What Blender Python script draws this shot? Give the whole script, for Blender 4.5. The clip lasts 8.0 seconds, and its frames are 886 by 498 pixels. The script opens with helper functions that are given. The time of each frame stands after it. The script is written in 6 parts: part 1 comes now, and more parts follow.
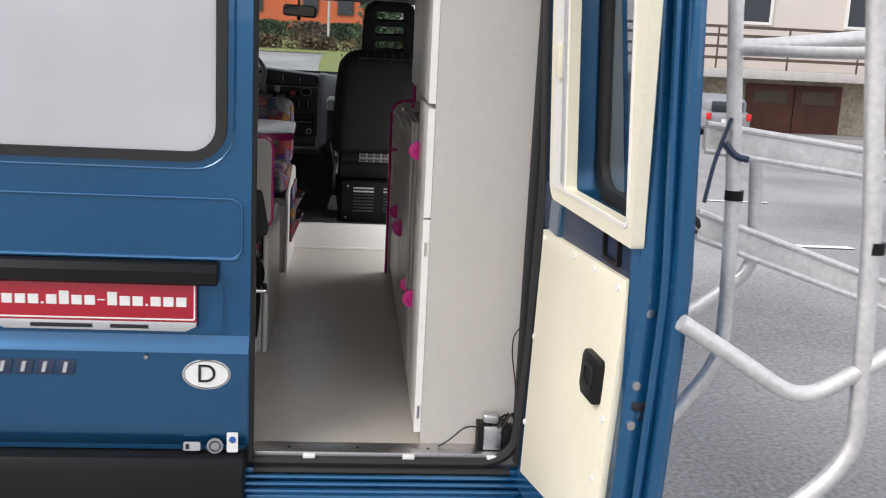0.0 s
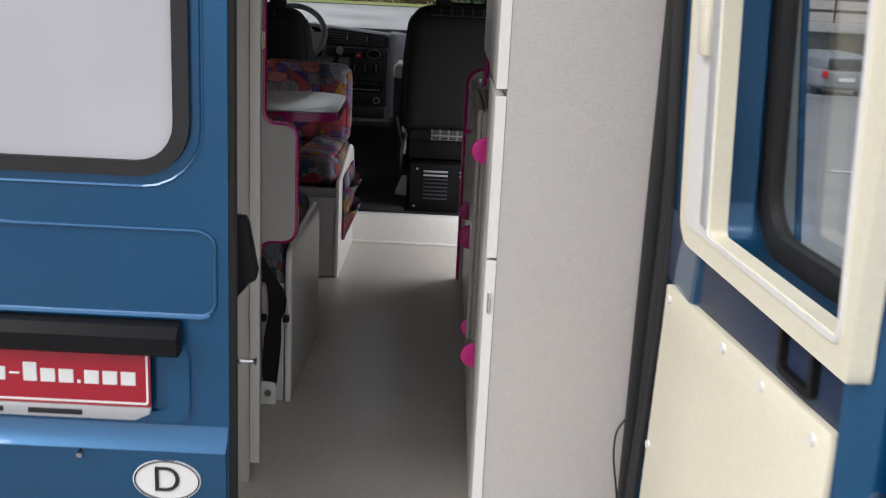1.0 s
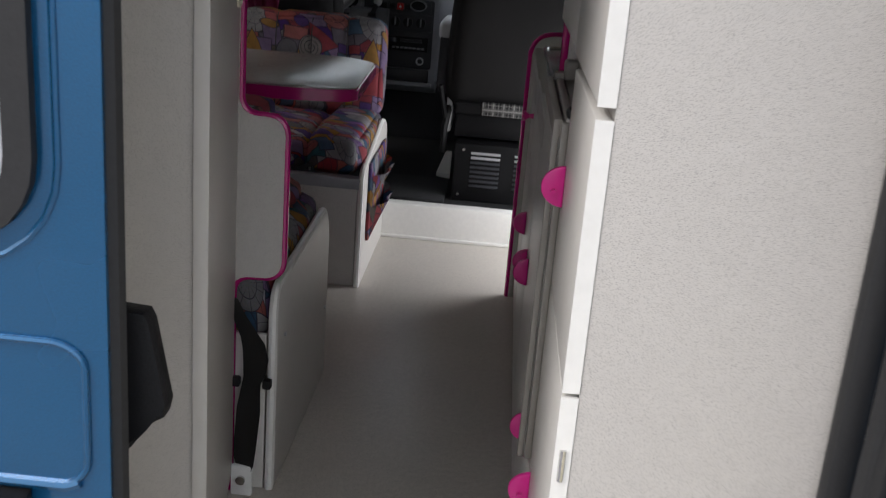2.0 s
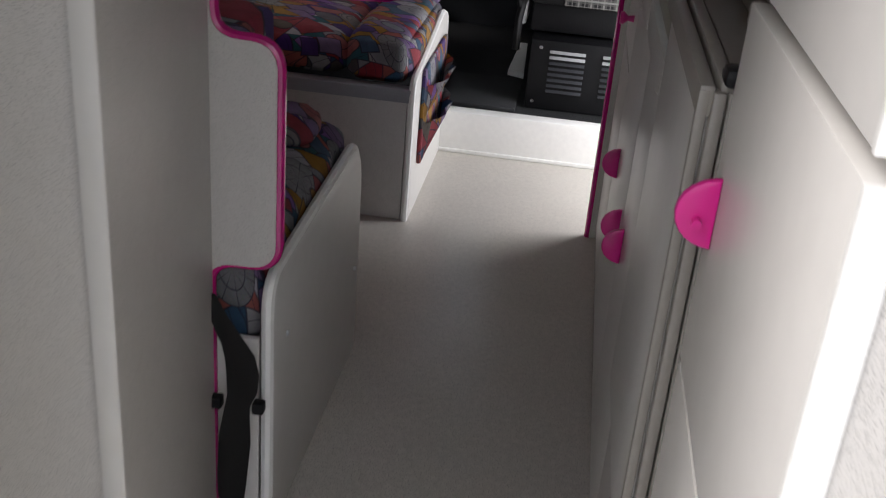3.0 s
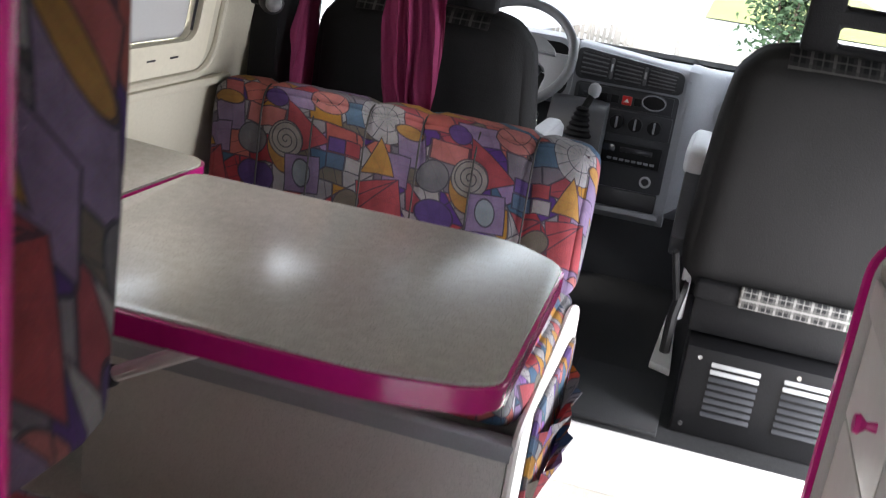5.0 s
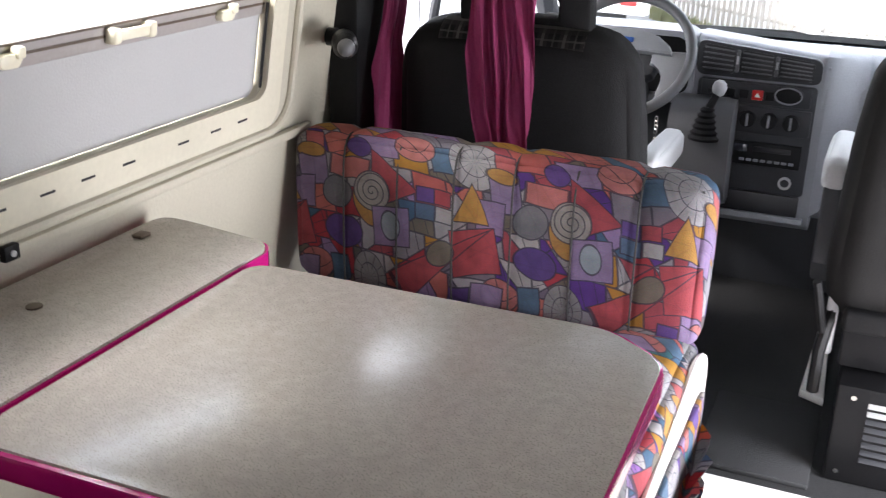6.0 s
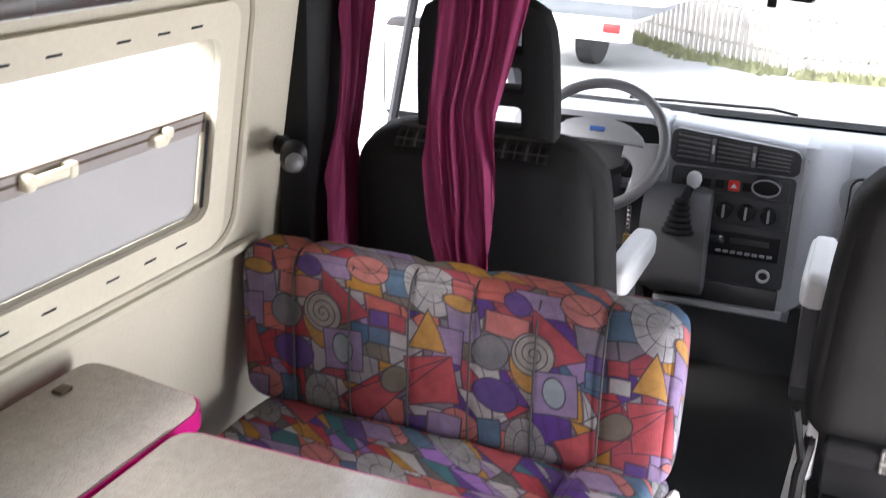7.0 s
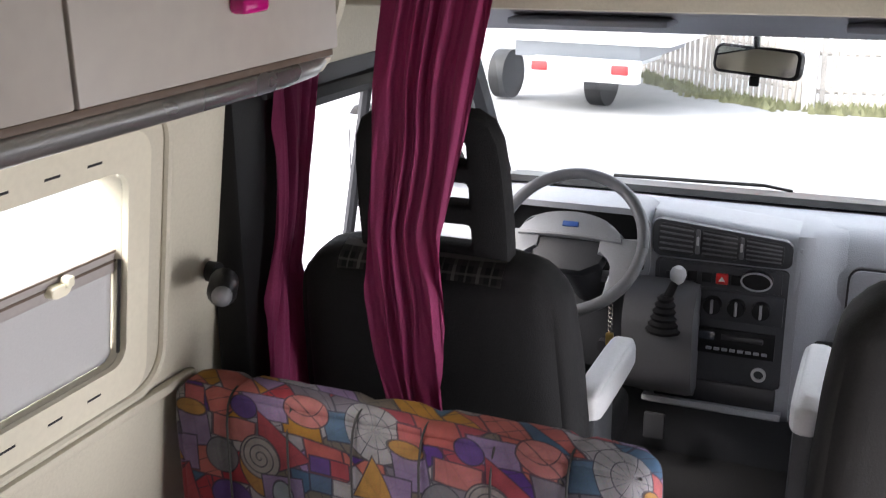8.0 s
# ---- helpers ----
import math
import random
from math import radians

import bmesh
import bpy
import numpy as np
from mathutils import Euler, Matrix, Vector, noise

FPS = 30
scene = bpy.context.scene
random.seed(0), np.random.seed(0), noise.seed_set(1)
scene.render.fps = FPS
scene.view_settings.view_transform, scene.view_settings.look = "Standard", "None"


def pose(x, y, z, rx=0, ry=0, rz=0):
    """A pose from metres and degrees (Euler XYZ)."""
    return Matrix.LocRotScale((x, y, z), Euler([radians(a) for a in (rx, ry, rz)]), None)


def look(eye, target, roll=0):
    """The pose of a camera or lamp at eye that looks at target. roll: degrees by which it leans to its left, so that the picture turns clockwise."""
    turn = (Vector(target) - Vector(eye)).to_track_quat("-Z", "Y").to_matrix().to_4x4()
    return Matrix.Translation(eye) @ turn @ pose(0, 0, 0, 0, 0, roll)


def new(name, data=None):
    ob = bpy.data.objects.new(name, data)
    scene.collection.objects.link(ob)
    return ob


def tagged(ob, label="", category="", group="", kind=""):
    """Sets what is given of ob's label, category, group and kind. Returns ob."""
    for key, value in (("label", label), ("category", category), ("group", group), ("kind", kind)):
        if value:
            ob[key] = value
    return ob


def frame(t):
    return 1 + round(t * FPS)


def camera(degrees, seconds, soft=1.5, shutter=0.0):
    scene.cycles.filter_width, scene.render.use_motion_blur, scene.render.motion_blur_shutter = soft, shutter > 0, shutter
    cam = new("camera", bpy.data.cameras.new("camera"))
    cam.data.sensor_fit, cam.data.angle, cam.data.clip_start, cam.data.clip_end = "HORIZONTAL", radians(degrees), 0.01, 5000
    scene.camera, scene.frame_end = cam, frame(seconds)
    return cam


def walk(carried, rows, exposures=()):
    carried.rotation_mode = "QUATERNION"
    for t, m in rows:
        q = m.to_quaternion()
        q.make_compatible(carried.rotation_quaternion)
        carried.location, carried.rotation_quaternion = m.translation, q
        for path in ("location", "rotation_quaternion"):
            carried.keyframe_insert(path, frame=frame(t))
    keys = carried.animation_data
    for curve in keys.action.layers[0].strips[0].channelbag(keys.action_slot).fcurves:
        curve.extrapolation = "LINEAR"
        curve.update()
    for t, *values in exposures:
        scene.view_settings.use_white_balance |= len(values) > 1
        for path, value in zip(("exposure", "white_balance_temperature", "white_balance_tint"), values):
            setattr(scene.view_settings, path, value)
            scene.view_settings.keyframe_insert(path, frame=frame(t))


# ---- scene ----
cam = camera(46.0, 8.0, soft=1.1, shutter=0.3)
PATH = [
    (0, (0.253, -2.885, 1.835), (0.435, -0.938, 1.418), 2.9),
    (0.5, (0.319, -2.388, 1.815), (0.478, -0.448, 1.357), 4.5),
    (1, (0.382, -1.898, 1.823), (0.383, 0.036, 1.314), 2.8),
    (2.3, (0.365, -0.809, 1.781), (0.248, 1.051, 1.055), 5.3),
    (2.5, (0.37, -0.686, 1.767), (0.218, 1.13, 0.942), 5.4),
    (3, (0.337, -0.364, 1.758), (0.147, 1.434, 0.901), 5.0),
    (3.5, (0.337, -0.131, 1.777), (0.101, 1.678, 0.958), 4.2),
    (4, (0.335, 0.047, 1.81), (-0.017, 1.876, 1.08), 5.3),
    (4.5, (0.289, 0.241, 1.788), (-0.079, 2.086, 1.11), 5.1),
    (5, (0.174, 0.546, 1.851), (-0.282, 2.395, 1.239), 8.6),
    (6.5, (0.206, 0.906, 2.05), (-0.603, 2.583, 1.319), -1.4),
    (7, (0.172, 1.033, 2.14), (-0.535, 2.775, 1.458), 1.7),
    (7.5, (0.18, 1.153, 2.2), (-0.536, 2.908, 1.562), 0.1),
    (8, (0.212, 1.305, 2.237), (-0.546, 3.052, 1.625), -0.8),
]
EXPOSURES = [(0, 0.28, 6500, 13), (1.0, 0.15, 6420, 13), (2.5, 0.6, 6350, 12), (3.0, 0.88, 6350, 13), (3.5, 1.5, 6330, 14), (4.5, 2.02, 6350, 13), (5.2, 2.5, 6330, 12), (6.5, 2.85, 6380, 15), (7.5, 2.68, 6450, 15), (8.0, 2.38, 6500, 15)]
walk(cam, [(t, look(eye, target, roll)) for t, eye, target, roll in PATH], EXPOSURES)

# ---- world, sun, exposure ----
world = bpy.data.worlds.new("overcast_sky")
scene.world = world
world.use_nodes = True
wn = world.node_tree.nodes
sky = wn.new("ShaderNodeTexSky")
sky.sky_type, sky.sun_disc = "NISHITA", False
sky.sun_elevation, sky.sun_rotation, sky.dust_density, sky.air_density = radians(43), radians(234), 4.0, 1.4
haze = wn.new("ShaderNodeMixRGB")
haze.inputs[0].default_value = 0.75
haze.inputs[2].default_value = (9.0, 9.3, 9.8, 1)
world.node_tree.links.new(sky.outputs[0], haze.inputs[1])
world.node_tree.links.new(haze.outputs[0], wn["Background"].inputs[0])
wn["Background"].inputs[1].default_value = 0.13
sun = new("sun", bpy.data.lights.new("sun", "SUN"))
sun.data.energy, sun.data.angle, sun.data.color = 1.5, radians(30), (1.0, 0.96, 0.9)
sun.matrix_world = look((-7, -5, 8), (0, 0, 0))
# sky light coming in at the open sliding door
lamp = new("door_daylight", bpy.data.lights.new("door_daylight", "AREA"))
lamp.data.shape, lamp.data.size, lamp.data.size_y, lamp.data.energy = "RECTANGLE", 0.6, 0.7, 6.5
lamp.matrix_world = look((1.03, 2.62, 1.05), (0, 2.45, 0.6))


# ---- materials ----
def mat(name, base, rough=0.5, metal=0.0, grain=60.0, vary=0.12, bump=0.02, stain=3.0, coat=0.0, speck=0.0, spec=0.5, second=None):
    m = bpy.data.materials.new(name)
    m.use_nodes = True
    n, l = m.node_tree.nodes, m.node_tree.links
    b = n["Principled BSDF"]
    co = n.new("ShaderNodeTexCoord")
    fine, wide = n.new("ShaderNodeTexNoise"), n.new("ShaderNodeTexNoise")
    fine.inputs["Scale"].default_value, fine.inputs["Detail"].default_value = grain, 5
    wide.inputs["Scale"].default_value, wide.inputs["Detail"].default_value = stain, 4
    add = n.new("ShaderNodeMath")
    add.operation = "ADD"
    for q in (fine, wide):
        l.new(co.outputs["Object"], q.inputs["Vector"])
    l.new(fine.outputs["Fac"], add.inputs[0])
    l.new(wide.outputs["Fac"], add.inputs[1])
    ramp = n.new("ShaderNodeMapRange")
    ramp.inputs["From Min"].default_value, ramp.inputs["From Max"].default_value = 0.7, 1.3
    l.new(add.outputs[0], ramp.inputs["Value"])
    mix = n.new("ShaderNodeMixRGB")
    c2 = second or tuple(max(0, c * (1 - vary)) for c in base)
    c1 = tuple(min(1, c * (1 + vary * 0.6)) for c in base)
    mix.inputs[1].default_value, mix.inputs[2].default_value = (*c2, 1), (*c1, 1)
    l.new(ramp.outputs[0], mix.inputs[0])
    out = mix.outputs[0]
    if speck:
        v = n.new("ShaderNodeTexNoise")
        v.inputs["Scale"].default_value, v.inputs["Detail"].default_value = speck, 1
        l.new(co.outputs["Object"], v.inputs["Vector"])
        k = n.new("ShaderNodeMapRange")
        k.inputs["From Min"].default_value, k.inputs["From Max"].default_value = 0.57, 0.64
        l.new(v.outputs["Fac"], k.inputs["Value"])
        m2 = n.new("ShaderNodeMixRGB")
        m2.inputs[2].default_value = (*[c * 0.66 for c in base], 1)
        l.new(k.outputs[0], m2.inputs[0])
        l.new(out, m2.inputs[1])
        out = m2.outputs[0]
    l.new(out, b.inputs["Base Color"])
    rr = n.new("ShaderNodeMapRange")
    rr.inputs["To Min"].default_value, rr.inputs["To Max"].default_value = max(0.02, rough - 0.08), min(1, rough + 0.08)
    l.new(wide.outputs["Fac"], rr.inputs["Value"])
    l.new(rr.outputs[0], b.inputs["Roughness"])
    b.inputs["Metallic"].default_value = metal
    b.inputs["Coat Weight"].default_value = coat
    b.inputs["Specular IOR Level"].default_value = spec
    if bump:
        bp = n.new("ShaderNodeBump")
        bp.inputs["Strength"].default_value, bp.inputs["Distance"].default_value = min(1, bump * 8), 0.004
        l.new(fine.outputs["Fac"], bp.inputs["Height"])
        l.new(bp.outputs[0], b.inputs["Normal"])
    return m


def glass(name, tint=(0.9, 0.95, 0.95), rough=0.0):
    m = bpy.data.materials.new(name)
    m.use_nodes = True
    b = m.node_tree.nodes["Principled BSDF"]
    b.inputs["Base Color"].default_value = (*tint, 1)
    b.inputs["Roughness"].default_value = rough
    b.inputs["IOR"].default_value = 1.45
    b.inputs["Transmission Weight"].default_value = 1.0
    return m


# one repeat of the upholstery print: form, place, half sizes, turn, colour
MOTIFS = [
    ("box", 0.045, 0.008, 0.045, 0.028, 0, (0.23, 0.16, 0.30)), ("disc", 0.0, 0.0, 0.027, 0.027, 0, (0.075, 0.025, 0.19)),
    ("box", 0.19, 0.0, 0.028, 0.032, 8, (0.05, 0.11, 0.19)), ("face", 0.13, 0.018, 0.045, 0.038, 10, (0.40, 0.13, 0.12)),
    ("fan", 0.262, 0.008, 0.055, 0.065, 0, (0.30, 0.29, 0.31)), ("box", 0.325, 0.0, 0.022, 0.035, -6, (0.38, 0.08, 0.085)),
    ("box", -0.11, -0.055, 0.032, 0.04, 5, (0.21, 0.15, 0.28)), ("disc", -0.115, -0.018, 0.034, 0.017, -8, (0.36, 0.18, 0.03)),
    ("box", -0.025, -0.05, 0.045, 0.022, -6, (0.40, 0.12, 0.11)), ("wedge", 0.06, -0.075, 0.04, 0.04, 25, (0.30, 0.03, 0.045)),
    ("box", 0.147, -0.088, 0.020, 0.016, 0, (0.08, 0.03, 0.20)), ("box", 0.186, -0.088, 0.019, 0.016, 0, (0.33, 0.035, 0.05)),
    ("box", 0.147, -0.124, 0.022, 0.017, 0, (0.05, 0.10, 0.18)), ("box", 0.19, -0.124, 0.02, 0.016, 0, (0.33, 0.32, 0.33)),
    ("disc", -0.055, -0.105, 0.034, 0.034, 0, (0.13, 0.13, 0.15)), ("disc", 0.018, -0.125, 0.035, 0.05, 20, (0.36, 0.18, 0.03)),
    ("spiral", 0.026, -0.097, 0.042, 0.042, 0, (0.26, 0.24, 0.23)), ("box", 0.07, -0.168, 0.042, 0.042, 4, (0.20, 0.14, 0.27)),
    ("disc", 0.068, -0.166, 0.021, 0.031, 10, (0.22, 0.26, 0.30)), ("disc", -0.042, -0.19, 0.044, 0.034, -20, (0.065, 0.025, 0.18)),
    ("box", 0.292, -0.11, 0.03, 0.034, 0, (0.22, 0.15, 0.29)), ("wedge", 0.25, -0.10, 0.026, 0.028, 0, (0.40, 0.20, 0.03)),
    ("box", 0.262, -0.19, 0.05, 0.05, 12, (0.34, 0.035, 0.05)), ("wedge", 0.16, -0.24, 0.024, 0.085, -52, (0.34, 0.035, 0.05)),
    ("disc", 0.187, -0.206, 0.034, 0.026, 35, (0.13, 0.11, 0.085)), ("face", -0.11, -0.275, 0.04, 0.036, -10, (0.40, 0.12, 0.11)),
    ("fan", 0.022, -0.285, 0.04, 0.058, 15, (0.20, 0.20, 0.21)), ("box", -0.05, -0.275, 0.022, 0.03, 8, (0.05, 0.11, 0.19)),
    ("box", 0.235, -0.295, 0.022, 0.026, 0, (0.075, 0.025, 0.19)), ("box", 0.293, -0.285, 0.034, 0.026, 0, (0.23, 0.16, 0.30)),
]


def fabric(name, size, palette, line=0.03, offset=(0.0, 0.0), more=()):
    """Printed upholstery: angular coloured patches with dark drawn outlines under a repeat of drawn figures."""
    m = bpy.data.materials.new(name)
    m.use_nodes = True
    n, l = m.node_tree.nodes, m.node_tree.links
    b = n["Principled BSDF"]
    co = n.new("ShaderNodeTexCoord")
    warp = n.new("ShaderNodeTexNoise")
    warp.inputs["Scale"].default_value = 4.0
    mixv = n.new("ShaderNodeMixRGB")
    mixv.inputs[0].default_value = 0.02
    l.new(co.outputs["Object"], warp.inputs["Vector"])
    l.new(co.outputs["Object"], mixv.inputs[1])
    l.new(warp.outputs["Color"], mixv.inputs[2])

    def calc(op, a, c):
        q = n.new("ShaderNodeMath")
        q.operation = op
        for i, v in enumerate((a, c)):
            if isinstance(v, (int, float)):
                q.inputs[i].default_value = v
            else:
                l.new(v, q.inputs[i])
        return q.outputs[0]

    def wrapped(value, centre, span):
        q = n.new("ShaderNodeMath")
        q.operation = "WRAP"
        l.new(calc("SUBTRACT", value, centre), q.inputs[0])
        q.inputs[1].default_value, q.inputs[2].default_value = span / 2, -span / 2
        return q.outputs[0]

    def blend(f, a, c):
        q = n.new("ShaderNodeMixRGB")
        l.new(f, q.inputs[0])
        for i, v in ((1, a), (2, c)):
            if isinstance(v, tuple):
                q.inputs[i].default_value = (*v, 1)
            else:
                l.new(v, q.inputs[i])
        return q.outputs[0]

    sep = n.new("ShaderNodeSeparateXYZ")
    l.new(mixv.outputs[0], sep.inputs[0])
    u = calc("ADD", sep.outputs[0], calc("MULTIPLY", sep.outputs[1], 0.8))
    v = calc("ADD", sep.outputs[2], calc("MULTIPLY", sep.outputs[1], 0.93))

    def cut(expr):
        """Number of the strip, and whether the point lies on the line between two strips."""
        f = calc("FRACT", expr, 0.0)
        near = calc("LESS_THAN", calc("ABSOLUTE", calc("SUBTRACT", f, 0.5), 0.0), line)
        return calc("FLOOR", calc("ADD", expr, 0.5), 0.0), near

    def slant(a, c, k):
        return calc("ADD", calc("MULTIPLY", u, a * size), calc("ADD", calc("MULTIPLY", v, c * size), k))

    def hashed(a, c, d):
        q = n.new("ShaderNodeCombineXYZ")
        for i, w in enumerate((a, c, d)):
            l.new(w, q.inputs[i])
        w = n.new("ShaderNodeTexWhiteNoise")
        w.noise_dimensions = "3D"
        l.new(q.outputs[0], w.inputs["Vector"])
        t = n.new("ShaderNodeSeparateColor")
        l.new(w.outputs["Color"], t.inputs[0])
        return t

    def printed(fac):
        r = n.new("ShaderNodeValToRGB")
        r.color_ramp.interpolation = "CONSTANT"
        while len(r.color_ramp.elements) < len(palette):
            r.color_ramp.elements.new(0.5)
        for i, c in enumerate(palette):
            r.color_ramp.elements[i].position = i / len(palette)
            r.color_ramp.elements[i].color = (*c, 1)
        l.new(fac, r.inputs[0])
        return r.outputs[0]

    nb, lb = cut(slant(0.10, 1.0, 0.7))
    row = n.new("ShaderNodeTexWhiteNoise")
    row.noise_dimensions = "1D"
    l.new(nb, row.inputs["W"])
    na, la = cut(calc("ADD", slant(0.85, 0.12, 0.2), row.outputs["Value"]))
    nc, lc_ = cut(slant(0.95, 0.72, 0.1))
    nd, ld = cut(slant(0.62, -0.8, 0.4))
    first = hashed(na, nb, calc("MULTIPLY", na, 0.37))
    pc, pd = calc("GREATER_THAN", first.outputs[0], 0.55), calc("GREATER_THAN", first.outputs[1], 0.55)
    both = hashed(calc("ADD", calc("MULTIPLY", na, 7.0), nb), calc("MULTIPLY", nc, pc), calc("MULTIPLY", nd, pd))
    colour = printed(both.outputs[0])
    ink = calc("MAXIMUM", calc("MAXIMUM", la, lb), calc("MAXIMUM", calc("MULTIPLY", lc_, pc), calc("MULTIPLY", ld, pd)))
    for ca_, cb_, k_ in ((2.1, 0.7, 1), (0.9, -2.3, 2)):
        ne, le = cut(slant(ca_, cb_, 0.3))
        ink = calc("MAXIMUM", ink, calc("MULTIPLY", le, calc("GREATER_THAN", both.outputs[k_], 0.72)))
    # the repeat of the print: drawn figures laid over the patchwork
    for form, cu, cv, ru, rv, turn, tint in (*MOTIFS, *more):
        du, dv = wrapped(u, cu + offset[0], 0.43), wrapped(v, cv + offset[1], 0.43)
        if turn:
            co_, si_ = math.cos(radians(turn)), math.sin(radians(turn))
            du, dv = (calc("ADD", calc("MULTIPLY", du, co_), calc("MULTIPLY", dv, si_)),
                      calc("SUBTRACT", calc("MULTIPLY", dv, co_), calc("MULTIPLY", du, si_)))
        a, c = calc("DIVIDE", du, ru), calc("DIVIDE", dv, rv)
        if form == "box":
            d = calc("MAXIMUM", calc("ABSOLUTE", a, 0.0), calc("ABSOLUTE", c, 0.0))
        elif form == "wedge":
            d = calc("MAXIMUM", calc("ADD", calc("ABSOLUTE", a, 0.0), calc("MULTIPLY", c, 0.5)), calc("MULTIPLY", c, -1.0))
        else:
            d = calc("SQRT", calc("ADD", calc("MULTIPLY", a, a), calc("MULTIPLY", c, c)), 0.0)
        within = calc("LESS_THAN", d, 1.0)
        colour = blend(within, colour, tuple(0.74 * k + 0.022 for k in tint))
        ink = calc("MULTIPLY", ink, calc("SUBTRACT", 1.0, calc("MULTIPLY", within, 0.85)))
        pen = (0.0009 if form == "fan" else 0.0015) / min(ru, rv)
        drawn = calc("LESS_THAN", calc("ABSOLUTE", calc("SUBTRACT", d, 1.0), 0.0), pen)
        if form == "fan":
            spokes = calc("LESS_THAN", calc("ABSOLUTE", calc("SINE", calc("MULTIPLY", calc("ARCTAN2", dv, du), 6.0), 0.0), 0.0), 0.12)
            hoops = calc("LESS_THAN", calc("ABSOLUTE", calc("SUBTRACT", d, 0.55), 0.0), pen)
            drawn = calc("MAXIMUM", drawn, calc("MULTIPLY", within, calc("MAXIMUM", spokes, hoops)))
        elif form == "spiral":
            whirl = calc("FRACT", calc("ADD", calc("MULTIPLY", d, 3.2), calc("MULTIPLY", calc("ARCTAN2", dv, du), 0.159)), 0.0)
            drawn = calc("MAXIMUM", drawn, calc("MULTIPLY", within, calc("LESS_THAN", whirl, 0.22)))
        elif form == "face":
            bow = calc("LESS_THAN", calc("ABSOLUTE", calc("SUBTRACT", c, calc("SUBTRACT", calc("MULTIPLY", a, a), 0.3)), 0.0), pen)
            nose = calc("LESS_THAN", calc("ABSOLUTE", calc("ADD", a, calc("MULTIPLY", c, 0.5)), 0.0), pen)
            drawn = calc("MAXIMUM", drawn, calc("MULTIPLY", within, calc("MAXIMUM", bow, nose)))
        ink = calc("MAXIMUM", ink, drawn)
    colour = blend(calc("MULTIPLY", ink, 0.78), colour, (0.03, 0.028, 0.045))
    tone = n.new("ShaderNodeTexNoise")
    tone.inputs["Scale"].default_value = 30
    l.new(co.outputs["Object"], tone.inputs["Vector"])
    wash = n.new("ShaderNodeMixRGB")
    wash.blend_type = "OVERLAY"
    wash.inputs[0].default_value = 0.35
    l.new(colour, wash.inputs[1])
    l.new(tone.outputs["Fac"], wash.inputs[2])
    colour = wash.outputs[0]
    weave = n.new("ShaderNodeTexNoise")
    weave.inputs["Scale"].default_value = 350
    l.new(co.outputs["Object"], weave.inputs["Vector"])
    shade = n.new("ShaderNodeMixRGB")
    shade.blend_type = "MULTIPLY"
    shade.inputs[0].default_value = 0.35
    l.new(colour, shade.inputs[1])
    l.new(weave.outputs["Color"], shade.inputs[2])
    l.new(shade.outputs[0], b.inputs["Base Color"])
    bp = n.new("ShaderNodeBump")
    bp.inputs["Strength"].default_value, bp.inputs["Distance"].default_value = 0.25, 0.003
    l.new(weave.outputs["Fac"], bp.inputs["Height"])
    l.new(bp.outputs[0], b.inputs["Normal"])
    b.inputs["Roughness"].default_value = 0.85
    b.inputs["Specular IOR Level"].default_value = 0.25
    return m


M_BLUE = mat("blue_metallic_paint", (0.0062, 0.098, 0.232), 0.26, 0.55, 400, 0.18, 0.006, 1.6, coat=1.0)
M_NAVY = mat("dark_blue_plastic", (0.02, 0.035, 0.075), 0.45, 0, 200, 0.15, 0.01)
M_BLACK = mat("black_plastic", (0.0105, 0.0105, 0.0115), 0.45, 0, 250, 0.2, 0.02, spec=0.16)
M_RUBBER = mat("black_rubber", (0.014, 0.014, 0.015), 0.65, 0, 120, 0.25, 0.02)
M_CREAM = mat("cream_plastic", (0.80, 0.76, 0.60), 0.42, 0, 90, 0.06, 0.008, 4)
M_CREAMWALL = mat("cream_wall_lining", (0.485, 0.455, 0.368), 0.62, 0, 160, 0.07, 0.03, 3)
M_LAM = mat("grey_speckled_laminate", (0.54, 0.515, 0.487), 0.38, 0, 40, 0.05, 0.0, 2.2, speck=760)
M_LAMEDGE = mat("white_edge_strip", (0.78, 0.77, 0.74), 0.4, 0, 60, 0.05, 0.004)
M_DOORLAM = mat("white_door_laminate", (0.61, 0.59, 0.56), 0.36, 0, 30, 0.04, 0.004, 1.7)
M_FLOOR = mat("mottled_vinyl_floor", (0.52, 0.485, 0.435), 0.32, 0, 75, 0.16, 0.004, 2.6, speck=330)
M_WHITE = mat("white_paint", (0.8, 0.79, 0.76), 0.45, 0, 60, 0.05, 0.006)
M_PINK = mat("magenta_plastic", (0.42, 0.006, 0.15), 0.22, 0, 50, 0.08, 0.0, 4, coat=0.3)
M_KNOB = mat("pink_plastic", (0.6, 0.012, 0.22), 0.3, 0, 50, 0.08, 0.0, 4)
M_TABLE = mat("grey_brown_table_laminate", (0.41, 0.375, 0.35), 0.24, 0, 55, 0.14, 0.004, 1.8, speck=380)
M_ALU = mat("aluminium", (0.62, 0.62, 0.63), 0.34, 1.0, 90, 0.15, 0.01)
M_GREYMETAL = mat("warm_grey_trim", (0.36, 0.33, 0.29), 0.4, 0.25, 120, 0.1, 0.005)
M_STEEL = mat("stainless_steel", (0.62, 0.61, 0.59), 0.2, 1.0, 150, 0.1, 0.003)
M_DARKSEAT = mat("dark_grey_seat_cloth", (0.012, 0.0118, 0.0126), 0.85, 0, 300, 0.25, 0.04, spec=0.15)
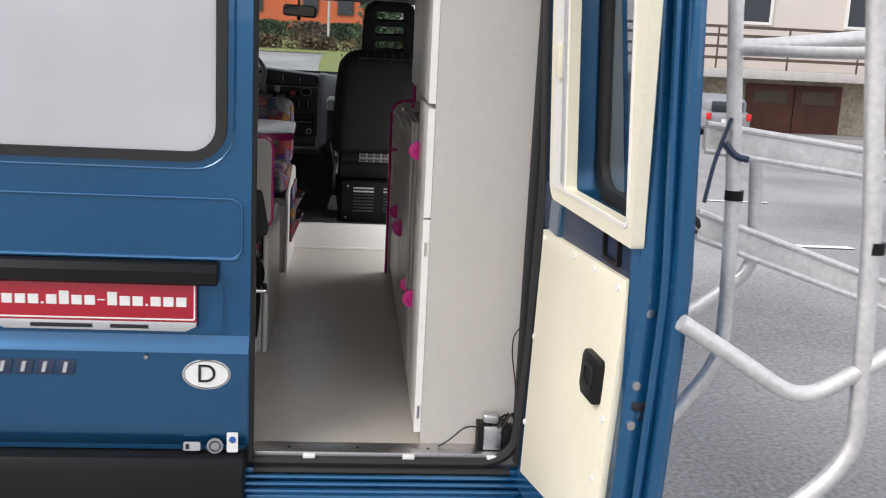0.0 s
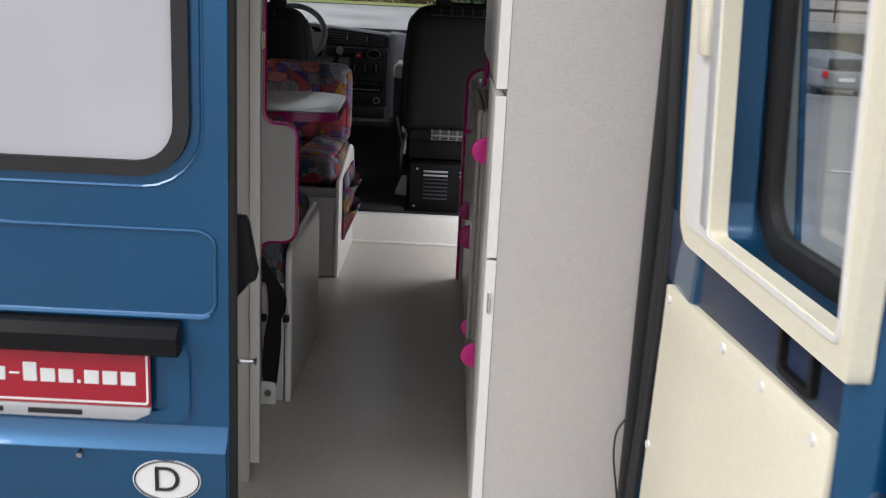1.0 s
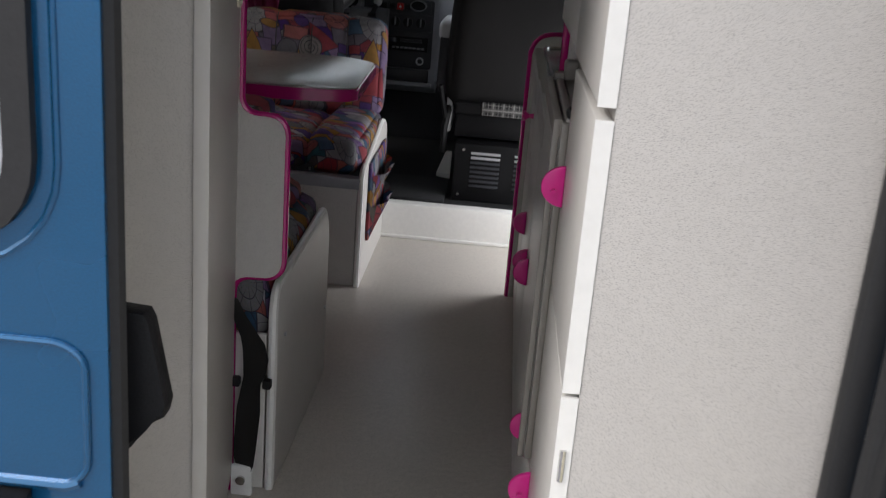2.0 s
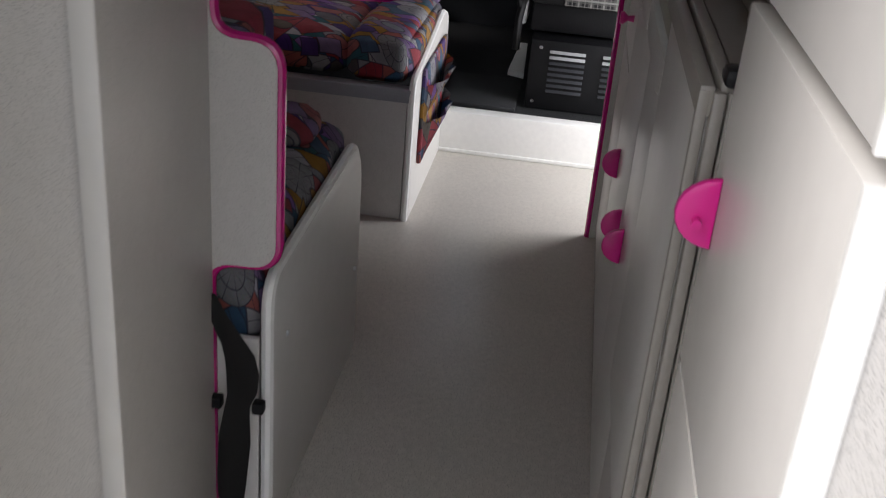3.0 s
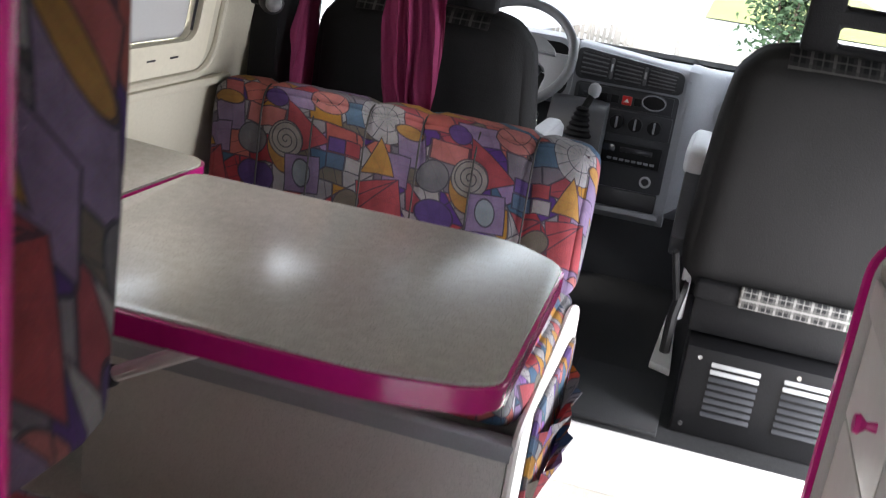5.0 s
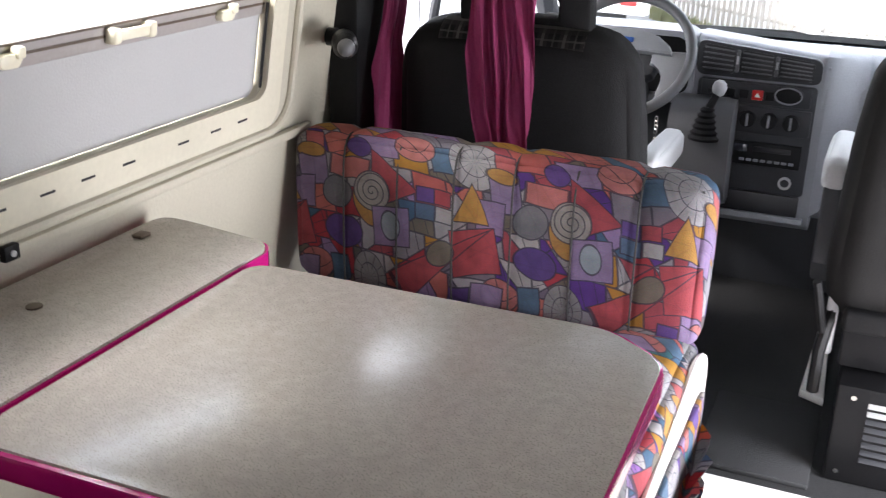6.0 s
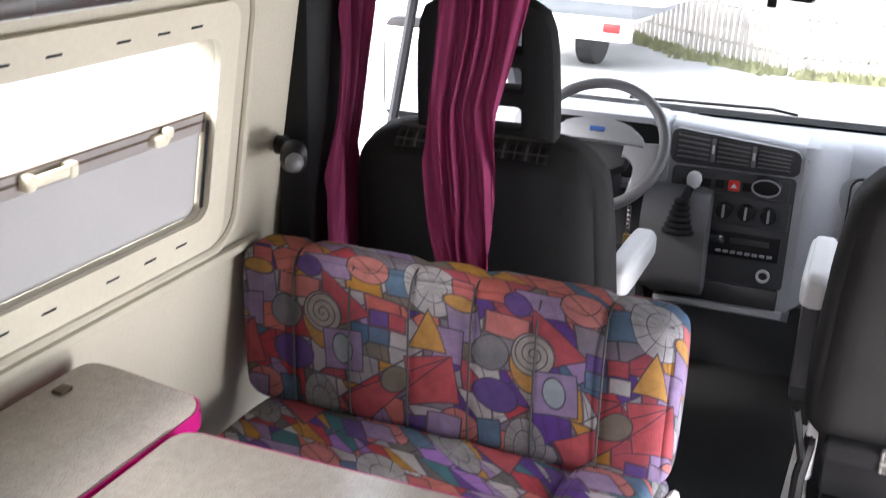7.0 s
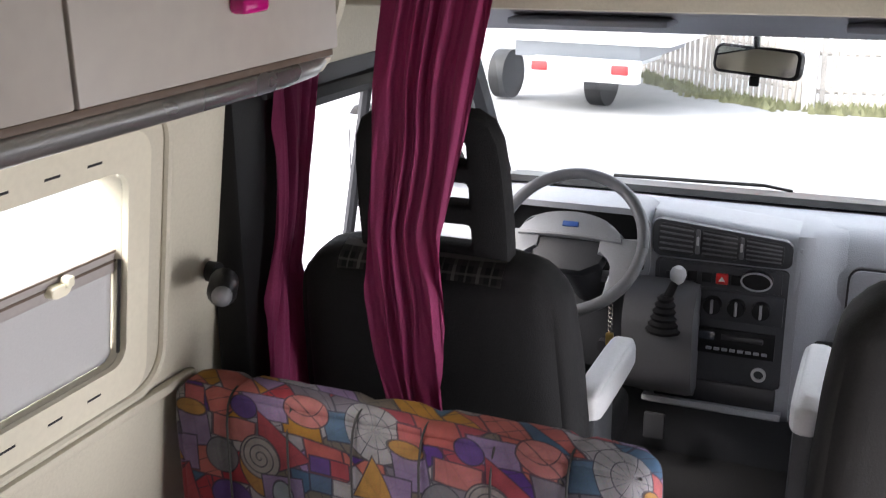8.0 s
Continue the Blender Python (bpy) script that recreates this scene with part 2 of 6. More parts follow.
M_GREYSEAT = mat("grey_seat_vinyl", (0.018, 0.0176, 0.0178), 0.7, 0, 260, 0.15, 0.02, spec=0.1)
M_ARM = mat("light_grey_armrest", (0.45, 0.455, 0.47), 0.5, 0, 200, 0.06, 0.02)
M_DASH = mat("grey_dashboard_plastic", (0.27, 0.28, 0.305), 0.5, 0, 320, 0.12, 0.03)
M_DASHDARK = mat("dark_dashboard_plastic", (0.04, 0.042, 0.047), 0.5, 0, 320, 0.15, 0.02, spec=0.3)
M_GREYP = mat("mid_grey_plastic", (0.27, 0.28, 0.30), 0.45, 0, 250, 0.08, 0.02)
M_MAT = mat("dark_grey_floor_mat", (0.03, 0.0305, 0.032), 0.6, 0, 250, 0.3, 0.05, spec=0.25)
M_CURTAIN = mat("wine_red_curtain_cloth", (0.34, 0.036, 0.14), 0.75, 0, 300, 0.18, 0.03)
M_ASPHALT = mat("worn_asphalt", (0.29, 0.285, 0.285), 0.85, 0, 38, 0.5, 0.1, 0.35)
M_STONE = mat("rubble_stone", (0.42, 0.36, 0.28), 0.85, 0, 6, 0.4, 0.08, 1.0)
M_RENDER = mat("pale_render", (0.66, 0.60, 0.55), 0.85, 0, 30, 0.08, 0.02, 0.6)
M_CONC = mat("concrete", (0.5, 0.48, 0.45), 0.85, 0, 20, 0.15, 0.03)
M_RUST = mat("rusty_brown_paint", (0.11, 0.04, 0.025), 0.7, 0, 10, 0.4, 0.03, 1.5)
M_WOOD = mat("grey_weathered_wood", (0.40, 0.36, 0.32), 0.85, 0, 40, 0.3, 0.05, 2)
M_GRASS = mat("meadow_grass", (0.13, 0.17, 0.035), 0.9, 0, 5, 0.35, 0.05, 0.3, second=(0.2, 0.19, 0.07))
M_LEAF = mat("dark_green_leaves", (0.04, 0.08, 0.03), 0.8, 0, 20, 0.4, 0.03)
M_DRY = mat("dry_brown_hedge", (0.14, 0.10, 0.06), 0.9, 0, 20, 0.4, 0.03)
M_ORANGE = mat("orange_render", (0.62, 0.14, 0.055), 0.85, 0, 20, 0.1, 0.02, 0.5)
M_DARKGLASS = mat("dark_window_glass", (0.03, 0.035, 0.045), 0.08, 0, 20, 0.1, 0)
M_RED = mat("red_plate_film", (0.42, 0.018, 0.035), 0.32, 0, 60, 0.08, 0.003)
M_REDLAMP = mat("red_plastic", (0.7, 0.02, 0.02), 0.3, 0, 40, 0.05, 0)
M_STRAP = mat("dark_belt_webbing", (0.025, 0.024, 0.024), 0.75, 0, 500, 0.2, 0.04)
M_STICKER = mat("white_sticker", (0.78, 0.78, 0.76), 0.35, 0, 60, 0.06, 0)
M_SILVER = mat("silver_film", (0.6, 0.61, 0.62), 0.35, 0.5, 60, 0.06, 0)
M_INK = mat("black_ink", (0.015, 0.015, 0.018), 0.4, 0, 60, 0.1, 0)
M_BLIND = mat("grey_blind_cloth", (0.42, 0.42, 0.42), 0.7, 0, 250, 0.05, 0.02)
M_BROWN = mat("brown_trim", (0.10, 0.07, 0.05), 0.6, 0, 60, 0.2, 0.01)
M_BLUEINK = mat("blue_enamel", (0.03, 0.10, 0.35), 0.4, 0, 60, 0.1, 0)
M_TRUCKW = mat("white_truck_paint", (0.75, 0.76, 0.76), 0.4, 0, 30, 0.1, 0)
M_MIRROR = mat("mirror_glass", (0.75, 0.77, 0.78), 0.03, 1.0, 30, 0.03, 0)
M_GLASS = glass("clear_glass")
# overcast sky mirrored in the rear pane, put into its base colour
M_PALE = mat("grey_sky_reflection_glass", (0.50, 0.50, 0.53), 0.14, 0, 3.0, 0.10, 0.0, 1.3, coat=0.5)


def plaid(name, dark, mid, pale, step):
    """Woven check cloth: broad grey bands and thin pale threads both ways on a dark ground."""
    m = mat(name, dark, 0.85, 0, 300, 0.2, 0.03, spec=0.2)
    n, l = m.node_tree.nodes, m.node_tree.links
    co, sep = n.new("ShaderNodeTexCoord"), n.new("ShaderNodeSeparateXYZ")
    l.new(co.outputs["Object"], sep.inputs[0])
    bsdf = n["Principled BSDF"]
    out = bsdf.inputs["Base Color"].links[0].from_socket
    for axis, shift in ((0, 0.0), (2, 0.31)):
        for phase, wide, tint, amount in ((0.0, 0.24, mid, 0.6), (0.0, 0.07, pale, 0.8), (0.5, 0.04, pale, 0.5)):
            f = None
            for op, k in (("DIVIDE", step), ("ADD", shift + phase), ("FRACT", 0), ("SUBTRACT", 0.5), ("ABSOLUTE", 0), ("LESS_THAN", wide), ("MULTIPLY", amount)):
                q = n.new("ShaderNodeMath")
                q.operation = op
                l.new(f or sep.outputs[axis], q.inputs[0])
                q.inputs[1].default_value = k
                f = q.outputs[0]
            x = n.new("ShaderNodeMixRGB")
            l.new(f, x.inputs[0])
            l.new(out, x.inputs[1])
            x.inputs[2].default_value = (*tint, 1)
            out = x.outputs[0]
    l.new(out, bsdf.inputs["Base Color"])
    return m


M_CHECK = plaid("black_and_white_check_cloth", (0.02, 0.02, 0.021), (0.10, 0.098, 0.094), (0.25, 0.245, 0.235), 0.040)
M_CHECKDULL = plaid("dull_grey_check_cloth", (0.015, 0.015, 0.016), (0.04, 0.039, 0.038), (0.12, 0.115, 0.11), 0.048)
PALETTE = [(0.30, 0.29, 0.32), (0.36, 0.04, 0.055), (0.09, 0.035, 0.22), (0.38, 0.19, 0.03), (0.24, 0.165, 0.31), (0.36, 0.345, 0.35), (0.05, 0.11, 0.19), (0.44, 0.13, 0.11), (0.11, 0.10, 0.10), (0.25, 0.24, 0.27), (0.14, 0.12, 0.10), (0.15, 0.12, 0.17), (0.33, 0.315, 0.34), (0.31, 0.06, 0.08), (0.17, 0.155, 0.19), (0.40, 0.10, 0.09)]
M_RIM = mat("dark_grey_wheel_grip", (0.11, 0.112, 0.12), 0.45, 0, 300, 0.1, 0.02)
M_TAUPE = mat("taupe_blind_rail", (0.34, 0.315, 0.30), 0.4, 0, 120, 0.08, 0.004)
M_PROFILE = mat("beige_grey_fridge_profile", (0.25, 0.228, 0.20), 0.4, 0, 120, 0.08, 0.004)
M_SURROUND = mat("cream_window_moulding", (0.60, 0.565, 0.455), 0.45, 0, 90, 0.06, 0.008, 4)
M_SCAF = mat("weathered_scaffold_aluminium", (0.68, 0.67, 0.66), 0.45, 0.55, 60, 0.2, 0.02, 6)
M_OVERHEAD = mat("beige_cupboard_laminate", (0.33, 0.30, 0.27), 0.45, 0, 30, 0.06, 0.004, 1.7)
M_RAIL = mat("dull_grey_rail", (0.30, 0.295, 0.29), 0.28, 0.8, 120, 0.1, 0.004)
PALETTE = [tuple(v * 0.74 for v in c) for c in PALETTE]
M_FABRIC = fabric("printed_abstract_upholstery", 15.5, PALETTE, 0.03, (0.28, 1.0))
M_FABRIC2 = fabric("printed_bright_upholstery", 19.0, PALETTE[:9] + [(0.03, 0.10, 0.12), (0.34, 0.325, 0.35), (0.2, 0.1, 0.3)], 0.03, (0.13, 0.09))
M_FABRIC3 = fabric("printed_red_upholstery", 15.5, PALETTE, 0.024, (-0.10, 0.87), (("box", 0.235, -0.185, 0.12, 0.055, -4, (0.42, 0.02, 0.055)),))


# ---- mesh helpers ----
BASE = {}


def thing(name, at, label, category, group="", kind=""):
    ob = new(name)
    ob.location = at
    BASE[ob.name] = Vector(at)
    return tagged(ob, label, category, group, kind)


def finish(bm, smooth=35):
    bmesh.ops.recalc_face_normals(bm, faces=bm.faces)
    me = bpy.data.meshes.new("mesh")
    bm.to_mesh(me)
    bm.free()
    for p in me.polygons:
        p.use_smooth = True
    me.set_sharp_from_angle(angle=radians(smooth))
    return me


def part(name, bm, material, parent=None, label="", smooth=35):
    root = parent
    while root is not None and root.parent:
        root = root.parent
    if root is not None:
        off = BASE[root.name]
        bmesh.ops.translate(bm, verts=bm.verts, vec=-off)
    me = finish(bm, smooth)
    me.materials.append(material)
    ob = new(name, me)
    ob.parent = parent
    if label:
        ob["label"] = label
    return ob


def setting(name, bm, material, label, category):
    ob = part(name, bm, material)
    BASE[ob.name] = Vector((0, 0, 0))
    return tagged(ob, label, category, kind="structure")


def B():
    return bmesh.new()


def box(bm, x0, x1, y0, y1, z0, z1, bev=0.004, seg=2, m=None):
    g = bmesh.ops.create_cube(bm, size=1.0)["verts"]
    for v in g:
        v.co = Vector(((x0 + x1) / 2 + v.co.x * (x1 - x0), (y0 + y1) / 2 + v.co.y * (y1 - y0), (z0 + z1) / 2 + v.co.z * (z1 - z0)))
    if bev:
        es = list({e for v in g for e in v.link_edges})
        bev = min(bev, 0.45 * min(abs(x1 - x0), abs(y1 - y0), abs(z1 - z0)))
        r = bmesh.ops.bevel(bm, geom=es, offset=bev, segments=seg, affect="EDGES", profile=0.5)
        g = list({v for f in r["faces"] for v in f.verts})
    if m is not None:
        bmesh.ops.transform(bm, matrix=m, verts=g)
    return bm


def prism(bm, pts, axis, a0, a1, bev=0.0, m=None):
    """A polygon in the other two axes (in order), drawn out along the axis."""
    def at(p, a):
        return {"x": (a, p[0], p[1]), "y": (p[0], a, p[1]), "z": (p[0], p[1], a)}[axis]
    v0 = [bm.verts.new(at(p, a0)) for p in pts]
    v1 = [bm.verts.new(at(p, a1)) for p in pts]
    n = len(pts)
    fs = [bm.faces.new(v0), bm.faces.new(v1[::-1])]
    for i in range(n):
        fs.append(bm.faces.new((v0[i], v1[i], v1[(i + 1) % n], v0[(i + 1) % n])))
    g = v0 + v1
    if bev:
        es = [e for f in fs[:2] for e in f.edges]
        r = bmesh.ops.bevel(bm, geom=es, offset=bev, segments=2, affect="EDGES", profile=0.5)
        g = list({v for v in bm.verts if v.is_valid}) if m is not None else g
    if m is not None:
        bmesh.ops.transform(bm, matrix=m, verts=g)
    return bm


def rrect(a0, a1, b0, b1, r, n=6):
    """A rounded rectangle as a loop of 4 (n + 1) points."""
    out = []
    for ca, cb, s in ((a1 - r, b0 + r, -90), (a1 - r, b1 - r, 0), (a0 + r, b1 - r, 90), (a0 + r, b0 + r, 180)):
        for i in range(n + 1):
            t = radians(s + 90 * i / n)
            out.append((ca + r * math.cos(t), cb + r * math.sin(t)))
    return out


def ring(bm, outer, inner, axis, a0, a1, m=None):
    """A flat frame between two loops of as many points, with thickness."""
    def at(p, a):
        return {"x": (a, p[0], p[1]), "y": (p[0], a, p[1]), "z": (p[0], p[1], a)}[axis]
    loops = [[bm.verts.new(at(p, a)) for p in lp] for a in (a0, a1) for lp in (outer, inner)]
    n = len(outer)
    for i in range(n):
        j = (i + 1) % n
        for p, q in ((0, 1), (2, 3), (0, 2), (1, 3)):
            bm.faces.new((loops[p][i], loops[p][j], loops[q][j], loops[q][i]))
    if m is not None:
        bmesh.ops.transform(bm, matrix=m, verts=[v for lp in loops for v in lp])
    return bm


def arc(pts, r, n=5):
    """A polyline with its inner corners rounded off."""
    pts = [Vector(p) for p in pts]
    out = [pts[0]]
    for a, b, c in zip(pts, pts[1:], pts[2:]):
        u, w = (a - b), (c - b)
        k = min(r, u.length * 0.49, w.length * 0.49)
        p, q = b + u.normalized() * k, b + w.normalized() * k
        for i in range(n + 1):
            t = i / n
            out.append((1 - t) ** 2 * p + 2 * t * (1 - t) * b + t * t * q)
    return out + [pts[-1]]


def tube(bm, pts, r, seg=10, flat=1.0):
    pts = [Vector(p) for p in pts]
    rings = []
    up = None
    for i, p in enumerate(pts):
        d = (pts[min(i + 1, len(pts) - 1)] - pts[max(i - 1, 0)]).normalized()
        if up is None:
            up = Vector((0, 0, 1)) if abs(d.z) < 0.9 else Vector((1, 0, 0))
        s = d.cross(up).normalized()
        up = s.cross(d).normalized()
        rr = r[i] if isinstance(r, (list, tuple)) else r
        rings.append([bm.verts.new(p + rr * (math.cos(a) * s + flat * math.sin(a) * up)) for a in (2 * math.pi * k / seg for k in range(seg))])
    for a, b in zip(rings, rings[1:]):
        for k in range(seg):
            bm.faces.new((a[k], a[(k + 1) % seg], b[(k + 1) % seg], b[k]))
    bm.faces.new(rings[0][::-1])
    bm.faces.new(rings[-1])
    return bm


def disc(bm, c, axis, r, depth, seg=20, r2=None):
    turn = {"x": pose(0, 0, 0, 0, 90, 0), "y": pose(0, 0, 0, 90, 0, 0), "z": Matrix()}[axis]
    bmesh.ops.create_cone(bm, cap_ends=True, segments=seg, radius1=r, radius2=r if r2 is None else r2, depth=depth, matrix=Matrix.Translation(c) @ turn)
    return bm


def cushion(bm, x0, x1, y0, y1, z0, z1, r=0.04, cuts=16, puff=0.01, lump=0.004, channels=0, m=None, seed=0.0):
    """A padded block: rounded edges, swollen faces, slight lumps, and stitched channels along x."""
    g = bmesh.ops.create_cube(bm, size=2.0)["verts"]
    es = list({e for v in g for e in v.link_edges})
    s = bmesh.ops.subdivide_edges(bm, edges=es, cuts=cuts, use_grid_fill=True)
    vs = list({v for f in bm.faces for v in f.verts if max(abs(c) for c in v.co) <= 1.0001})
    h = Vector(((x1 - x0) / 2, (y1 - y0) / 2, (z1 - z0) / 2))
    c = Vector(((x0 + x1) / 2, (y0 + y1) / 2, (z0 + z1) / 2))
    moved = []
    for v in vs:
        q = Vector((math.copysign(abs(v.co.x) ** 0.8, v.co.x), math.copysign(abs(v.co.y) ** 0.8, v.co.y), math.copysign(abs(v.co.z) ** 0.8, v.co.z)))
        p = Vector((q.x * h.x, q.y * h.y, q.z * h.z))
        k = Vector([max(-(h[i] - r), min(h[i] - r, p[i])) for i in range(3)])
        d = p - k
        nrm = d.normalized() if d.length > 1e-6 else Vector((0, 0, 1))
        mid = (1 - q.x ** 4) * (1 - q.y ** 4) + (1 - q.y ** 4) * (1 - q.z ** 4) + (1 - q.x ** 4) * (1 - q.z ** 4)
        w = k + nrm * (r + puff * min(1, mid))
        w += nrm * lump * noise.noise((w + c) * 9 + Vector((seed, 0, 0)))
        if channels and abs(nrm.x) < 0.6:
            f = (q.x * 0.5 + 0.5) * channels
            w -= nrm * 0.008 * math.exp(-((f - round(f)) / 0.07) ** 2)
        moved.append((v, w + c))
    for v, w in moved:
        v.co = w
    if m is not None:
        bmesh.ops.transform(bm, matrix=m, verts=vs)
    return bm


def half_disc(bm, x, y, z, r=0.030, t=0.010, side=1):
    """A half-round grip that stands out from a cupboard door, its straight side on the door."""
    pts = [(x, z - r)] + [(x - 1.1 * r * math.cos(radians(a)), z + r * math.sin(radians(a))) for a in range(-80, 81, 16)] + [(x, z + r)]
    prism(bm, pts, "y", y - t / 2, y + t / 2, 0.003)
    return bm


# ---- ground and van shell ----
F = 0.60


def ground_z(x, y):
    down = -0.05 * max(0.0, min(y, 42) - 2)
    rise = -0.9 + 1.3 * min(1.0, max(0.0, (y - 20) / 20)) + 0.02 * max(0.0, y - 40)
    k = max(0.0, min(1.0, (y - 19) / 2)) * max(0.0, min(1.0, (9 - x) / 4))
    return down * (1 - k) + rise * k


bm = B()
xs = [-400, -120, -50, -25, -15, -10, -6, -4, -2, 0, 2, 4, 5, 6, 7, 8, 9, 10, 12, 15, 20, 30, 50, 120, 400]
ys = [-400, -80, -20, -8, -3, 0, 2, 4, 7, 10, 14, 17, 19, 20, 21, 24, 28, 33, 40, 42, 50, 60, 80, 140, 500]
grid = [[bm.verts.new((x, y, ground_z(x, y))) for x in xs] for y in ys]
for a, b in zip(grid, grid[1:]):
    for i in range(len(xs) - 1):
        bm.faces.new((a[i], a[i + 1], b[i + 1], b[i]))
setting("ground", bm, M_ASPHALT, "worn grey asphalt yard sloping gently away", "ground")

bm = B()
box(bm, -1.09, 1.055, 0.015, 2.80, 0.55, F, 0)
setting("floor", bm, M_FLOOR, "beige mottled vinyl floor inside the van", "floor")

# left wall: leans in towards the roof, with a window opening
LEAN_WALL = Matrix(((1, 0, 0.15, -0.96 - 0.15 * 1.51), (0, 1, 0, 0), (0, 0, 1, 0), (0, 0, 0, 1)))


def wall_x(z):
    return -0.96 + 0.15 * (z - 1.51)


WIN = (1.30, 2.60, 1.51, 1.855)
bm = B()
ring(bm, rrect(-0.02, 2.98, F, 2.46, 0.01), rrect(*WIN, 0.035), "x", -0.05, 0.0, LEAN_WALL)
wall_left = setting("wall_left", bm, M_CREAMWALL, "cream lined side wall with a window opening", "wall")
bm = B()
ring(bm, rrect(WIN[0] - 0.11, WIN[1] + 0.055, 1.442, 1.915, 0.045), rrect(*WIN, 0.035), "x", 0.001, 0.014, LEAN_WALL)
part("window_surround", bm, M_SURROUND, wall_left)
bm = B()
lip = rrect(WIN[0] - 0.15, WIN[1] + 0.115, 1.425, 1.955, 0.075, 8)
tube(bm, [LEAN_WALL @ Vector((0.002, y, z)) for y, z in lip + lip[:1]], 0.011, 10)
part("pressed_moulding", bm, M_CREAMWALL, wall_left)
bm = B()
box(bm, 0.0, 0.022, 0.95, 2.80, 1.395, 1.418, 0.008, 2, LEAN_WALL)
part("ledge", bm, M_CREAMWALL, wall_left)
for i, y in enumerate((1.70, 1.80, 1.89, 1.99, 2.08, 2.18, 2.33, 2.43, 2.52)):
    for z in (1.478, 1.88):
        bm = B()
        box(bm, 0.013, 0.0150, y - 0.016, y + 0.016, z - 0.0022, z + 0.0022, 0.0005, 1, LEAN_WALL)
        part("slot", bm, M_INK, wall_left)
bm = B()
box(bm, -0.058, -0.0515, WIN[0] - 0.05, WIN[1] + 0.05, WIN[2] - 0.05, WIN[3] + 0.05, 0, 1, LEAN_WALL)
pane = part("pane", bm, M_GLASS, wall_left)
pane.visible_shadow = False

# side window blind, half drawn up from below
blind = thing("window_blind", (-0.96, 2.0, 1.51), "grey roller blind pulled half way up the side window", "blind")
bm = B()
box(bm, -0.022, -0.016, WIN[0], WIN[1] - 0.004, WIN[2] + 0.002, 1.685, 0.001, 1, LEAN_WALL)
part("cloth", bm, M_BLIND, blind)
bm = B()
box(bm, -0.028, -0.010, WIN[0], WIN[1] - 0.002, 1.676, 1.716, 0.003, 2, LEAN_WALL)
rail_ = part("rail", bm, M_TAUPE, blind)
for z, th in ((1.697, 0.0022), (1.7135, 0.0018)):
    bm = B()
    box(bm, -0.012, -0.0085, WIN[0], WIN[1] - 0.002, z - th, z + th, 0, 1, LEAN_WALL)
    part("rail_line", bm, M_BROWN, rail_)
for y in (1.93, 2.46):
    bm = B()
    prism(bm, rrect(y - 0.024, y + 0.018, 1.682, 1.702, 0.0095), "x", -0.012, 0.006, 0.003, LEAN_WALL)
    lt_ = part("latch", bm, M_CREAM, blind)
    bm = B()
    box(bm, -0.006, 0.012, y + 0.004, y + 0.020, 1.694, 1.712, 0.004, 2, LEAN_WALL)
    part("catch", bm, M_CREAM, lt_)
bm = B()
box(bm, -0.002, 0.010, 2.154, 2.226, 1.688, 1.706, 0.004, 2, LEAN_WALL)
hd_ = part("handle", bm, M_CREAM, blind)
for y in (2.146, 2.234):
    bm = B()
    box(bm, -0.012, 0.012, y - 0.009, y + 0.009, 1.684, 1.710, 0.005, 3, LEAN_WALL)
    part("bracket", bm, M_CREAM, hd_)
bm = B()
tube(bm, [LEAN_WALL @ Vector((0.0, 2.595, z)) for z in (1.53, 1.70)], 0.003, 6)
part("edge_seal", bm, M_INK, blind)

# right wall with the kitchen-side window, roof, bulkhead closing pieces
RIGHT = Matrix(((-1, 0, -0.10, 0.97 + 0.10 * 1.51), (0, 1, 0, 0), (0, 0, 1, 0), (0, 0, 0, 1)))
bm = B()
box(bm, -0.05, 0.0, -0.02, 2.29, F, 2.46, 0, 1, RIGHT)
box(bm, -0.05, 0.0, 2.292, 2.98, 2.05, 2.46, 0, 1, RIGHT)
wall_right = setting("wall_right", bm, M_CREAMWALL, "cream lined side wall behind the kitchen", "wall")
bm = B()
prism(bm, [(-0.86, 2.40), (-0.6, 2.50), (0.6, 2.50), (0.86, 2.40), (0.9, 2.46), (0.62, 2.56), (-0.62, 2.56), (-0.9, 2.46)], "y", -0.03, 3.0)
setting("ceiling", bm, M_CREAMWALL, "cream roof lining of the high-roof van", "ceiling")
bm = B()
box(bm, -0.92, 0.92, 0.0, 0.03, 2.12, 2.55, 0.01)
setting("wall_rear", bm, M_BLUE, "blue body panel above the rear doors", "wall")

# cab step, cab floor
bm = B()
box(bm, -0.93, 0.93, 2.80, 2.86, 0.55, 0.735, 0.006)
box(bm, -0.93, 0.93, 2.792, 2.801, 0.60, 0.612, 0.002)
setting("cab_step", bm, M_WHITE, "white painted step up to the cab", "step")
bm = B()
box(bm, -0.93, 0.93, 2.86, 4.3, 0.62, 0.722, 0)
setting("cab_floor", bm, M_MAT, "dark grey rubber cab floor", "floor")

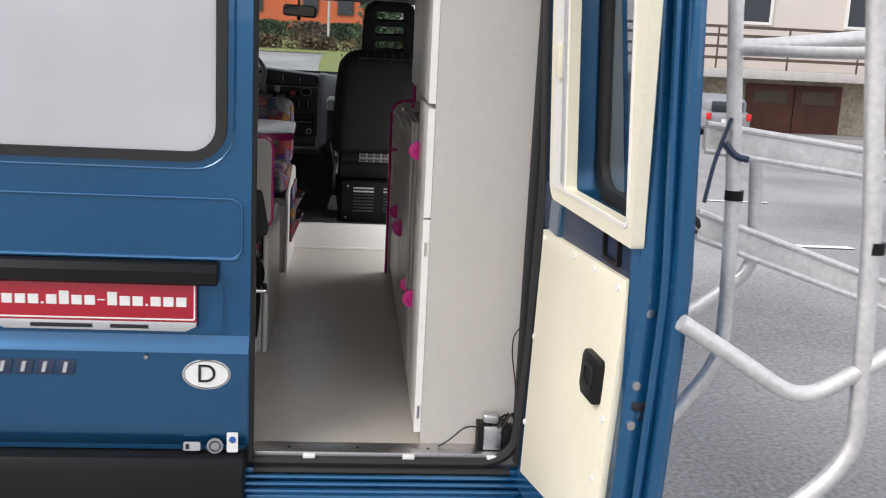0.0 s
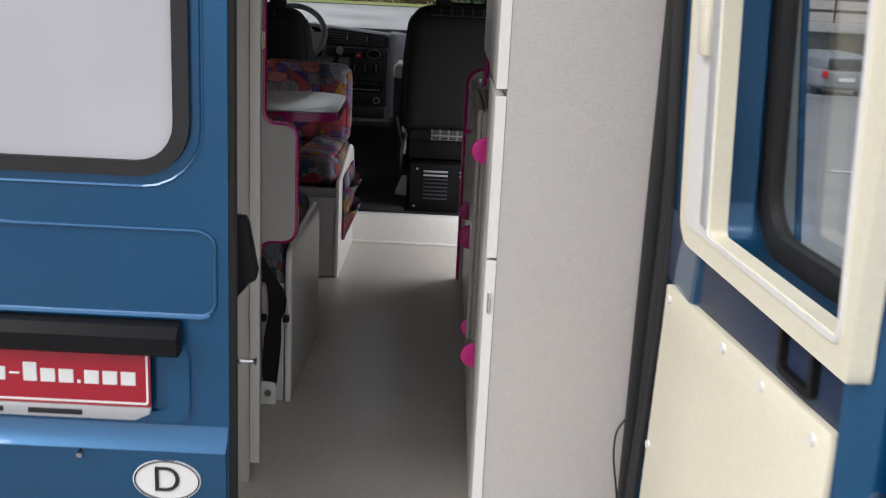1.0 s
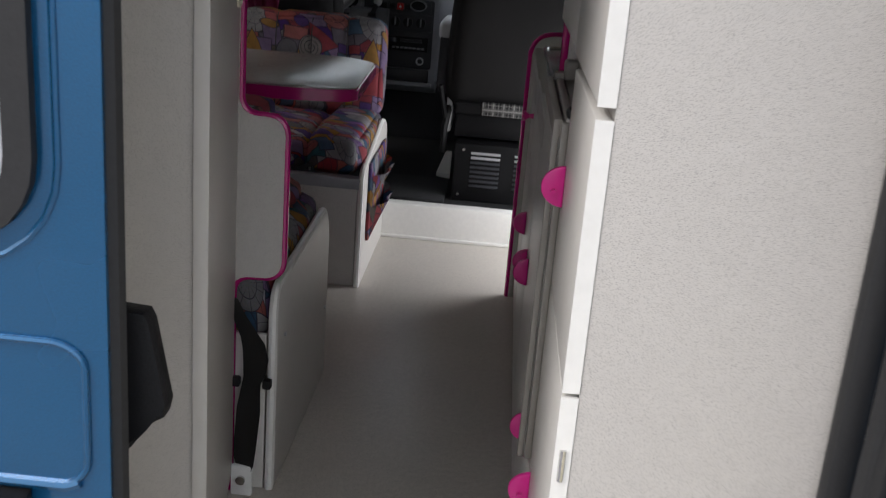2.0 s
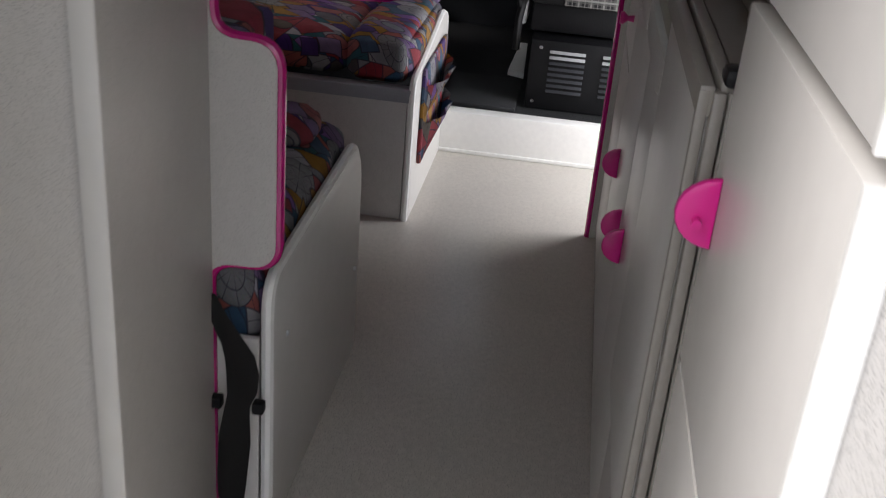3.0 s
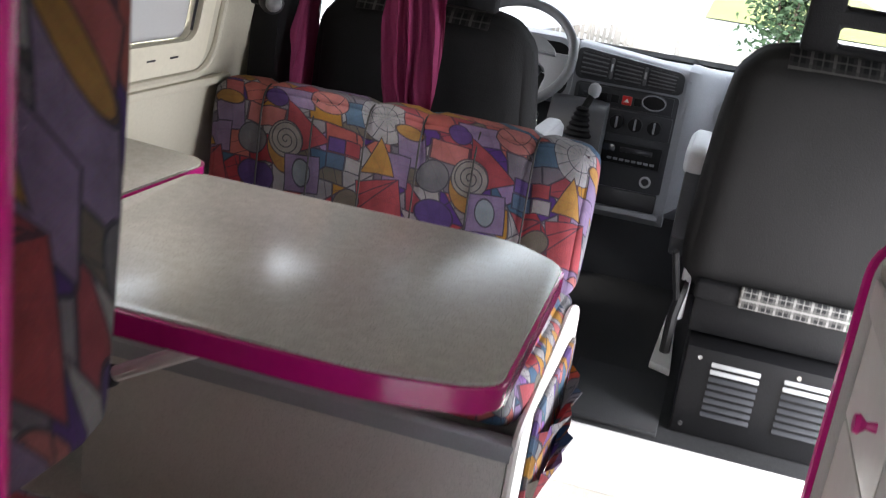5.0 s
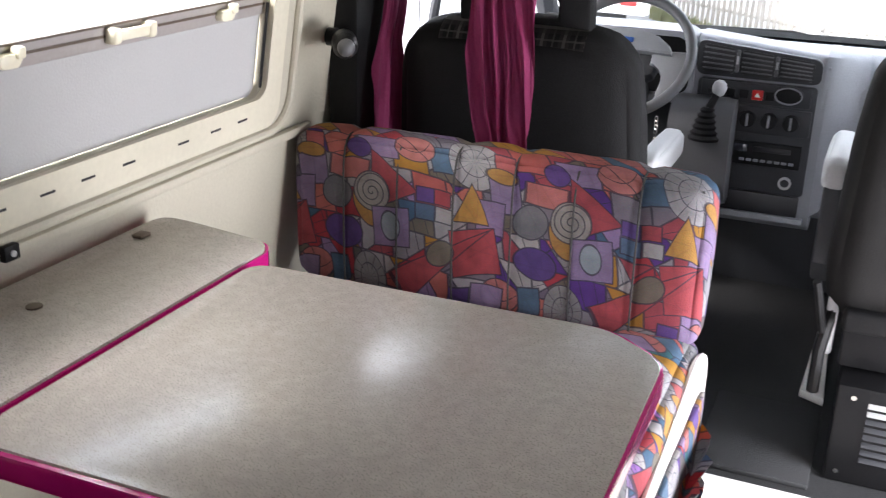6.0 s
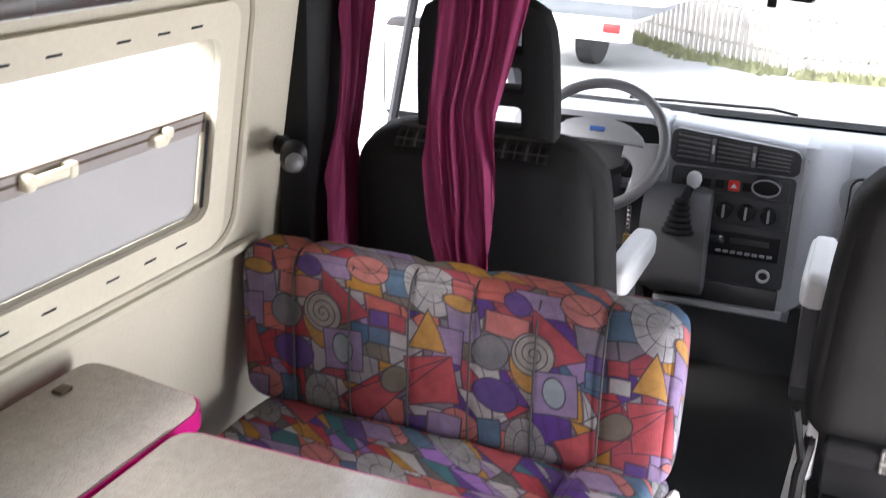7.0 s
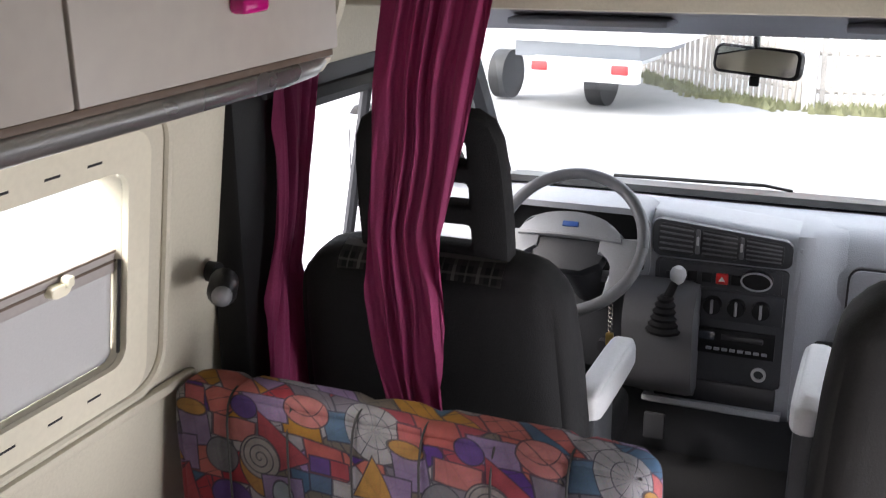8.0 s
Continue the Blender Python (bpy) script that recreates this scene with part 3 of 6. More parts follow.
# outer body
bm = B()
ring(bm, rrect(-0.02, 2.98, 0.62, 2.1, 0.01), rrect(WIN[0] - 0.06, WIN[1] + 0.06, WIN[2] - 0.06, WIN[3] + 0.06, 0.06), "x", -0.064, -0.053, LEAN_WALL)
setting("side_skin_left", bm, M_BLUE, "blue metallic side panel of the van", "body panel")
bm = B()
box(bm, -0.064, -0.053, -0.02, 2.29, 0.62, 2.1, 0, 1, RIGHT)
setting("side_skin_right", bm, M_BLUE, "blue metallic side panel of the van", "body panel")
for s_ in (-1, 1):
    bm = B()
    box(bm, s_ * 1.14 - 0.03, s_ * 1.14 + 0.03, 0.0, 4.4, 0.34, 0.618, 0.02)
    setting("side_skirt", bm, M_BLACK, "black plastic sill along the van side", "sill")
    for y in (0.75, 3.95):
        wl = thing("van_wheel", (s_ * 0.9, y, 0.33), "black tyre on a grey steel van wheel", "wheel", "van wheels")
        bm = B()
        disc(bm, (s_ * 0.93, y, 0.33 + ground_z(0, y)), "x", 0.33, 0.2, 32)
        part("tyre", bm, M_RUBBER, wl)
        bm = B()
        disc(bm, (s_ * 1.035, y, 0.33 + ground_z(0, y)), "x", 0.20, 0.02, 24)
        part("rim", bm, M_GREYP, wl)
bm = B()
prism(bm, [(-0.93, 2.12), (-0.90, 2.46), (-0.62, 2.575), (0.62, 2.575), (0.90, 2.46), (0.93, 2.12), (0.91, 2.12), (0.88, 2.47), (0.62, 2.565), (-0.62, 2.565), (-0.88, 2.47), (-0.91, 2.12)], "y", -0.03, 3.05)
setting("roof", bm, M_TRUCKW, "white moulded high roof of the van", "roof")

# ---- rear doors and sill ----
door = thing("door_1", (-0.4, -0.02, F), "closed blue metallic rear van door with rounded window", "door", kind="structure")
bm = B()
ring(bm, rrect(-0.82, -0.012, 0.62, 2.15, 0.03), rrect(-0.76, -0.085, 1.452, 2.08, 0.085), "y", -0.045, 0.0)
body = part("body", bm, M_BLUE, door)
bm = B()
tube(bm, arc([(-0.8, -0.047, 1.181), (-0.055, -0.047, 1.181), (-0.036, -0.047, 1.20), (-0.036, -0.047, 1.33), (-0.06, -0.047, 1.347), (-0.8, -0.047, 1.347)], 0.02), 0.0042, 8)
tube(bm, [(-0.8, -0.046, 1.179), (-0.06, -0.046, 1.179), (-0.045, -0.046, 1.185)], 0.007, 8)
part("pressed_rim", bm, M_BLUE, body)
bm = B()
prism(bm, [(-0.072, 0.915), (-0.052, 0.935), (-0.046, 0.96), (-0.03, 0.96), (-0.03, 0.62), (-0.052, 0.64), (-0.066, 0.70), (-0.066, 0.88)], "x", -0.81, -0.014, 0)
part("lower_skin", bm, M_BLUE, body)
bm = B()
ring(bm, rrect(-0.768, -0.078, 1.446, 2.09, 0.095), rrect(-0.738, -0.107, 1.474, 2.058, 0.07), "y", -0.058, -0.035)
part("window_rubber", bm, M_RUBBER, door)
bm = B()
lp0 = rrect(-0.79, -0.058, 1.425, 2.11, 0.11)
tube(bm, [(x, -0.045, z) for x, z in lp0 + lp0[:1]], 0.004, 6)
part("window_bead", bm, M_BLUE, body)
# opaque pale grey in place of the sky reflected in the glass
bm = B()
prism(bm, rrect(-0.745, -0.10, 1.467, 2.065, 0.075), "y", -0.047, -0.040, 0)
part("pane", bm, M_PALE, door, "opaque window glass, reflected sky painted in grey")
bm = B()
prism(bm, [(-0.045, 1.110), (-0.072, 1.108), (-0.092, 1.118), (-0.092, 1.150), (-0.075, 1.168), (-0.045, 1.172)], "x", -0.80, -0.098, 0.006)
part("handle_bar", bm, M_BLACK, door)
bm = B()
ring(bm, rrect(-0.80, -0.085, 0.968, 1.125, 0.03), rrect(-0.79, -0.125, 0.99, 1.12, 0.02), "y", -0.056, -0.044)
part("plate_recess", bm, M_BLUE, door)
bm = B()
tube(bm, [(-0.29, -0.05, 0.912), (-0.29, -0.085, 0.905)], [0.009, 0.006], 10)
part("washer_nozzle", bm, M_STEEL, door)
bm = B()
prism(bm, [(-0.035, 0.615), (-0.095, 0.612), (-0.112, 0.58), (-0.112, 0.42), (-0.035, 0.40)], "x", -0.85, -0.02, 0.008)
part("bumper", bm, M_BLACK, door)
bm = B()
tube(bm, [(-0.012, -0.025, 0.58), (-0.012, -0.025, 1.2), (-0.012, -0.025, 2.14)], 0.013, 8)
tube(bm, [(-0.026, 0.010, 0.62), (-0.026, 0.010, 1.2), (-0.026, 0.010, 2.14)], 0.012, 8)
part("edge_seal", bm, M_RUBBER, door)
bm = B()
prism(bm, rrect(-0.80, -0.045, 0.64, 2.1, 0.03), "y", 0.001, 0.018, 0)
part("inner_lining", bm, M_CREAM, door)
bm = B()
prism(bm, [(-0.036, 1.365), (0.006, 1.362), (0.012, 1.350), (0.030, 1.255), (0.026, 1.238), (0.004, 1.228), (-0.012, 1.196), (-0.034, 1.190), (-0.046, 1.21), (-0.038, 1.250), (-0.018, 1.270), (-0.026, 1.33)], "y", 0.012, 0.045, 0.006)
box(bm, -0.060, -0.022, 0.0, 0.03, 1.20, 1.37, 0.006, 2)
lever = part("latch_lever", bm, M_BLACK, door)
bm = B()
disc(bm, (-0.020, 0.010, 1.208), "y", 0.005, 0.006, 10)
part("bolt", bm, M_STEEL, lever)
bm = B()
tube(bm, [(-0.02, 0.0, 1.08), (0.012, 0.0, 1.08), (0.026, 0.0, 1.08), (0.032, 0.0, 1.08)], [0.009, 0.005, 0.005, 0.008], 10)
part("striker_pin", bm, M_STEEL, door)

plate = thing("number_plate_board", (-0.42, -0.06, 1.0), "red dealer board in a silver holder on the van door", "sign")
bm = B()
box(bm, -0.692, -0.155, -0.068, -0.062, 1.002, 1.117, 0.003)
part("board", bm, M_RED, plate)
bm = B()
ring(bm, rrect(-0.688, -0.159, 1.008, 1.113, 0.006), rrect(-0.684, -0.163, 1.012, 1.109, 0.005), "y", -0.0695, -0.068)
part("border", bm, M_STICKER, plate)
bm = B()
prism(bm, [(-0.70, 1.002), (-0.155, 1.002), (-0.157, 0.990), (-0.185, 0.976), (-0.67, 0.976), (-0.70, 0.99)], "y", -0.071, -0.06, 0.002)
part("holder", bm, M_SILVER, plate)
x = -0.674
for k in "xxx.xhxx-hxx.xxx":
    w, z0, z1 = {"x": (0.028, 1.046, 1.073), "h": (0.026, 1.046, 1.084), ".": (0.007, 1.046, 1.053), "-": (0.020, 1.059, 1.063)}[k]
    bm = B()
    box(bm, x, x + w, -0.0700, -0.0675, z0, z1, 0.001, 1)
    part("letter_bar", bm, M_STICKER, plate)
    x += w + 0.0065
for x0, x1 in ((-0.60, -0.435), (-0.388, -0.285)):
    bm = B()
    box(bm, x0, x1, -0.0728, -0.0705, 0.983, 0.994, 0.001, 1)
    part("text_bar", bm, M_INK, plate)

badge = thing("maker_badge", (-0.6, -0.069, 0.86), "row of worn grey embossed badge tiles on blue paint", "badge")
for i in range(4):
    bm = B()
    x = -0.705 + 0.056 * i
    prism(bm, [(x, 0.845), (x + 0.048, 0.845), (x + 0.056, 0.888), (x + 0.008, 0.888)], "y", -0.0705, -0.064, 0.001)
    part("tile", bm, M_NAVY, badge)
    bm = B()
    prism(bm, [(x + 0.018, 0.852), (x + 0.028, 0.852), (x + 0.035, 0.882), (x + 0.025, 0.882)], "y", -0.0722, -0.069, 0)
    part("letter_bar", bm, M_SILVER, badge)


def oval(cx, cz, a, b, n=36):
    return [(cx + a * math.cos(2 * math.pi * i / n), cz + b * math.sin(2 * math.pi * i / n)) for i in range(n)]


decal = thing("oval_country_sticker", (-0.128, -0.067, 0.853), "white oval country sticker with a black letter D", "sticker")
bm = B()
prism(bm, oval(-0.128, 0.853, 0.066, 0.044), "y", -0.0685, -0.0655)
part("film", bm, M_STICKER, decal)
bm = B()
ring(bm, oval(-0.128, 0.853, 0.0635, 0.0415), oval(-0.128, 0.853, 0.061, 0.039), "y", -0.0700, -0.0684)
part("rim_line", bm, M_INK, decal)
txt = bpy.data.curves.new("letter", "FONT")
txt.body, txt.size, txt.extrude, txt.align_x, txt.align_y = "D", 0.075, 0.0006, "CENTER", "CENTER"
tmp = bpy.data.objects.new("letter", txt)
scene.collection.objects.link(tmp)
dm = bpy.data.meshes.new_from_object(tmp.evaluated_get(bpy.context.evaluated_depsgraph_get()))
bpy.data.objects.remove(tmp)
dm.materials.append(M_INK)
letter = new("letter", dm)
letter.parent, letter.matrix_basis = decal, pose(0, -0.0030, 0, 90, 0, 0)
for nm, pts, m_, lab in (("small_sticker", rrect(-0.192, -0.145, 0.625, 0.651, 0.004), M_SILVER, "small silver rectangular sticker on the van door"),
                         ("round_sticker", oval(-0.104, 0.640, 0.023, 0.023, 24), M_GREYP, "small round grey sticker on the van door"),
                         ("hologram_sticker", rrect(-0.071, -0.040, 0.622, 0.681, 0.003), M_STICKER, "small white and blue sticker with yellow foot")):
    bm = B()
    prism(bm, pts, "y", -0.0690, -0.0655)
    c = pts[0]
    st = part(nm, bm, m_)
    tagged(st, lab, "sticker")
    BASE[st.name] = Vector((0, 0, 0))
    bm = B()
    if nm == "small_sticker":
        box(bm, -0.186, -0.176, -0.0705, -0.0688, 0.630, 0.646, 0)
        part("mark", bm, M_INK, st)
    elif nm == "round_sticker":
        ring(bm, oval(-0.104, 0.640, 0.016, 0.016, 24), oval(-0.104, 0.640, 0.013, 0.013, 24), "y", -0.0705, -0.0688)
        part("mark", bm, M_INK, st)
    else:
        disc(bm, (-0.055, -0.0695, 0.660), "y", 0.010, 0.002, 16)
        part("mark", bm, M_BLUEINK, st)

# open rear door, hung at the right edge of the opening
DOOR = Matrix.Translation((0.802, 0.0, 0)) @ pose(0, 0, 0, 0, 0, 4.5) @ Matrix(((0, 1, 0, 0), (-1, 0, 0, 0), (0, 0, 1, 0), (0, 0, 0, 1)))
# door axes: first outwards along the door, second through its thickness (away from the van), third up
d2 = thing("door_2", (0.79, 0.0, F), "open blue rear door with cream lining and window frame", "door", kind="structure")


def dpart(name, bm, m_, parent=d2, label=""):
    tall = [e for e in bm.edges if abs(e.verts[0].co.z - e.verts[1].co.z) > 0.2]
    if tall:
        bmesh.ops.subdivide_edges(bm, edges=tall, cuts=9, use_grid_fill=True)
    for v in bm.verts:
        z = v.co.z
        v.co.y -= 0.05 * (z - 1.35) if z > 1.35 else 0.045 * max(0, 1.28 - z)
    bmesh.ops.transform(bm, matrix=DOOR, verts=bm.verts)
    return part(name, bm, m_, parent, label)


bm = B()
ring(bm, rrect(0.03, 0.80, 0.52, 2.2, 0.04), rrect(0.285, 0.775, 1.43, 2.08, 0.07), "y", 0.0, 0.055)
shell = dpart("shell", bm, M_BLUE)
bm = B()
ring(bm, rrect(0.02, 0.865, 0.50, 2.22, 0.05), rrect(0.27, 0.77, 1.42, 2.1, 0.09), "y", 0.055, 0.090)
dpart("outer_skin", bm, M_BLUE, shell)
bm = B()
prism(bm, [(0.745, 0.0), (0.80, 0.0), (0.815, 0.02), (0.815, 0.05), (0.76, 0.06)], "z", 0.55, 2.18, 0.006)
dpart("edge_fold", bm, M_BLUE, shell)
bm = B()
tube(bm, [(0.835, 0.045, 0.52), (0.84, 0.045, 1.3), (0.835, 0.045, 2.2)], 0.011, 8)
tube(bm, [(0.862, 0.072, 0.52), (0.865, 0.072, 1.3), (0.862, 0.072, 2.2)], 0.015, 8)
dpart("edge_rib", bm, M_BLUE)
bm = B()
prism(bm, [(0.082, 1.30), (0.77, 1.325), (0.775, 1.30), (0.765, 0.70), (0.125, 0.60)], "y", -0.018, 0.002, 0.003)
panel = dpart("lower_panel", bm, M_CREAM)
for u, z in ((0.11, 1.28), (0.40, 1.295), (0.73, 1.30), (0.115, 1.0), (0.735, 1.0), (0.56, 1.30), (0.12, 0.75), (0.72, 0.85)):
    bm = B()
    disc(bm, (u, -0.019, z), "y", 0.008, 0.006, 12)
    dpart("screw_cap", bm, M_WHITE, panel)
bm = B()
box(bm, -0.012, 0.040, -0.010, 0.004, 0.58, 2.12, 0.004)
dpart("hinge_seal", bm, M_RUBBER)
bm = B()
box(bm, 0.03, 0.79, -0.004, 0.006, 1.30, 1.43, 0.003)
dpart("trim_band", bm, M_NAVY)
bm = B()
ring(bm, rrect(0.59, 0.70, 1.335, 1.425, 0.012), rrect(0.60, 0.69, 1.345, 1.415, 0.010), "y", -0.016, 0.0)
box(bm, 0.60, 0.69, -0.003, 0.0, 1.345, 1.415, 0)
dpart("pull_cup", bm, M_BLACK)
bm = B()
prism(bm, rrect(0.592, 0.708, 1.018, 1.122, 0.014), "y", -0.034, -0.012, 0.005)
hnd = dpart("handle", bm, M_BLACK)
bm = B()
ring(bm, rrect(0.618, 0.682, 1.045, 1.098, 0.010), rrect(0.624, 0.676, 1.051, 1.092, 0.008), "y", -0.038, -0.030)
dpart("grip", bm, M_RUBBER, hnd)
bm = B()
ring(bm, rrect(0.15, 0.875, 1.402, 2.15, 0.05), rrect(0.31, 0.775, 1.448, 2.06, 0.012), "y", -0.024, 0.004)
for v in bm.verts:
    if v.co.x > 0.80:
        v.co.x = 0.80 + (v.co.x - 0.80) * max(0.15, min(1.0, (v.co.z - 1.38) / 0.6))
fr = dpart("window_frame", bm, M_CREAM)
bm = B()
ring(bm, rrect(0.19, 0.785, 1.438, 2.12, 0.02), rrect(0.303, 0.777, 1.446, 2.065, 0.012), "y", -0.027, -0.022)
dpart("frame_lip", bm, M_WHITE, fr)
bm = B()
box(bm, 0.284, 0.302, -0.033, -0.022, 1.46, 2.08, 0.002)
dpart("blind_track", bm, M_SILVER, fr)
bm = B()
box(bm, 0.235, 0.275, -0.040, -0.026, 1.72, 1.81, 0.006)
dpart("blind_grip", bm, M_CREAM, fr)
bm = B()
ring(bm, rrect(0.25, 0.79, 1.40, 2.11, 0.09), rrect(0.31, 0.73, 1.46, 2.05, 0.07), "y", 0.066, 0.093)
dpart("window_rubber", bm, M_RUBBER)
bm = B()
prism(bm, rrect(0.29, 0.75, 1.44, 2.07, 0.07), "y", 0.078, 0.083)
dpart("pane", bm, glass("tinted_glass", (0.55, 0.6, 0.62))).visible_shadow = False
for u, w, z in ((0.812, 0.028, 1.265), (0.812, 0.018, 1.105), (0.812, 0.018, 1.015), (0.812, 0.038, 1.035)):
    bm = B()
    disc(bm, (u, w, z), "x", 0.010, 0.010, 12)
    dpart("bolt", bm, M_STEEL)
bm = B()
box(bm, 0.80, 0.822, 0.014, 0.05, 1.05, 1.068, 0.002)
dpart("latch_slot", bm, M_INK)

# sill below the opening
bm = B()
box(bm, -0.02, 0.80, -0.015, 0.06, 0.59, 0.6035, 0.001)
sill = setting("door_sill", bm, M_ALU, "worn aluminium threshold strip of the rear door", "sill")
for x in (0.16, 0.45, 0.70):
    bm = B()
    box(bm, x - 0.018, x + 0.018, -0.024, 0.0, 0.585, 0.600, 0.003)
    part("clip", bm, M_STICKER, sill)
for x in (0.10, 0.30, 0.51):
    bm = B()
    disc(bm, (x, 0.018, 0.604), "z", 0.005, 0.003, 10)
    part("screw", bm, M_INK, sill)
bm = B()
tube(bm, arc([(0.0, -0.012, 0.575), (0.70, -0.012, 0.575), (0.765, -0.012, 0.62), (0.79, -0.012, 0.9), (0.80, -0.005, 1.4), (0.79, 0.0, 2.12)], 0.05), 0.017, 8)
tube(bm, arc([(0.0, -0.02, 0.548), (0.75, -0.02, 0.548)], 0.05), 0.014, 8)
part("opening_seal", bm, M_RUBBER, sill)
bm = B()
box(bm, -0.85, 0.88, -0.03, 0.02, 0.40, 0.56, 0.01)
for z in (0.538, 0.520, 0.502, 0.484):
    tube(bm, [(-0.02, -0.032 - (0.56 - z) * 0.5, z), (0.78, -0.032 - (0.56 - z) * 0.5, z)], 0.008, 8)
box(bm, -0.02, 0.80, -0.085, -0.02, 0.40, 0.50, 0.006)
part("ribbed_step", bm, M_BLUE, sill)
bm = B()
box(bm, 0.80, 0.93, -0.01, 0.05, 0.42, 2.15, 0.02)
setting("rear_pillar", bm, M_BLUE, "blue body pillar beside the rear opening", "pillar")
bm = B()
box(bm, 0.765, 0.80, 0.03, 0.06, F, 2.12, 0.01)
setting("pillar_trim", bm, M_RUBBER, "black seal strip beside the wardrobe", "trim")

# ---- rear furniture ----
ward = thing("wardrobe", (0.7, 0.3, F), "tall grey laminate wardrobe with white doors and pink grips", "wardrobe")
bm = B()
box(bm, 0.489, 0.93, 0.075, 0.462, F, 1.62, 0.002)
part("body", bm, M_LAM, ward)
bm = B()
box(bm, 0.489, 0.90, 0.076, 1.0, 1.622, 2.42, 0.002)
part("upper_body", bm, M_LAM, ward)
bm = B()
prism(bm, [(0.489, F), (0.93, F), (0.93, 1.62), (0.88, 2.42), (0.489, 2.42)], "y", 0.072, 0.0748)
part("rear_panel", bm, M_LAM, ward)
for nm, y1, z0, z1 in (("lower_door", 0.462, 0.635, 1.286), ("middle_door", 0.462, 1.292, 1.606), ("upper_door", 0.52, 1.620, 2.36)):
    bm = B()
    box(bm, 0.469, 0.488, 0.0755, y1, z0, z1, 0.002)
    dr = part(nm, bm, M_DOORLAM, ward)
    bm = B()
    box(bm, 0.4685, 0.4885, 0.0705, 0.0757, z0, z1, 0)
    part("edge_strip", bm, M_LAMEDGE, dr)
    if nm != "upper_door":
        bm = B()
        half_disc(bm, 0.469, 0.425, 1.444 if nm == "middle_door" else 0.956)
        disc(bm, (0.454, 0.422, 1.438 if nm == "middle_door" else 0.950), "y", 0.004, 0.02, 10)
        part("grip", bm, M_KNOB, dr, "pink half-round grip")
bm = B()
box(bm, 0.469, 0.488, 0.524, 0.99, 1.628, 2.36, 0.002)
part("upper_door", bm, M_DOORLAM, ward)
for z in (0.70, 1.20):
    bm = B()
    tube(bm, [(0.478, 0.070, z - 0.02), (0.478, 0.070, z + 0.02)], 0.004, 8)
    part("hinge", bm, M_STEEL, ward)

# appliance box and cables on the floor
pbox = thing("power_adapter", (0.70, 0.04, F), "grey metal power box standing on the rear sill", "adapter")
bm = B()
box(bm, 0.655, 0.70, 0.014, 0.068, 0.604, 0.683, 0.004)
part("case", bm, M_BLACK, pbox)
bm = B()
box(bm, 0.673, 0.728, 0.008, 0.062, 0.606, 0.679, 0.004)
box(bm, 0.671, 0.722, 0.02, 0.06, 0.682, 0.712, 0.008, 3)
part("plate", bm, M_ALU, pbox)
bm = B()
box(bm, 0.728, 0.765, 0.012, 0.06, 0.604, 0.675, 0.005)
part("plug", bm, M_BLACK, pbox)
cab = thing("cable_coil", (0.75, 0.03, F), "loose coil of thin black cable on the sill", "cable")
bm = B()
pts = [Vector((0.755 + 0.035 * math.cos(a * 0.9) + 0.008 * math.sin(3 * a), 0.03 + 0.02 * math.sin(a * 1.7), 0.66 + 0.045 * math.sin(a * 0.9) + 0.006 * math.cos(5 * a))) for a in (k * 0.35 for k in range(90))]
tube(bm, pts, 0.0028, 6)
part("coil", bm, M_RUBBER, cab)
bm = B()
tube(bm, arc([(0.665, 0.03, 0.67), (0.62, 0.025, 0.675), (0.57, 0.03, 0.625), (0.54, 0.03, 0.607)], 0.03), 0.0025, 6)
tube(bm, arc([(0.775, 0.055, 0.70), (0.765, 0.05, 0.80), (0.748, 0.05, 0.90), (0.75, 0.05, 0.95), (0.77, 0.05, 0.98)], 0.03), 0.0022, 6)
part("lead", bm, M_RUBBER, cab)

# left tall cabinet with door standing a little ajar
lc = thing("tall_cabinet", (-0.5, 0.6, F), "tall grey laminate cabinet with a door ajar", "cabinet")
bm = B()
prism(bm, [(-0.91, 0.42), (-0.062, 0.42), (-0.15, 0.90), (-0.91, 0.90)], "z", F, 2.40, 0.002)
part("body", bm, M_LAM, lc)
bm = B()
prism(bm, [(-0.060, 0.418), (-0.038, 0.418), (-0.121, 0.903), (-0.143, 0.903)], "z", 0.655, 2.36, 0.001)
dr = part("door", bm, M_LAM, lc)
bm = B()
box(bm, -0.0605, -0.0375, 0.4145, 0.4178, 0.655, 2.36, 0.001)
part("edge_strip", bm, M_DOORLAM, dr)
bm = B()
prism(bm, oval(0.855, 1.635, 0.016, 0.024, 24), "x", -0.118, -0.106, 0.004)
part("push_button", bm, M_CREAM, dr)

# transverse partition with pink edging
pt = thing("partition", (-0.5, 0.91, F), "grey speckled partition with curved magenta edging", "partition")
edge = [(p.x, p.z) for p in arc([(-0.118, 0, 2.40), (-0.120, 0, 1.409), (-0.030, 0, 1.407), (-0.030, 0, 1.086), (-0.129, 0, 1.084), (-0.131, 0, F)], 0.038, 8)]
bm = B()
prism(bm, [(-0.93, F), (-0.88, 2.40)] + edge, "y", 0.905, 0.925)
part("panel", bm, M_LAM, pt)
bm = B()
tube(bm, [(x + 0.001, 0.915, z) for x, z in edge], 0.0085, 10)
part("edging", bm, M_PINK, pt)

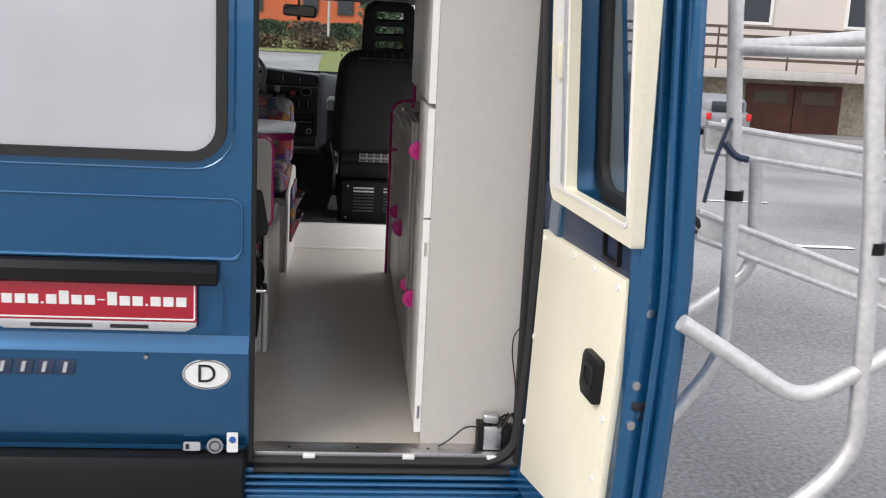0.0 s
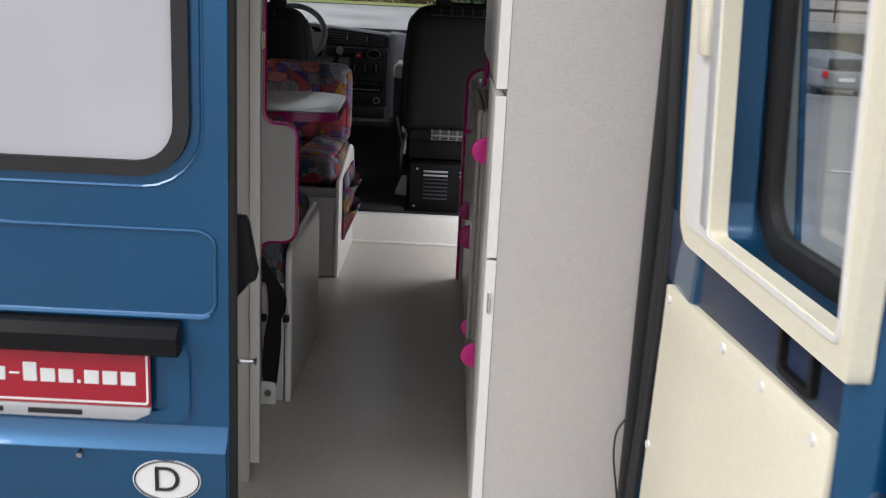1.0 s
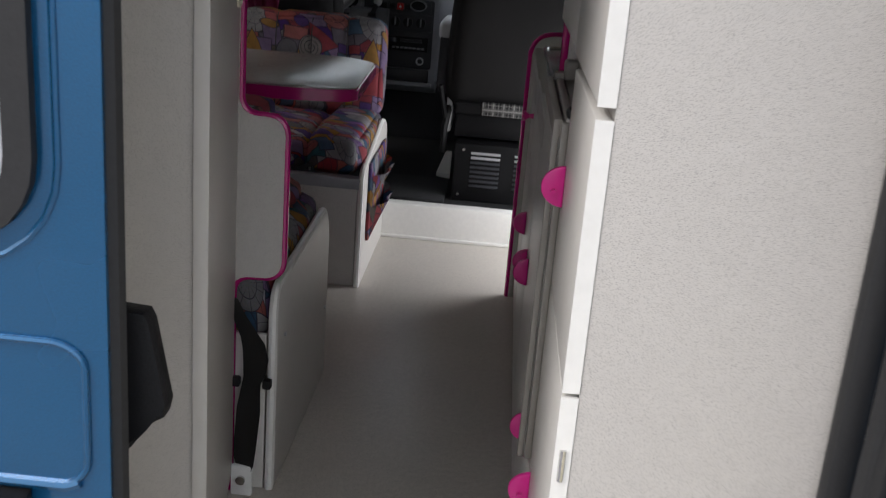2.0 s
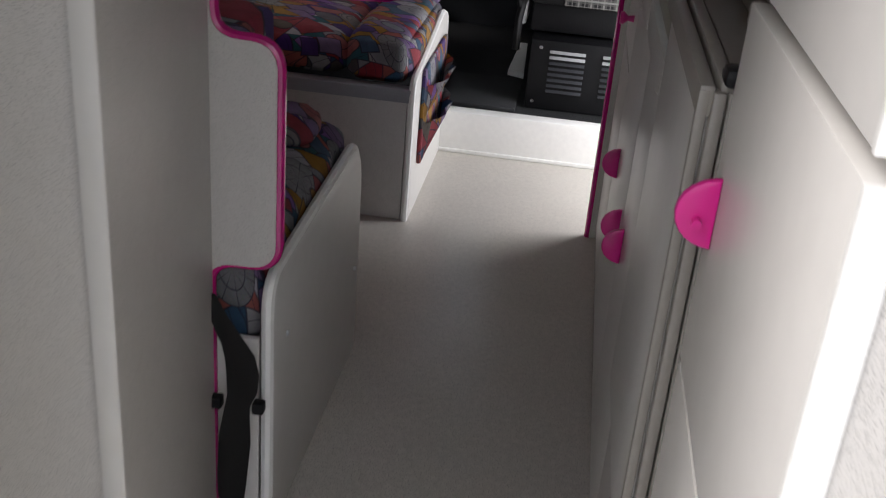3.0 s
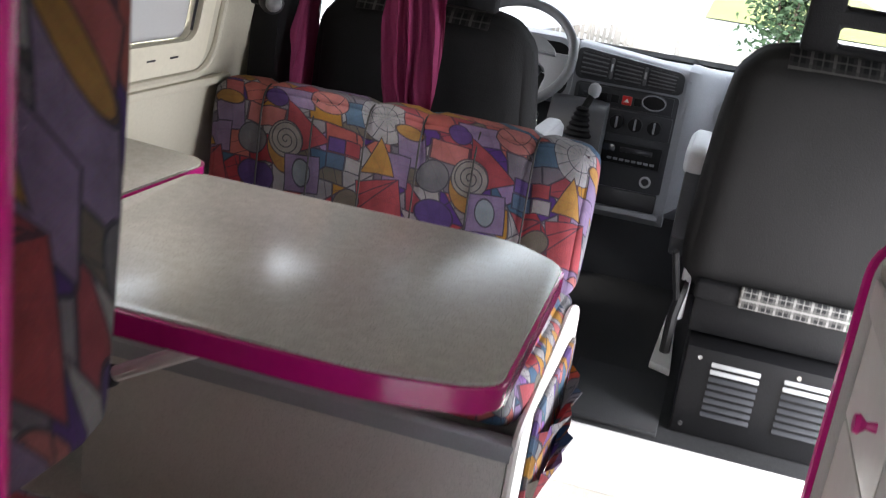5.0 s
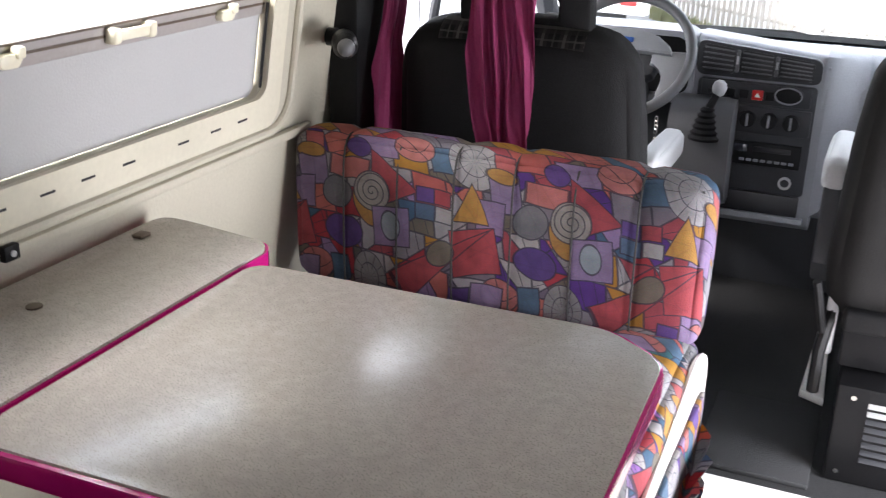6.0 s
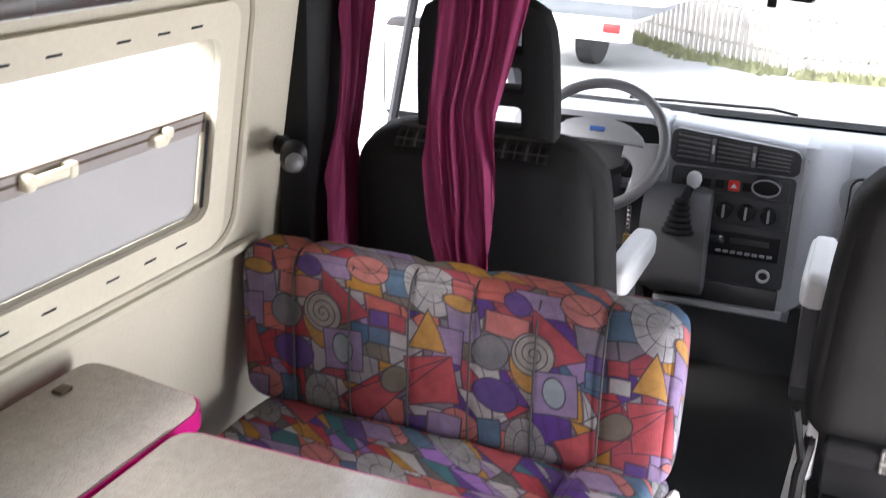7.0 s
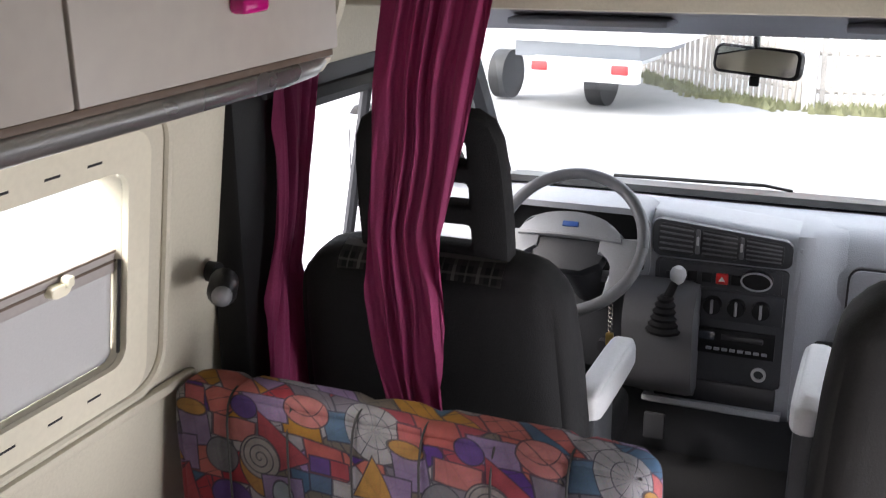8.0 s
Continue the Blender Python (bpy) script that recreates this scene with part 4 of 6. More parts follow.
# ---- dinette ----
rb = thing("rear_bench", (-0.45, 1.2, F), "dinette bench with white side panel and printed cushions", "bench")
prof = arc([(0, 0.93, F), (0, 0.93, 1.052), (0, 1.49, 1.072), (0, 1.535, 1.0), (0, 1.54, F)], 0.05)
bm = B()
prism(bm, [(p.y, p.z) for p in prof], "x", -0.058, -0.038, 0.003)
sp = part("side_panel", bm, M_DOORLAM, rb)
bm = B()
tube(bm, [(-0.048, p.y, p.z) for p in prof], 0.0096, 8)
part("edge_strip", bm, M_LAMEDGE, sp)
bm = B()
box(bm, -0.93, -0.06, 1.44, 1.46, F, 0.918, 0.003)
part("front_panel", bm, M_LAM, rb)
bm = B()
cushion(bm, -0.93, -0.068, 0.948, 1.53, 0.92, 1.105, 0.035, 18, 0.008, 0.008)
part("seat_cushion", bm, M_FABRIC2, rb)
bm = B()
cushion(bm, -0.93, -0.096, 0.976, 1.118, 1.09, 1.412, 0.016, 16, 0.004, 0.004)
bk = part("back_cushion", bm, M_FABRIC3, rb)
bm = B()
box(bm, -0.92, -0.108, 0.968, 0.977, 1.10, 1.388, 0.003)
part("back_lining", bm, M_BLACK, bk)
bm = B()
cushion(bm, -0.93, -0.155, 0.93, 1.09, 1.49, 2.05, 0.035, 14, 0.008, 0.004)
part("head_cushion", bm, M_FABRIC, rb)
for y in (1.0, 1.5):
    bm = B()
    disc(bm, (-0.036, y, 0.93 if y < 1.2 else 0.80), "x", 0.005, 0.004, 10)
    part("screw_cap", bm, M_SILVER, sp)
bolster = thing("roll_cushion", (-0.30, 1.35, 1.11), "small printed bolster cushion lying on the bench", "cushion")
bm = B()
cushion(bm, -0.50, -0.095, 1.33, 1.43, 1.10, 1.165, 0.031, 12, 0.005, 0.005)
part("cover", bm, M_FABRIC2, bolster)

bm = B()
box(bm, -0.93, -0.0605, 0.927, 0.939, F, 0.955, 0.002)
part("rear_panel", bm, M_DOORLAM, rb)
belt = thing("seat_belt", (-0.10, 0.90, F), "black lap belt hanging down the bench end", "seat belt")
bm = B()
strap = [(-0.122, 1.045, 0.010), (-0.110, 1.01, 0.015), (-0.094, 0.98, 0.020), (-0.080, 0.955, 0.025), (-0.074, 0.925, 0.027), (-0.075, 0.895, 0.025), (-0.080, 0.868, 0.019), (-0.082, 0.85, 0.020), (-0.086, 0.80, 0.024), (-0.092, 0.72, 0.024), (-0.094, 0.68, 0.022), (-0.094, 0.664, 0.017)]
for turn in (0.004,):
    left = [bm.verts.new((x - w, 0.893 + turn * math.sin(z * 30), z + w * 0.25)) for x, z, w in strap]
    right = [bm.verts.new((x + w, 0.890 - turn * math.sin(z * 30), z - w * 0.25)) for x, z, w in strap]
    pts = strap
    for i in range(len(pts) - 1):
        bm.faces.new((left[i], right[i], right[i + 1], left[i + 1]))
bmesh.ops.solidify(bm, geom=bm.faces[:], thickness=0.004)
part("webbing", bm, M_STRAP, belt)
bm = B()
box(bm, -0.12, -0.075, 0.886, 0.899, 0.602, 0.672, 0.004)
part("anchor_bracket", bm, M_STICKER, belt)
bm = B()
disc(bm, (-0.098, 0.884, 0.640), "y", 0.010, 0.008, 14)
part("bolt", bm, M_STEEL, belt)
for x in (-0.112, -0.048):
    bm = B()
    box(bm, x - 0.009, x + 0.009, 0.878, 0.897, 0.855, 0.875, 0.004)
    part("loop", bm, M_BLACK, belt)

table = thing("dining_table", (-0.35, 1.85, F), "grey laminate dinette table with a glossy magenta edge", "table")
outline = arc([(-0.685, 1.60, 0), (-0.685, 2.145, 0), (-0.10, 2.155, 0), (-0.005, 2.085, 0), (0.008, 1.60, 0), (-0.03, 1.575, 0), (-0.14, 1.548, 0), (-0.66, 1.54, 0), (-0.685, 1.60, 0)], 0.035)
tp = [(p.x, p.y) for p in outline[:-1]]
bm = B()
prism(bm, tp, "z", 1.326, 1.357, 0.006)
part("edge_band", bm, M_PINK, table)
bm = B()
prism(bm, [(-0.345 + (x + 0.345) * 0.985, 1.845 + (y - 1.845) * 0.975) for x, y in tp], "z", 1.350, 1.3605, 0.0015)
part("tabletop", bm, M_TABLE, table)
bm = B()
tube(bm, arc([(-0.58, 1.75, 1.155), (-0.36, 1.75, 1.28), (-0.2, 1.75, 1.315)], 0.03), 0.012, 10)
part("brace", bm, M_WHITE, table)
bm = B()
bmesh.ops.create_uvsphere(bm, u_segments=12, v_segments=8, radius=0.018, matrix=Matrix.Translation((-0.583, 1.75, 1.153)))
part("rubber_knob", bm, M_BLACK, table)

shelf = thing("wall_shelf", (-0.82, 1.8, 1.3), "narrow grey shelf along the wall beside the table", "shelf")
outline = arc([(-0.955, 0.95, 0), (-0.955, 2.262, 0), (-0.90, 2.262, 0), (-0.715, 2.232, 0), (-0.692, 2.20, 0), (-0.692, 0.95, 0), (-0.955, 0.95, 0)], 0.03)
tp = [(p.x, p.y) for p in outline[:-1]]
bm = B()
prism(bm, tp, "z", 1.326, 1.357, 0.005)
part("edge_band", bm, M_PINK, shelf)
bm = B()
prism(bm, [(-0.826 + (x + 0.826) * 0.97, 1.6 + (y - 1.6) * 0.99) for x, y in tp], "z", 1.350, 1.3612, 0.0015)
part("top", bm, M_TABLE, shelf)
bm = B()
disc(bm, (-0.862, 1.85, 1.362), "z", 0.012, 0.003, 16)
part("plug", bm, M_BROWN, shelf)
bm = B()
box(bm, -0.925, -0.905, 2.14, 2.165, 1.361, 1.367, 0.001)
part("clip", bm, M_BROWN, shelf)
bm = B()
box(bm, -0.95, -0.935, 0.95, 2.24, 1.22, 1.308, 0.003)
part("cleat", bm, M_LAM, shelf)

fb = thing("front_bench", (-0.45, 2.5, F), "dinette bench with white laminate box and printed cushions", "bench")
bm = B()
box(bm, -0.93, -0.062, 2.215, 2.235, F, 0.965, 0.002)
part("box_panel", bm, M_LAM, fb)
bm = B()
box(bm, -0.93, -0.045, 2.205, 2.25, 0.932, 0.968, 0.004)
part("lid_rail", bm, M_GREYP, fb)
bm = B()
prof = arc([(0, 2.212, F), (0, 2.212, 0.985), (0, 2.70, 1.068), (0, 2.795, 1.04), (0, 2.797, F)], 0.035)
prism(bm, [(p.y, p.z) for p in prof], "x", -0.060, -0.040, 0.003)
sp = part("side_panel", bm, M_DOORLAM, fb)
bm = B()
tube(bm, [(-0.050, p.y, p.z) for p in prof], 0.0096, 8)
part("edge_strip", bm, M_LAMEDGE, sp)
bm = B()
cushion(bm, -0.93, -0.235, 2.26, 2.80, 0.968, 1.075, 0.04, 16, 0.012, 0.008)
part("seat_cushion", bm, M_FABRIC2, fb)
bm = B()
cushion(bm, -0.235, -0.066, 2.245, 2.80, 0.968, 1.088, 0.035, 12, 0.012, 0.006, seed=3)
part("end_cushion", bm, M_FABRIC2, fb)
bm = B()
cushion(bm, -0.960, -0.065, 2.72, 2.83, 1.07, 1.415, 0.036, 34, 0.010, 0.002, channels=7)
br = part("backrest", bm, M_FABRIC, fb)
for i in range(1, 7):
    q = 2 * i / 7 - 1
    x = -0.5125 + 0.4475 * q
    pts = [(x, 2.72 - 0.0115 * (1 - q ** 4) * (1 - ((z - 1.2425) / 0.1725) ** 4) + 0.001, z) for z in (1.09, 1.14, 1.19, 1.24, 1.29, 1.33, 1.36)]
    pts += [(x, 2.757 - 0.0375 * math.cos(a), 1.378 + 0.0385 * math.sin(a)) for a in (0.4, 0.8, 1.2, 1.57)]
    bm = B()
    tube(bm, pts, 0.0022, 6)
    part("seam", bm, M_STRAP, br)
pk = thing("side_pocket", (-0.02, 2.5, 0.8), "printed cloth organiser with two open pockets on bench end", "organiser")
bm = B()
cushion(bm, -0.040, -0.028, 2.30, 2.72, 0.735, 1.0, 0.005, 8, 0.002, 0.004)
part("backing", bm, M_FABRIC2, pk)
for z0, z1 in ((0.735, 0.85), (0.855, 0.955)):
    bm = B()
    rows = []
    for i in range(13):
        y = 2.305 + i * 0.41 / 12
        bulge = 0.045 * math.sin(math.pi * i / 12) + 0.008 * math.sin(i * 2.1)
        rows.append([bm.verts.new((-0.029 + bulge * k, y, z0 + (z1 - z0) * k - 0.012 * math.sin(math.pi * i / 6) ** 2 * k)) for k in (0, 0.5, 1.0)])
    for a, b in zip(rows, rows[1:]):
        for k in (0, 1):
            bm.faces.new((a[k], a[k + 1], b[k + 1], b[k]))
    bmesh.ops.solidify(bm, geom=bm.faces[:], thickness=0.004)
    part("pocket", bm, M_FABRIC2, pk)

wc = thing("wall_socket", (-0.95, 1.90, 1.40), "small black clip socket on the wall ledge", "socket")
bm = B()
box(bm, -0.956, -0.942, 1.885, 1.915, 1.40, 1.425, 0.003)
part("shell", bm, M_BLACK, wc)
bm = B()
disc(bm, (-0.941, 1.90, 1.412), "x", 0.005, 0.004, 10)
part("pin", bm, M_SILVER, wc)

# reading lamp on the wall behind the bench
rl = thing("reading_lamp", (-0.93, 2.76, 1.6), "small black and silver swivel lamp on the wall", "lamp")
bm = B()
disc(bm, (-0.925, 2.84, 1.60), "x", 0.02, 0.02, 20)
part("mount", bm, M_BLACK, rl)
bm = B()
tube(bm, [(-0.92, 2.84, 1.60), (-0.87, 2.80, 1.605)], 0.008, 8)
part("arm", bm, M_BLACK, rl)
bm = B()
tube(bm, [(-0.885, 2.815, 1.60), (-0.875, 2.80, 1.60), (-0.845, 2.75, 1.60), (-0.835, 2.735, 1.60)], [0.018, 0.027, 0.027, 0.02], 16)
part("head", bm, M_BLACK, rl)
bm = B()
bmesh.ops.create_uvsphere(bm, u_segments=16, v_segments=10, radius=0.019, matrix=Matrix.Translation((-0.835, 2.735, 1.60)))
part("bulb_cap", bm, M_RIM, rl)

# overhead cupboard along the left wall
oc = thing("overhead_cupboard", (-0.78, 1.9, 2.0), "long beige overhead cupboard with rounded grey rail", "cupboard")
bm = B()
prism(bm, [(-0.88, 2.02), (-0.66, 2.02), (-0.655, 2.40), (-0.84, 2.42)], "y", 0.93, 2.86, 0.002)
part("body", bm, M_LAM, oc)
for y0, y1 in ((0.95, 1.585), (1.592, 2.224), (2.231, 2.845)):
    bm = B()
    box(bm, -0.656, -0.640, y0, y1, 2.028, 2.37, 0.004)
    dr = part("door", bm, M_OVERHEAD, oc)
    bm = B()
    yc = y0 + 0.34
    box(bm, -0.642, -0.612, yc - 0.032, yc + 0.032, 2.108, 2.132, 0.008, 3)
    part("grip", bm, M_PINK, dr)
bm = B()
tube(bm, [(-0.665, 0.93, 2.0), (-0.665, 2.70, 2.0), (-0.67, 2.80, 2.002), (-0.69, 2.88, 2.015)], [0.02, 0.02, 0.019, 0.016], 14)
part("rail", bm, M_RAIL, oc)
bm = B()
box(bm, -0.70, -0.648, 0.93, 2.84, 2.016, 2.0265, 0.001)
part("shadow_gap", bm, M_BROWN, oc)
bm = B()
prism(bm, [(-0.88, 1.985), (-0.68, 1.985), (-0.66, 2.01), (-0.88, 2.01)], "y", 0.93, 2.86, 0.002)
part("underside", bm, M_CREAMWALL, oc)
bm = B()
ep = arc([(-0.88, 0, 2.42), (-0.645, 0, 2.42), (-0.640, 0, 2.10), (-0.672, 0, 2.035), (-0.74, 0, 1.99), (-0.88, 0, 1.985)], 0.06)
prism(bm, [(p.x, p.z) for p in ep], "y", 2.862, 2.885, 0.003)
part("end_panel", bm, M_CREAMWALL, oc)

# ---- kitchen side ----
fr_ = thing("fridge", (0.7, 0.75, 0.95), "built-in grey fridge with a beige-edged door", "fridge")
bm = B()
box(bm, 0.49, 0.93, 0.466, 0.955, 0.95, 1.50, 0.003)
part("case", bm, M_GREYMETAL, fr_)
bm = B()
box(bm, 0.456, 0.488, 0.519, 0.952, 0.965, 1.508, 0.004)
fd = part("door", bm, M_DOORLAM, fr_)
for x0, x1, z in ((0.449, 0.463, 1.520), (0.466, 0.480, 1.524), (0.483, 0.530, 1.519)):
    bm = B()
    box(bm, x0, x1, 0.512, 0.955, z - 0.024, z + 0.004, 0.003)
    part("top_profile", bm, M_PROFILE, fd)
for x0, x1, y0 in ((0.449, 0.459, 0.511), (0.461, 0.472, 0.505), (0.474, 0.488, 0.508)):
    bm = B()
    box(bm, x0, x1, y0, 0.522, 0.965, 1.520, 0.002)
    part("side_profile", bm, M_PROFILE, fd)
bm = B()
box(bm, 0.466, 0.506, 0.496, 0.526, 1.526, 1.543, 0.006)
part("hinge_cap", bm, M_BLACK, fd)
bm = B()
box(bm, 0.53, 0.545, 0.466, 0.955, 1.50, 1.62, 0.002)
cp = part("control_panel", bm, M_PROFILE, fr_)
bm = B()
box(bm, 0.514, 0.534, 0.64, 0.76, 1.524, 1.556, 0.012, 3)
part("switch_box", bm, M_PROFILE, cp)
bm = B()
box(bm, 0.480, 0.506, 0.908, 0.948, 1.524, 1.560, 0.006, 3)
box(bm, 0.462, 0.484, 0.915, 0.945, 1.522, 1.537, 0.005)
part("catch_box", bm, M_PROFILE, cp)
bm = B()
box(bm, 0.521, 0.533, 0.815, 0.835, 1.562, 1.580, 0.003)
part("switch", bm, M_REDLAMP, cp)
for i in range(5):
    bm = B()
    box(bm, 0.5275, 0.5305, 0.775 - i * 0.022, 0.782 - i * 0.022, 1.560, 1.568, 0)
    part("mark", bm, M_STICKER, cp)
dw = thing("drawer_unit", (0.7, 0.75, F), "white laminate drawer cabinet below the fridge", "cabinet")
bm = B()
box(bm, 0.489, 0.93, 0.466, 0.955, F, 0.948, 0.002)
part("body", bm, M_LAM, dw)
bm = B()
box(bm, 0.469, 0.488, 0.466, 0.952, 0.64, 0.945, 0.003)
dd = part("drawer_front", bm, M_DOORLAM, dw)
bm = B()
half_disc(bm, 0.469, 0.66, 0.945, 0.028)
part("grip", bm, M_KNOB, dd, "pink half-round grip")

kp = thing("kitchen_divider", (0.7, 1.07, 1.42), "laminate divider with magenta edge beside the hob", "partition")
bm = B()
box(bm, 0.485, 0.93, 0.960, 0.978, 1.43, 2.0, 0.002)
part("panel", bm, M_LAM, kp)
bm = B()
box(bm, 0.472, 0.486, 0.957, 0.981, 1.525, 2.0, 0.004)
part("edging", bm, M_PINK, kp)

kt = thing("kitchen_unit", (0.7, 1.7, F), "laminate kitchen unit with pale doors and pink grips", "kitchen unit")
bm = B()
box(bm, 0.489, 0.93, 0.985, 2.255, F, 1.405, 0.002)
part("body", bm, M_DOORLAM, kt)
for y0, y1, z0, z1, gy, gz, side in ((0.962, 1.362, 0.64, 1.36, 1.30, 1.02, 1), (1.368, 1.884, 0.64, 1.36, 1.40, 1.005, -1), (1.890, 2.245, 0.64, 1.16, 1.735, 1.013, 1)):
    bm = B()
    box(bm, 0.469, 0.488, y0, y1, z0, z1, 0.003)
    dr = part("door", bm, M_DOORLAM, kt)
    bm = B()
    half_disc(bm, 0.469, gy + side * -0.012, gz, 0.032)
    part("grip", bm, M_KNOB, dr, "pink half-round grip")
bm = B()
box(bm, 0.469, 0.488, 1.890, 2.245, 1.166, 1.36, 0.003)
part("flap", bm, M_DOORLAM, kt)
for y0, y1, dz in ((0.965, 1.355, 0.016), (1.372, 1.60, 0.010), (1.612, 2.24, -0.008)):
    bm = B()
    prism(bm, [(y0, 1.365 + dz), (y0 + 0.05, 1.358 + dz), (y1 - 0.03, 1.358 + dz), (y1, 1.375 + dz), (y1, 1.412 + dz), (y0, 1.412 + dz)], "x", 0.456, 0.4685, 0.003)
    part("grip_rail", bm, M_LAM, kt)
bm = B()
tube(bm, [(0.47, 1.99, 1.259), (0.455, 1.99, 1.259), (0.445, 1.99, 1.259), (0.438, 1.99, 1.259)], [0.008, 0.006, 0.015, 0.013], 14)
part("round_grip", bm, M_KNOB, kt)
end = thing("kitchen_end_panel", (0.7, 2.27, F), "laminate end panel with rounded magenta edge", "panel")
prof = arc([(0.452, 0, F), (0.452, 0, 1.462), (0.94, 0, 1.475)], 0.07, 8)
bm = B()
prism(bm, [(p.x, p.z) for p in prof] + [(0.94, F)], "y", 2.257, 2.277, 0.001)
part("panel", bm, M_LAM, end)
bm = B()
tube(bm, [(p.x, 2.267, p.z) for p in prof], 0.0108, 8)
part("edging", bm, M_PINK, end)
wt = thing("worktop", (0.7, 1.7, 1.41), "grey laminate kitchen worktop", "worktop")
bm = B()
box(bm, 0.462, 0.93, 0.983, 2.254, 1.406, 1.425, 0.004)
part("board", bm, M_GREYMETAL, wt)
sk = thing("sink_and_hob", (0.7, 1.7, 1.42), "stainless steel sink with ribbed drainer and gas hob", "sink")
bm = B()
ring(bm, rrect(0.485, 0.90, 1.00, 2.19, 0.03, 8), rrect(0.535, 0.83, 1.62, 1.96, 0.11, 8), "z", 1.426, 1.433)
part("rim", bm, M_STEEL, sk)
bm = B()
lo, hi = rrect(0.535, 0.83, 1.62, 1.96, 0.11, 8), rrect(0.57, 0.80, 1.66, 1.92, 0.09, 8)
ra = [bm.verts.new((x, y, 1.430)) for x, y in lo]
rb_ = [bm.verts.new((x, y, 1.30)) for x, y in hi]
for i in range(len(ra)):
    j = (i + 1) % len(ra)
    bm.faces.new((ra[i], ra[j], rb_[j], rb_[i]))
bm.faces.new(rb_)
bmesh.ops.solidify(bm, geom=bm.faces[:], thickness=0.002)
part("bowl", bm, M_STEEL, sk)
bm = B()
tube(bm, [(x, y, 1.434) for x, y in rrect(0.487, 0.898, 1.002, 2.188, 0.03, 8)], 0.006, 8)
part("lip", bm, M_STEEL, sk)
for i in range(10):
    bm = B()
    x = 0.545 + i * 0.03
    tube(bm, [(x, 1.985, 1.432), (x, 2.0, 1.434), (x, 2.15, 1.434), (x, 2.17, 1.432)], [0.003, 0.008, 0.008, 0.003], 8, 0.5)
    part("drainer_rib", bm, M_STEEL, sk)
for bx_, y in ((0.60, 1.36), (0.79, 1.48)):
    bm = B()
    ring(bm, oval(bx_, y, 0.10, 0.10, 28), oval(bx_, y, 0.085, 0.085, 28), "z", 1.433, 1.440)
    part("burner_well", bm, M_STEEL, sk)
    bm = B()
    disc(bm, (bx_, y, 1.440), "z", 0.042, 0.018, 20)
    part("burner", bm, M_BLACK, sk)
    for a in range(4):
        bm = B()
        ca, sa = math.cos(a * math.pi / 2 + 0.4), math.sin(a * math.pi / 2 + 0.4)
        tube(bm, [(bx_ + 0.03 * ca, y + 0.03 * sa, 1.455), (bx_ + 0.085 * ca, y + 0.085 * sa, 1.455), (bx_ + 0.09 * ca, y + 0.09 * sa, 1.434)], 0.004, 6)
        part("pan_support", bm, M_BLACK, sk)
bm = B()
tube(bm, arc([(0.86, 1.80, 1.43), (0.86, 1.80, 1.47), (0.74, 1.80, 1.49)], 0.03), 0.010, 10)
part("tap", bm, M_STEEL, sk)

# ---- cab ----
pillar = thing("cab_pillar_trim", (-0.92, 3.0, F), "dark pillar trim with belt beside the cab door", "trim", kind="structure")
bm = B()
prism(bm, [(2.876, 1.0), (3.06, 1.0), (3.05, 1.5), (3.08, 1.96), (2.882, 1.97)], "x", -0.96, -0.885, 0.01)
part("trim", bm, M_BLACK, pillar)
for s in (-1, 1):
    dr = thing("cab_door", (s * 0.93, 3.5, F), "blue cab door with dark lining and side window", "door", kind="structure")
    bm = B()
    prism(bm, [(2.98, 0.6), (4.25, 0.6), (4.25, 1.42), (2.98, 1.47)], "x", s * 0.97 - 0.03, s * 0.97 + 0.03, 0.01)
    part("skin", bm, M_BLUE, dr)
    bm = B()
    prism(bm, [(3.0, 0.75), (4.2, 0.75), (4.2, 1.33), (3.0, 1.38)], "x", s * 0.93 - 0.02, s * 0.93 + 0.02, 0.01)
    part("lining", bm, M_DASHDARK, dr)
    bm = B()
    tube(bm, arc([(s * 0.95, 3.10, 1.45), (s * 0.895, 3.10, 1.885), (s * 0.88, 3.62, 1.885), (s * 0.95, 4.18, 1.45)], 0.06), 0.028, 8)
    part("window_frame", bm, M_BLACK, dr)
    bm = B()
    tube(bm, [(s * 0.95, 3.39, 1.44), (s * 0.89, 3.43, 1.89)], 0.014, 8)
    part("divider", bm, M_DASHDARK, dr)
    bm = B()
    prism(bm, [(2.98, 1.905), (3.72, 1.905), (3.66, 1.955), (2.98, 1.96)], "x", s * 0.885 - 0.012, s * 0.885 + 0.012, 0.004)
    part("upper_trim", bm, M_DASHDARK, dr)
    mr = thing("wing_mirror", (s * 1.05, 3.95, 1.4), "black wing mirror outside the cab door", "mirror")
    bm = B()
    cushion(bm, s * 1.12 - 0.09, s * 1.12 + 0.09, 3.90, 3.98, 1.42, 1.72, 0.03, 8, 0.005, 0)
    part("housing", bm, M_BLACK, mr)
    bm = B()
    box(bm, s * 1.12 - 0.075, s * 1.12 + 0.075, 3.888, 3.898, 1.445, 1.70, 0.01)
    part("glass", bm, M_MIRROR, mr)
    bm = B()
    tube(bm, [(s * 0.95, 3.95, 1.46), (s * 1.08, 3.94, 1.48)], 0.02, 8)
    part("arm", bm, M_BLACK, mr)

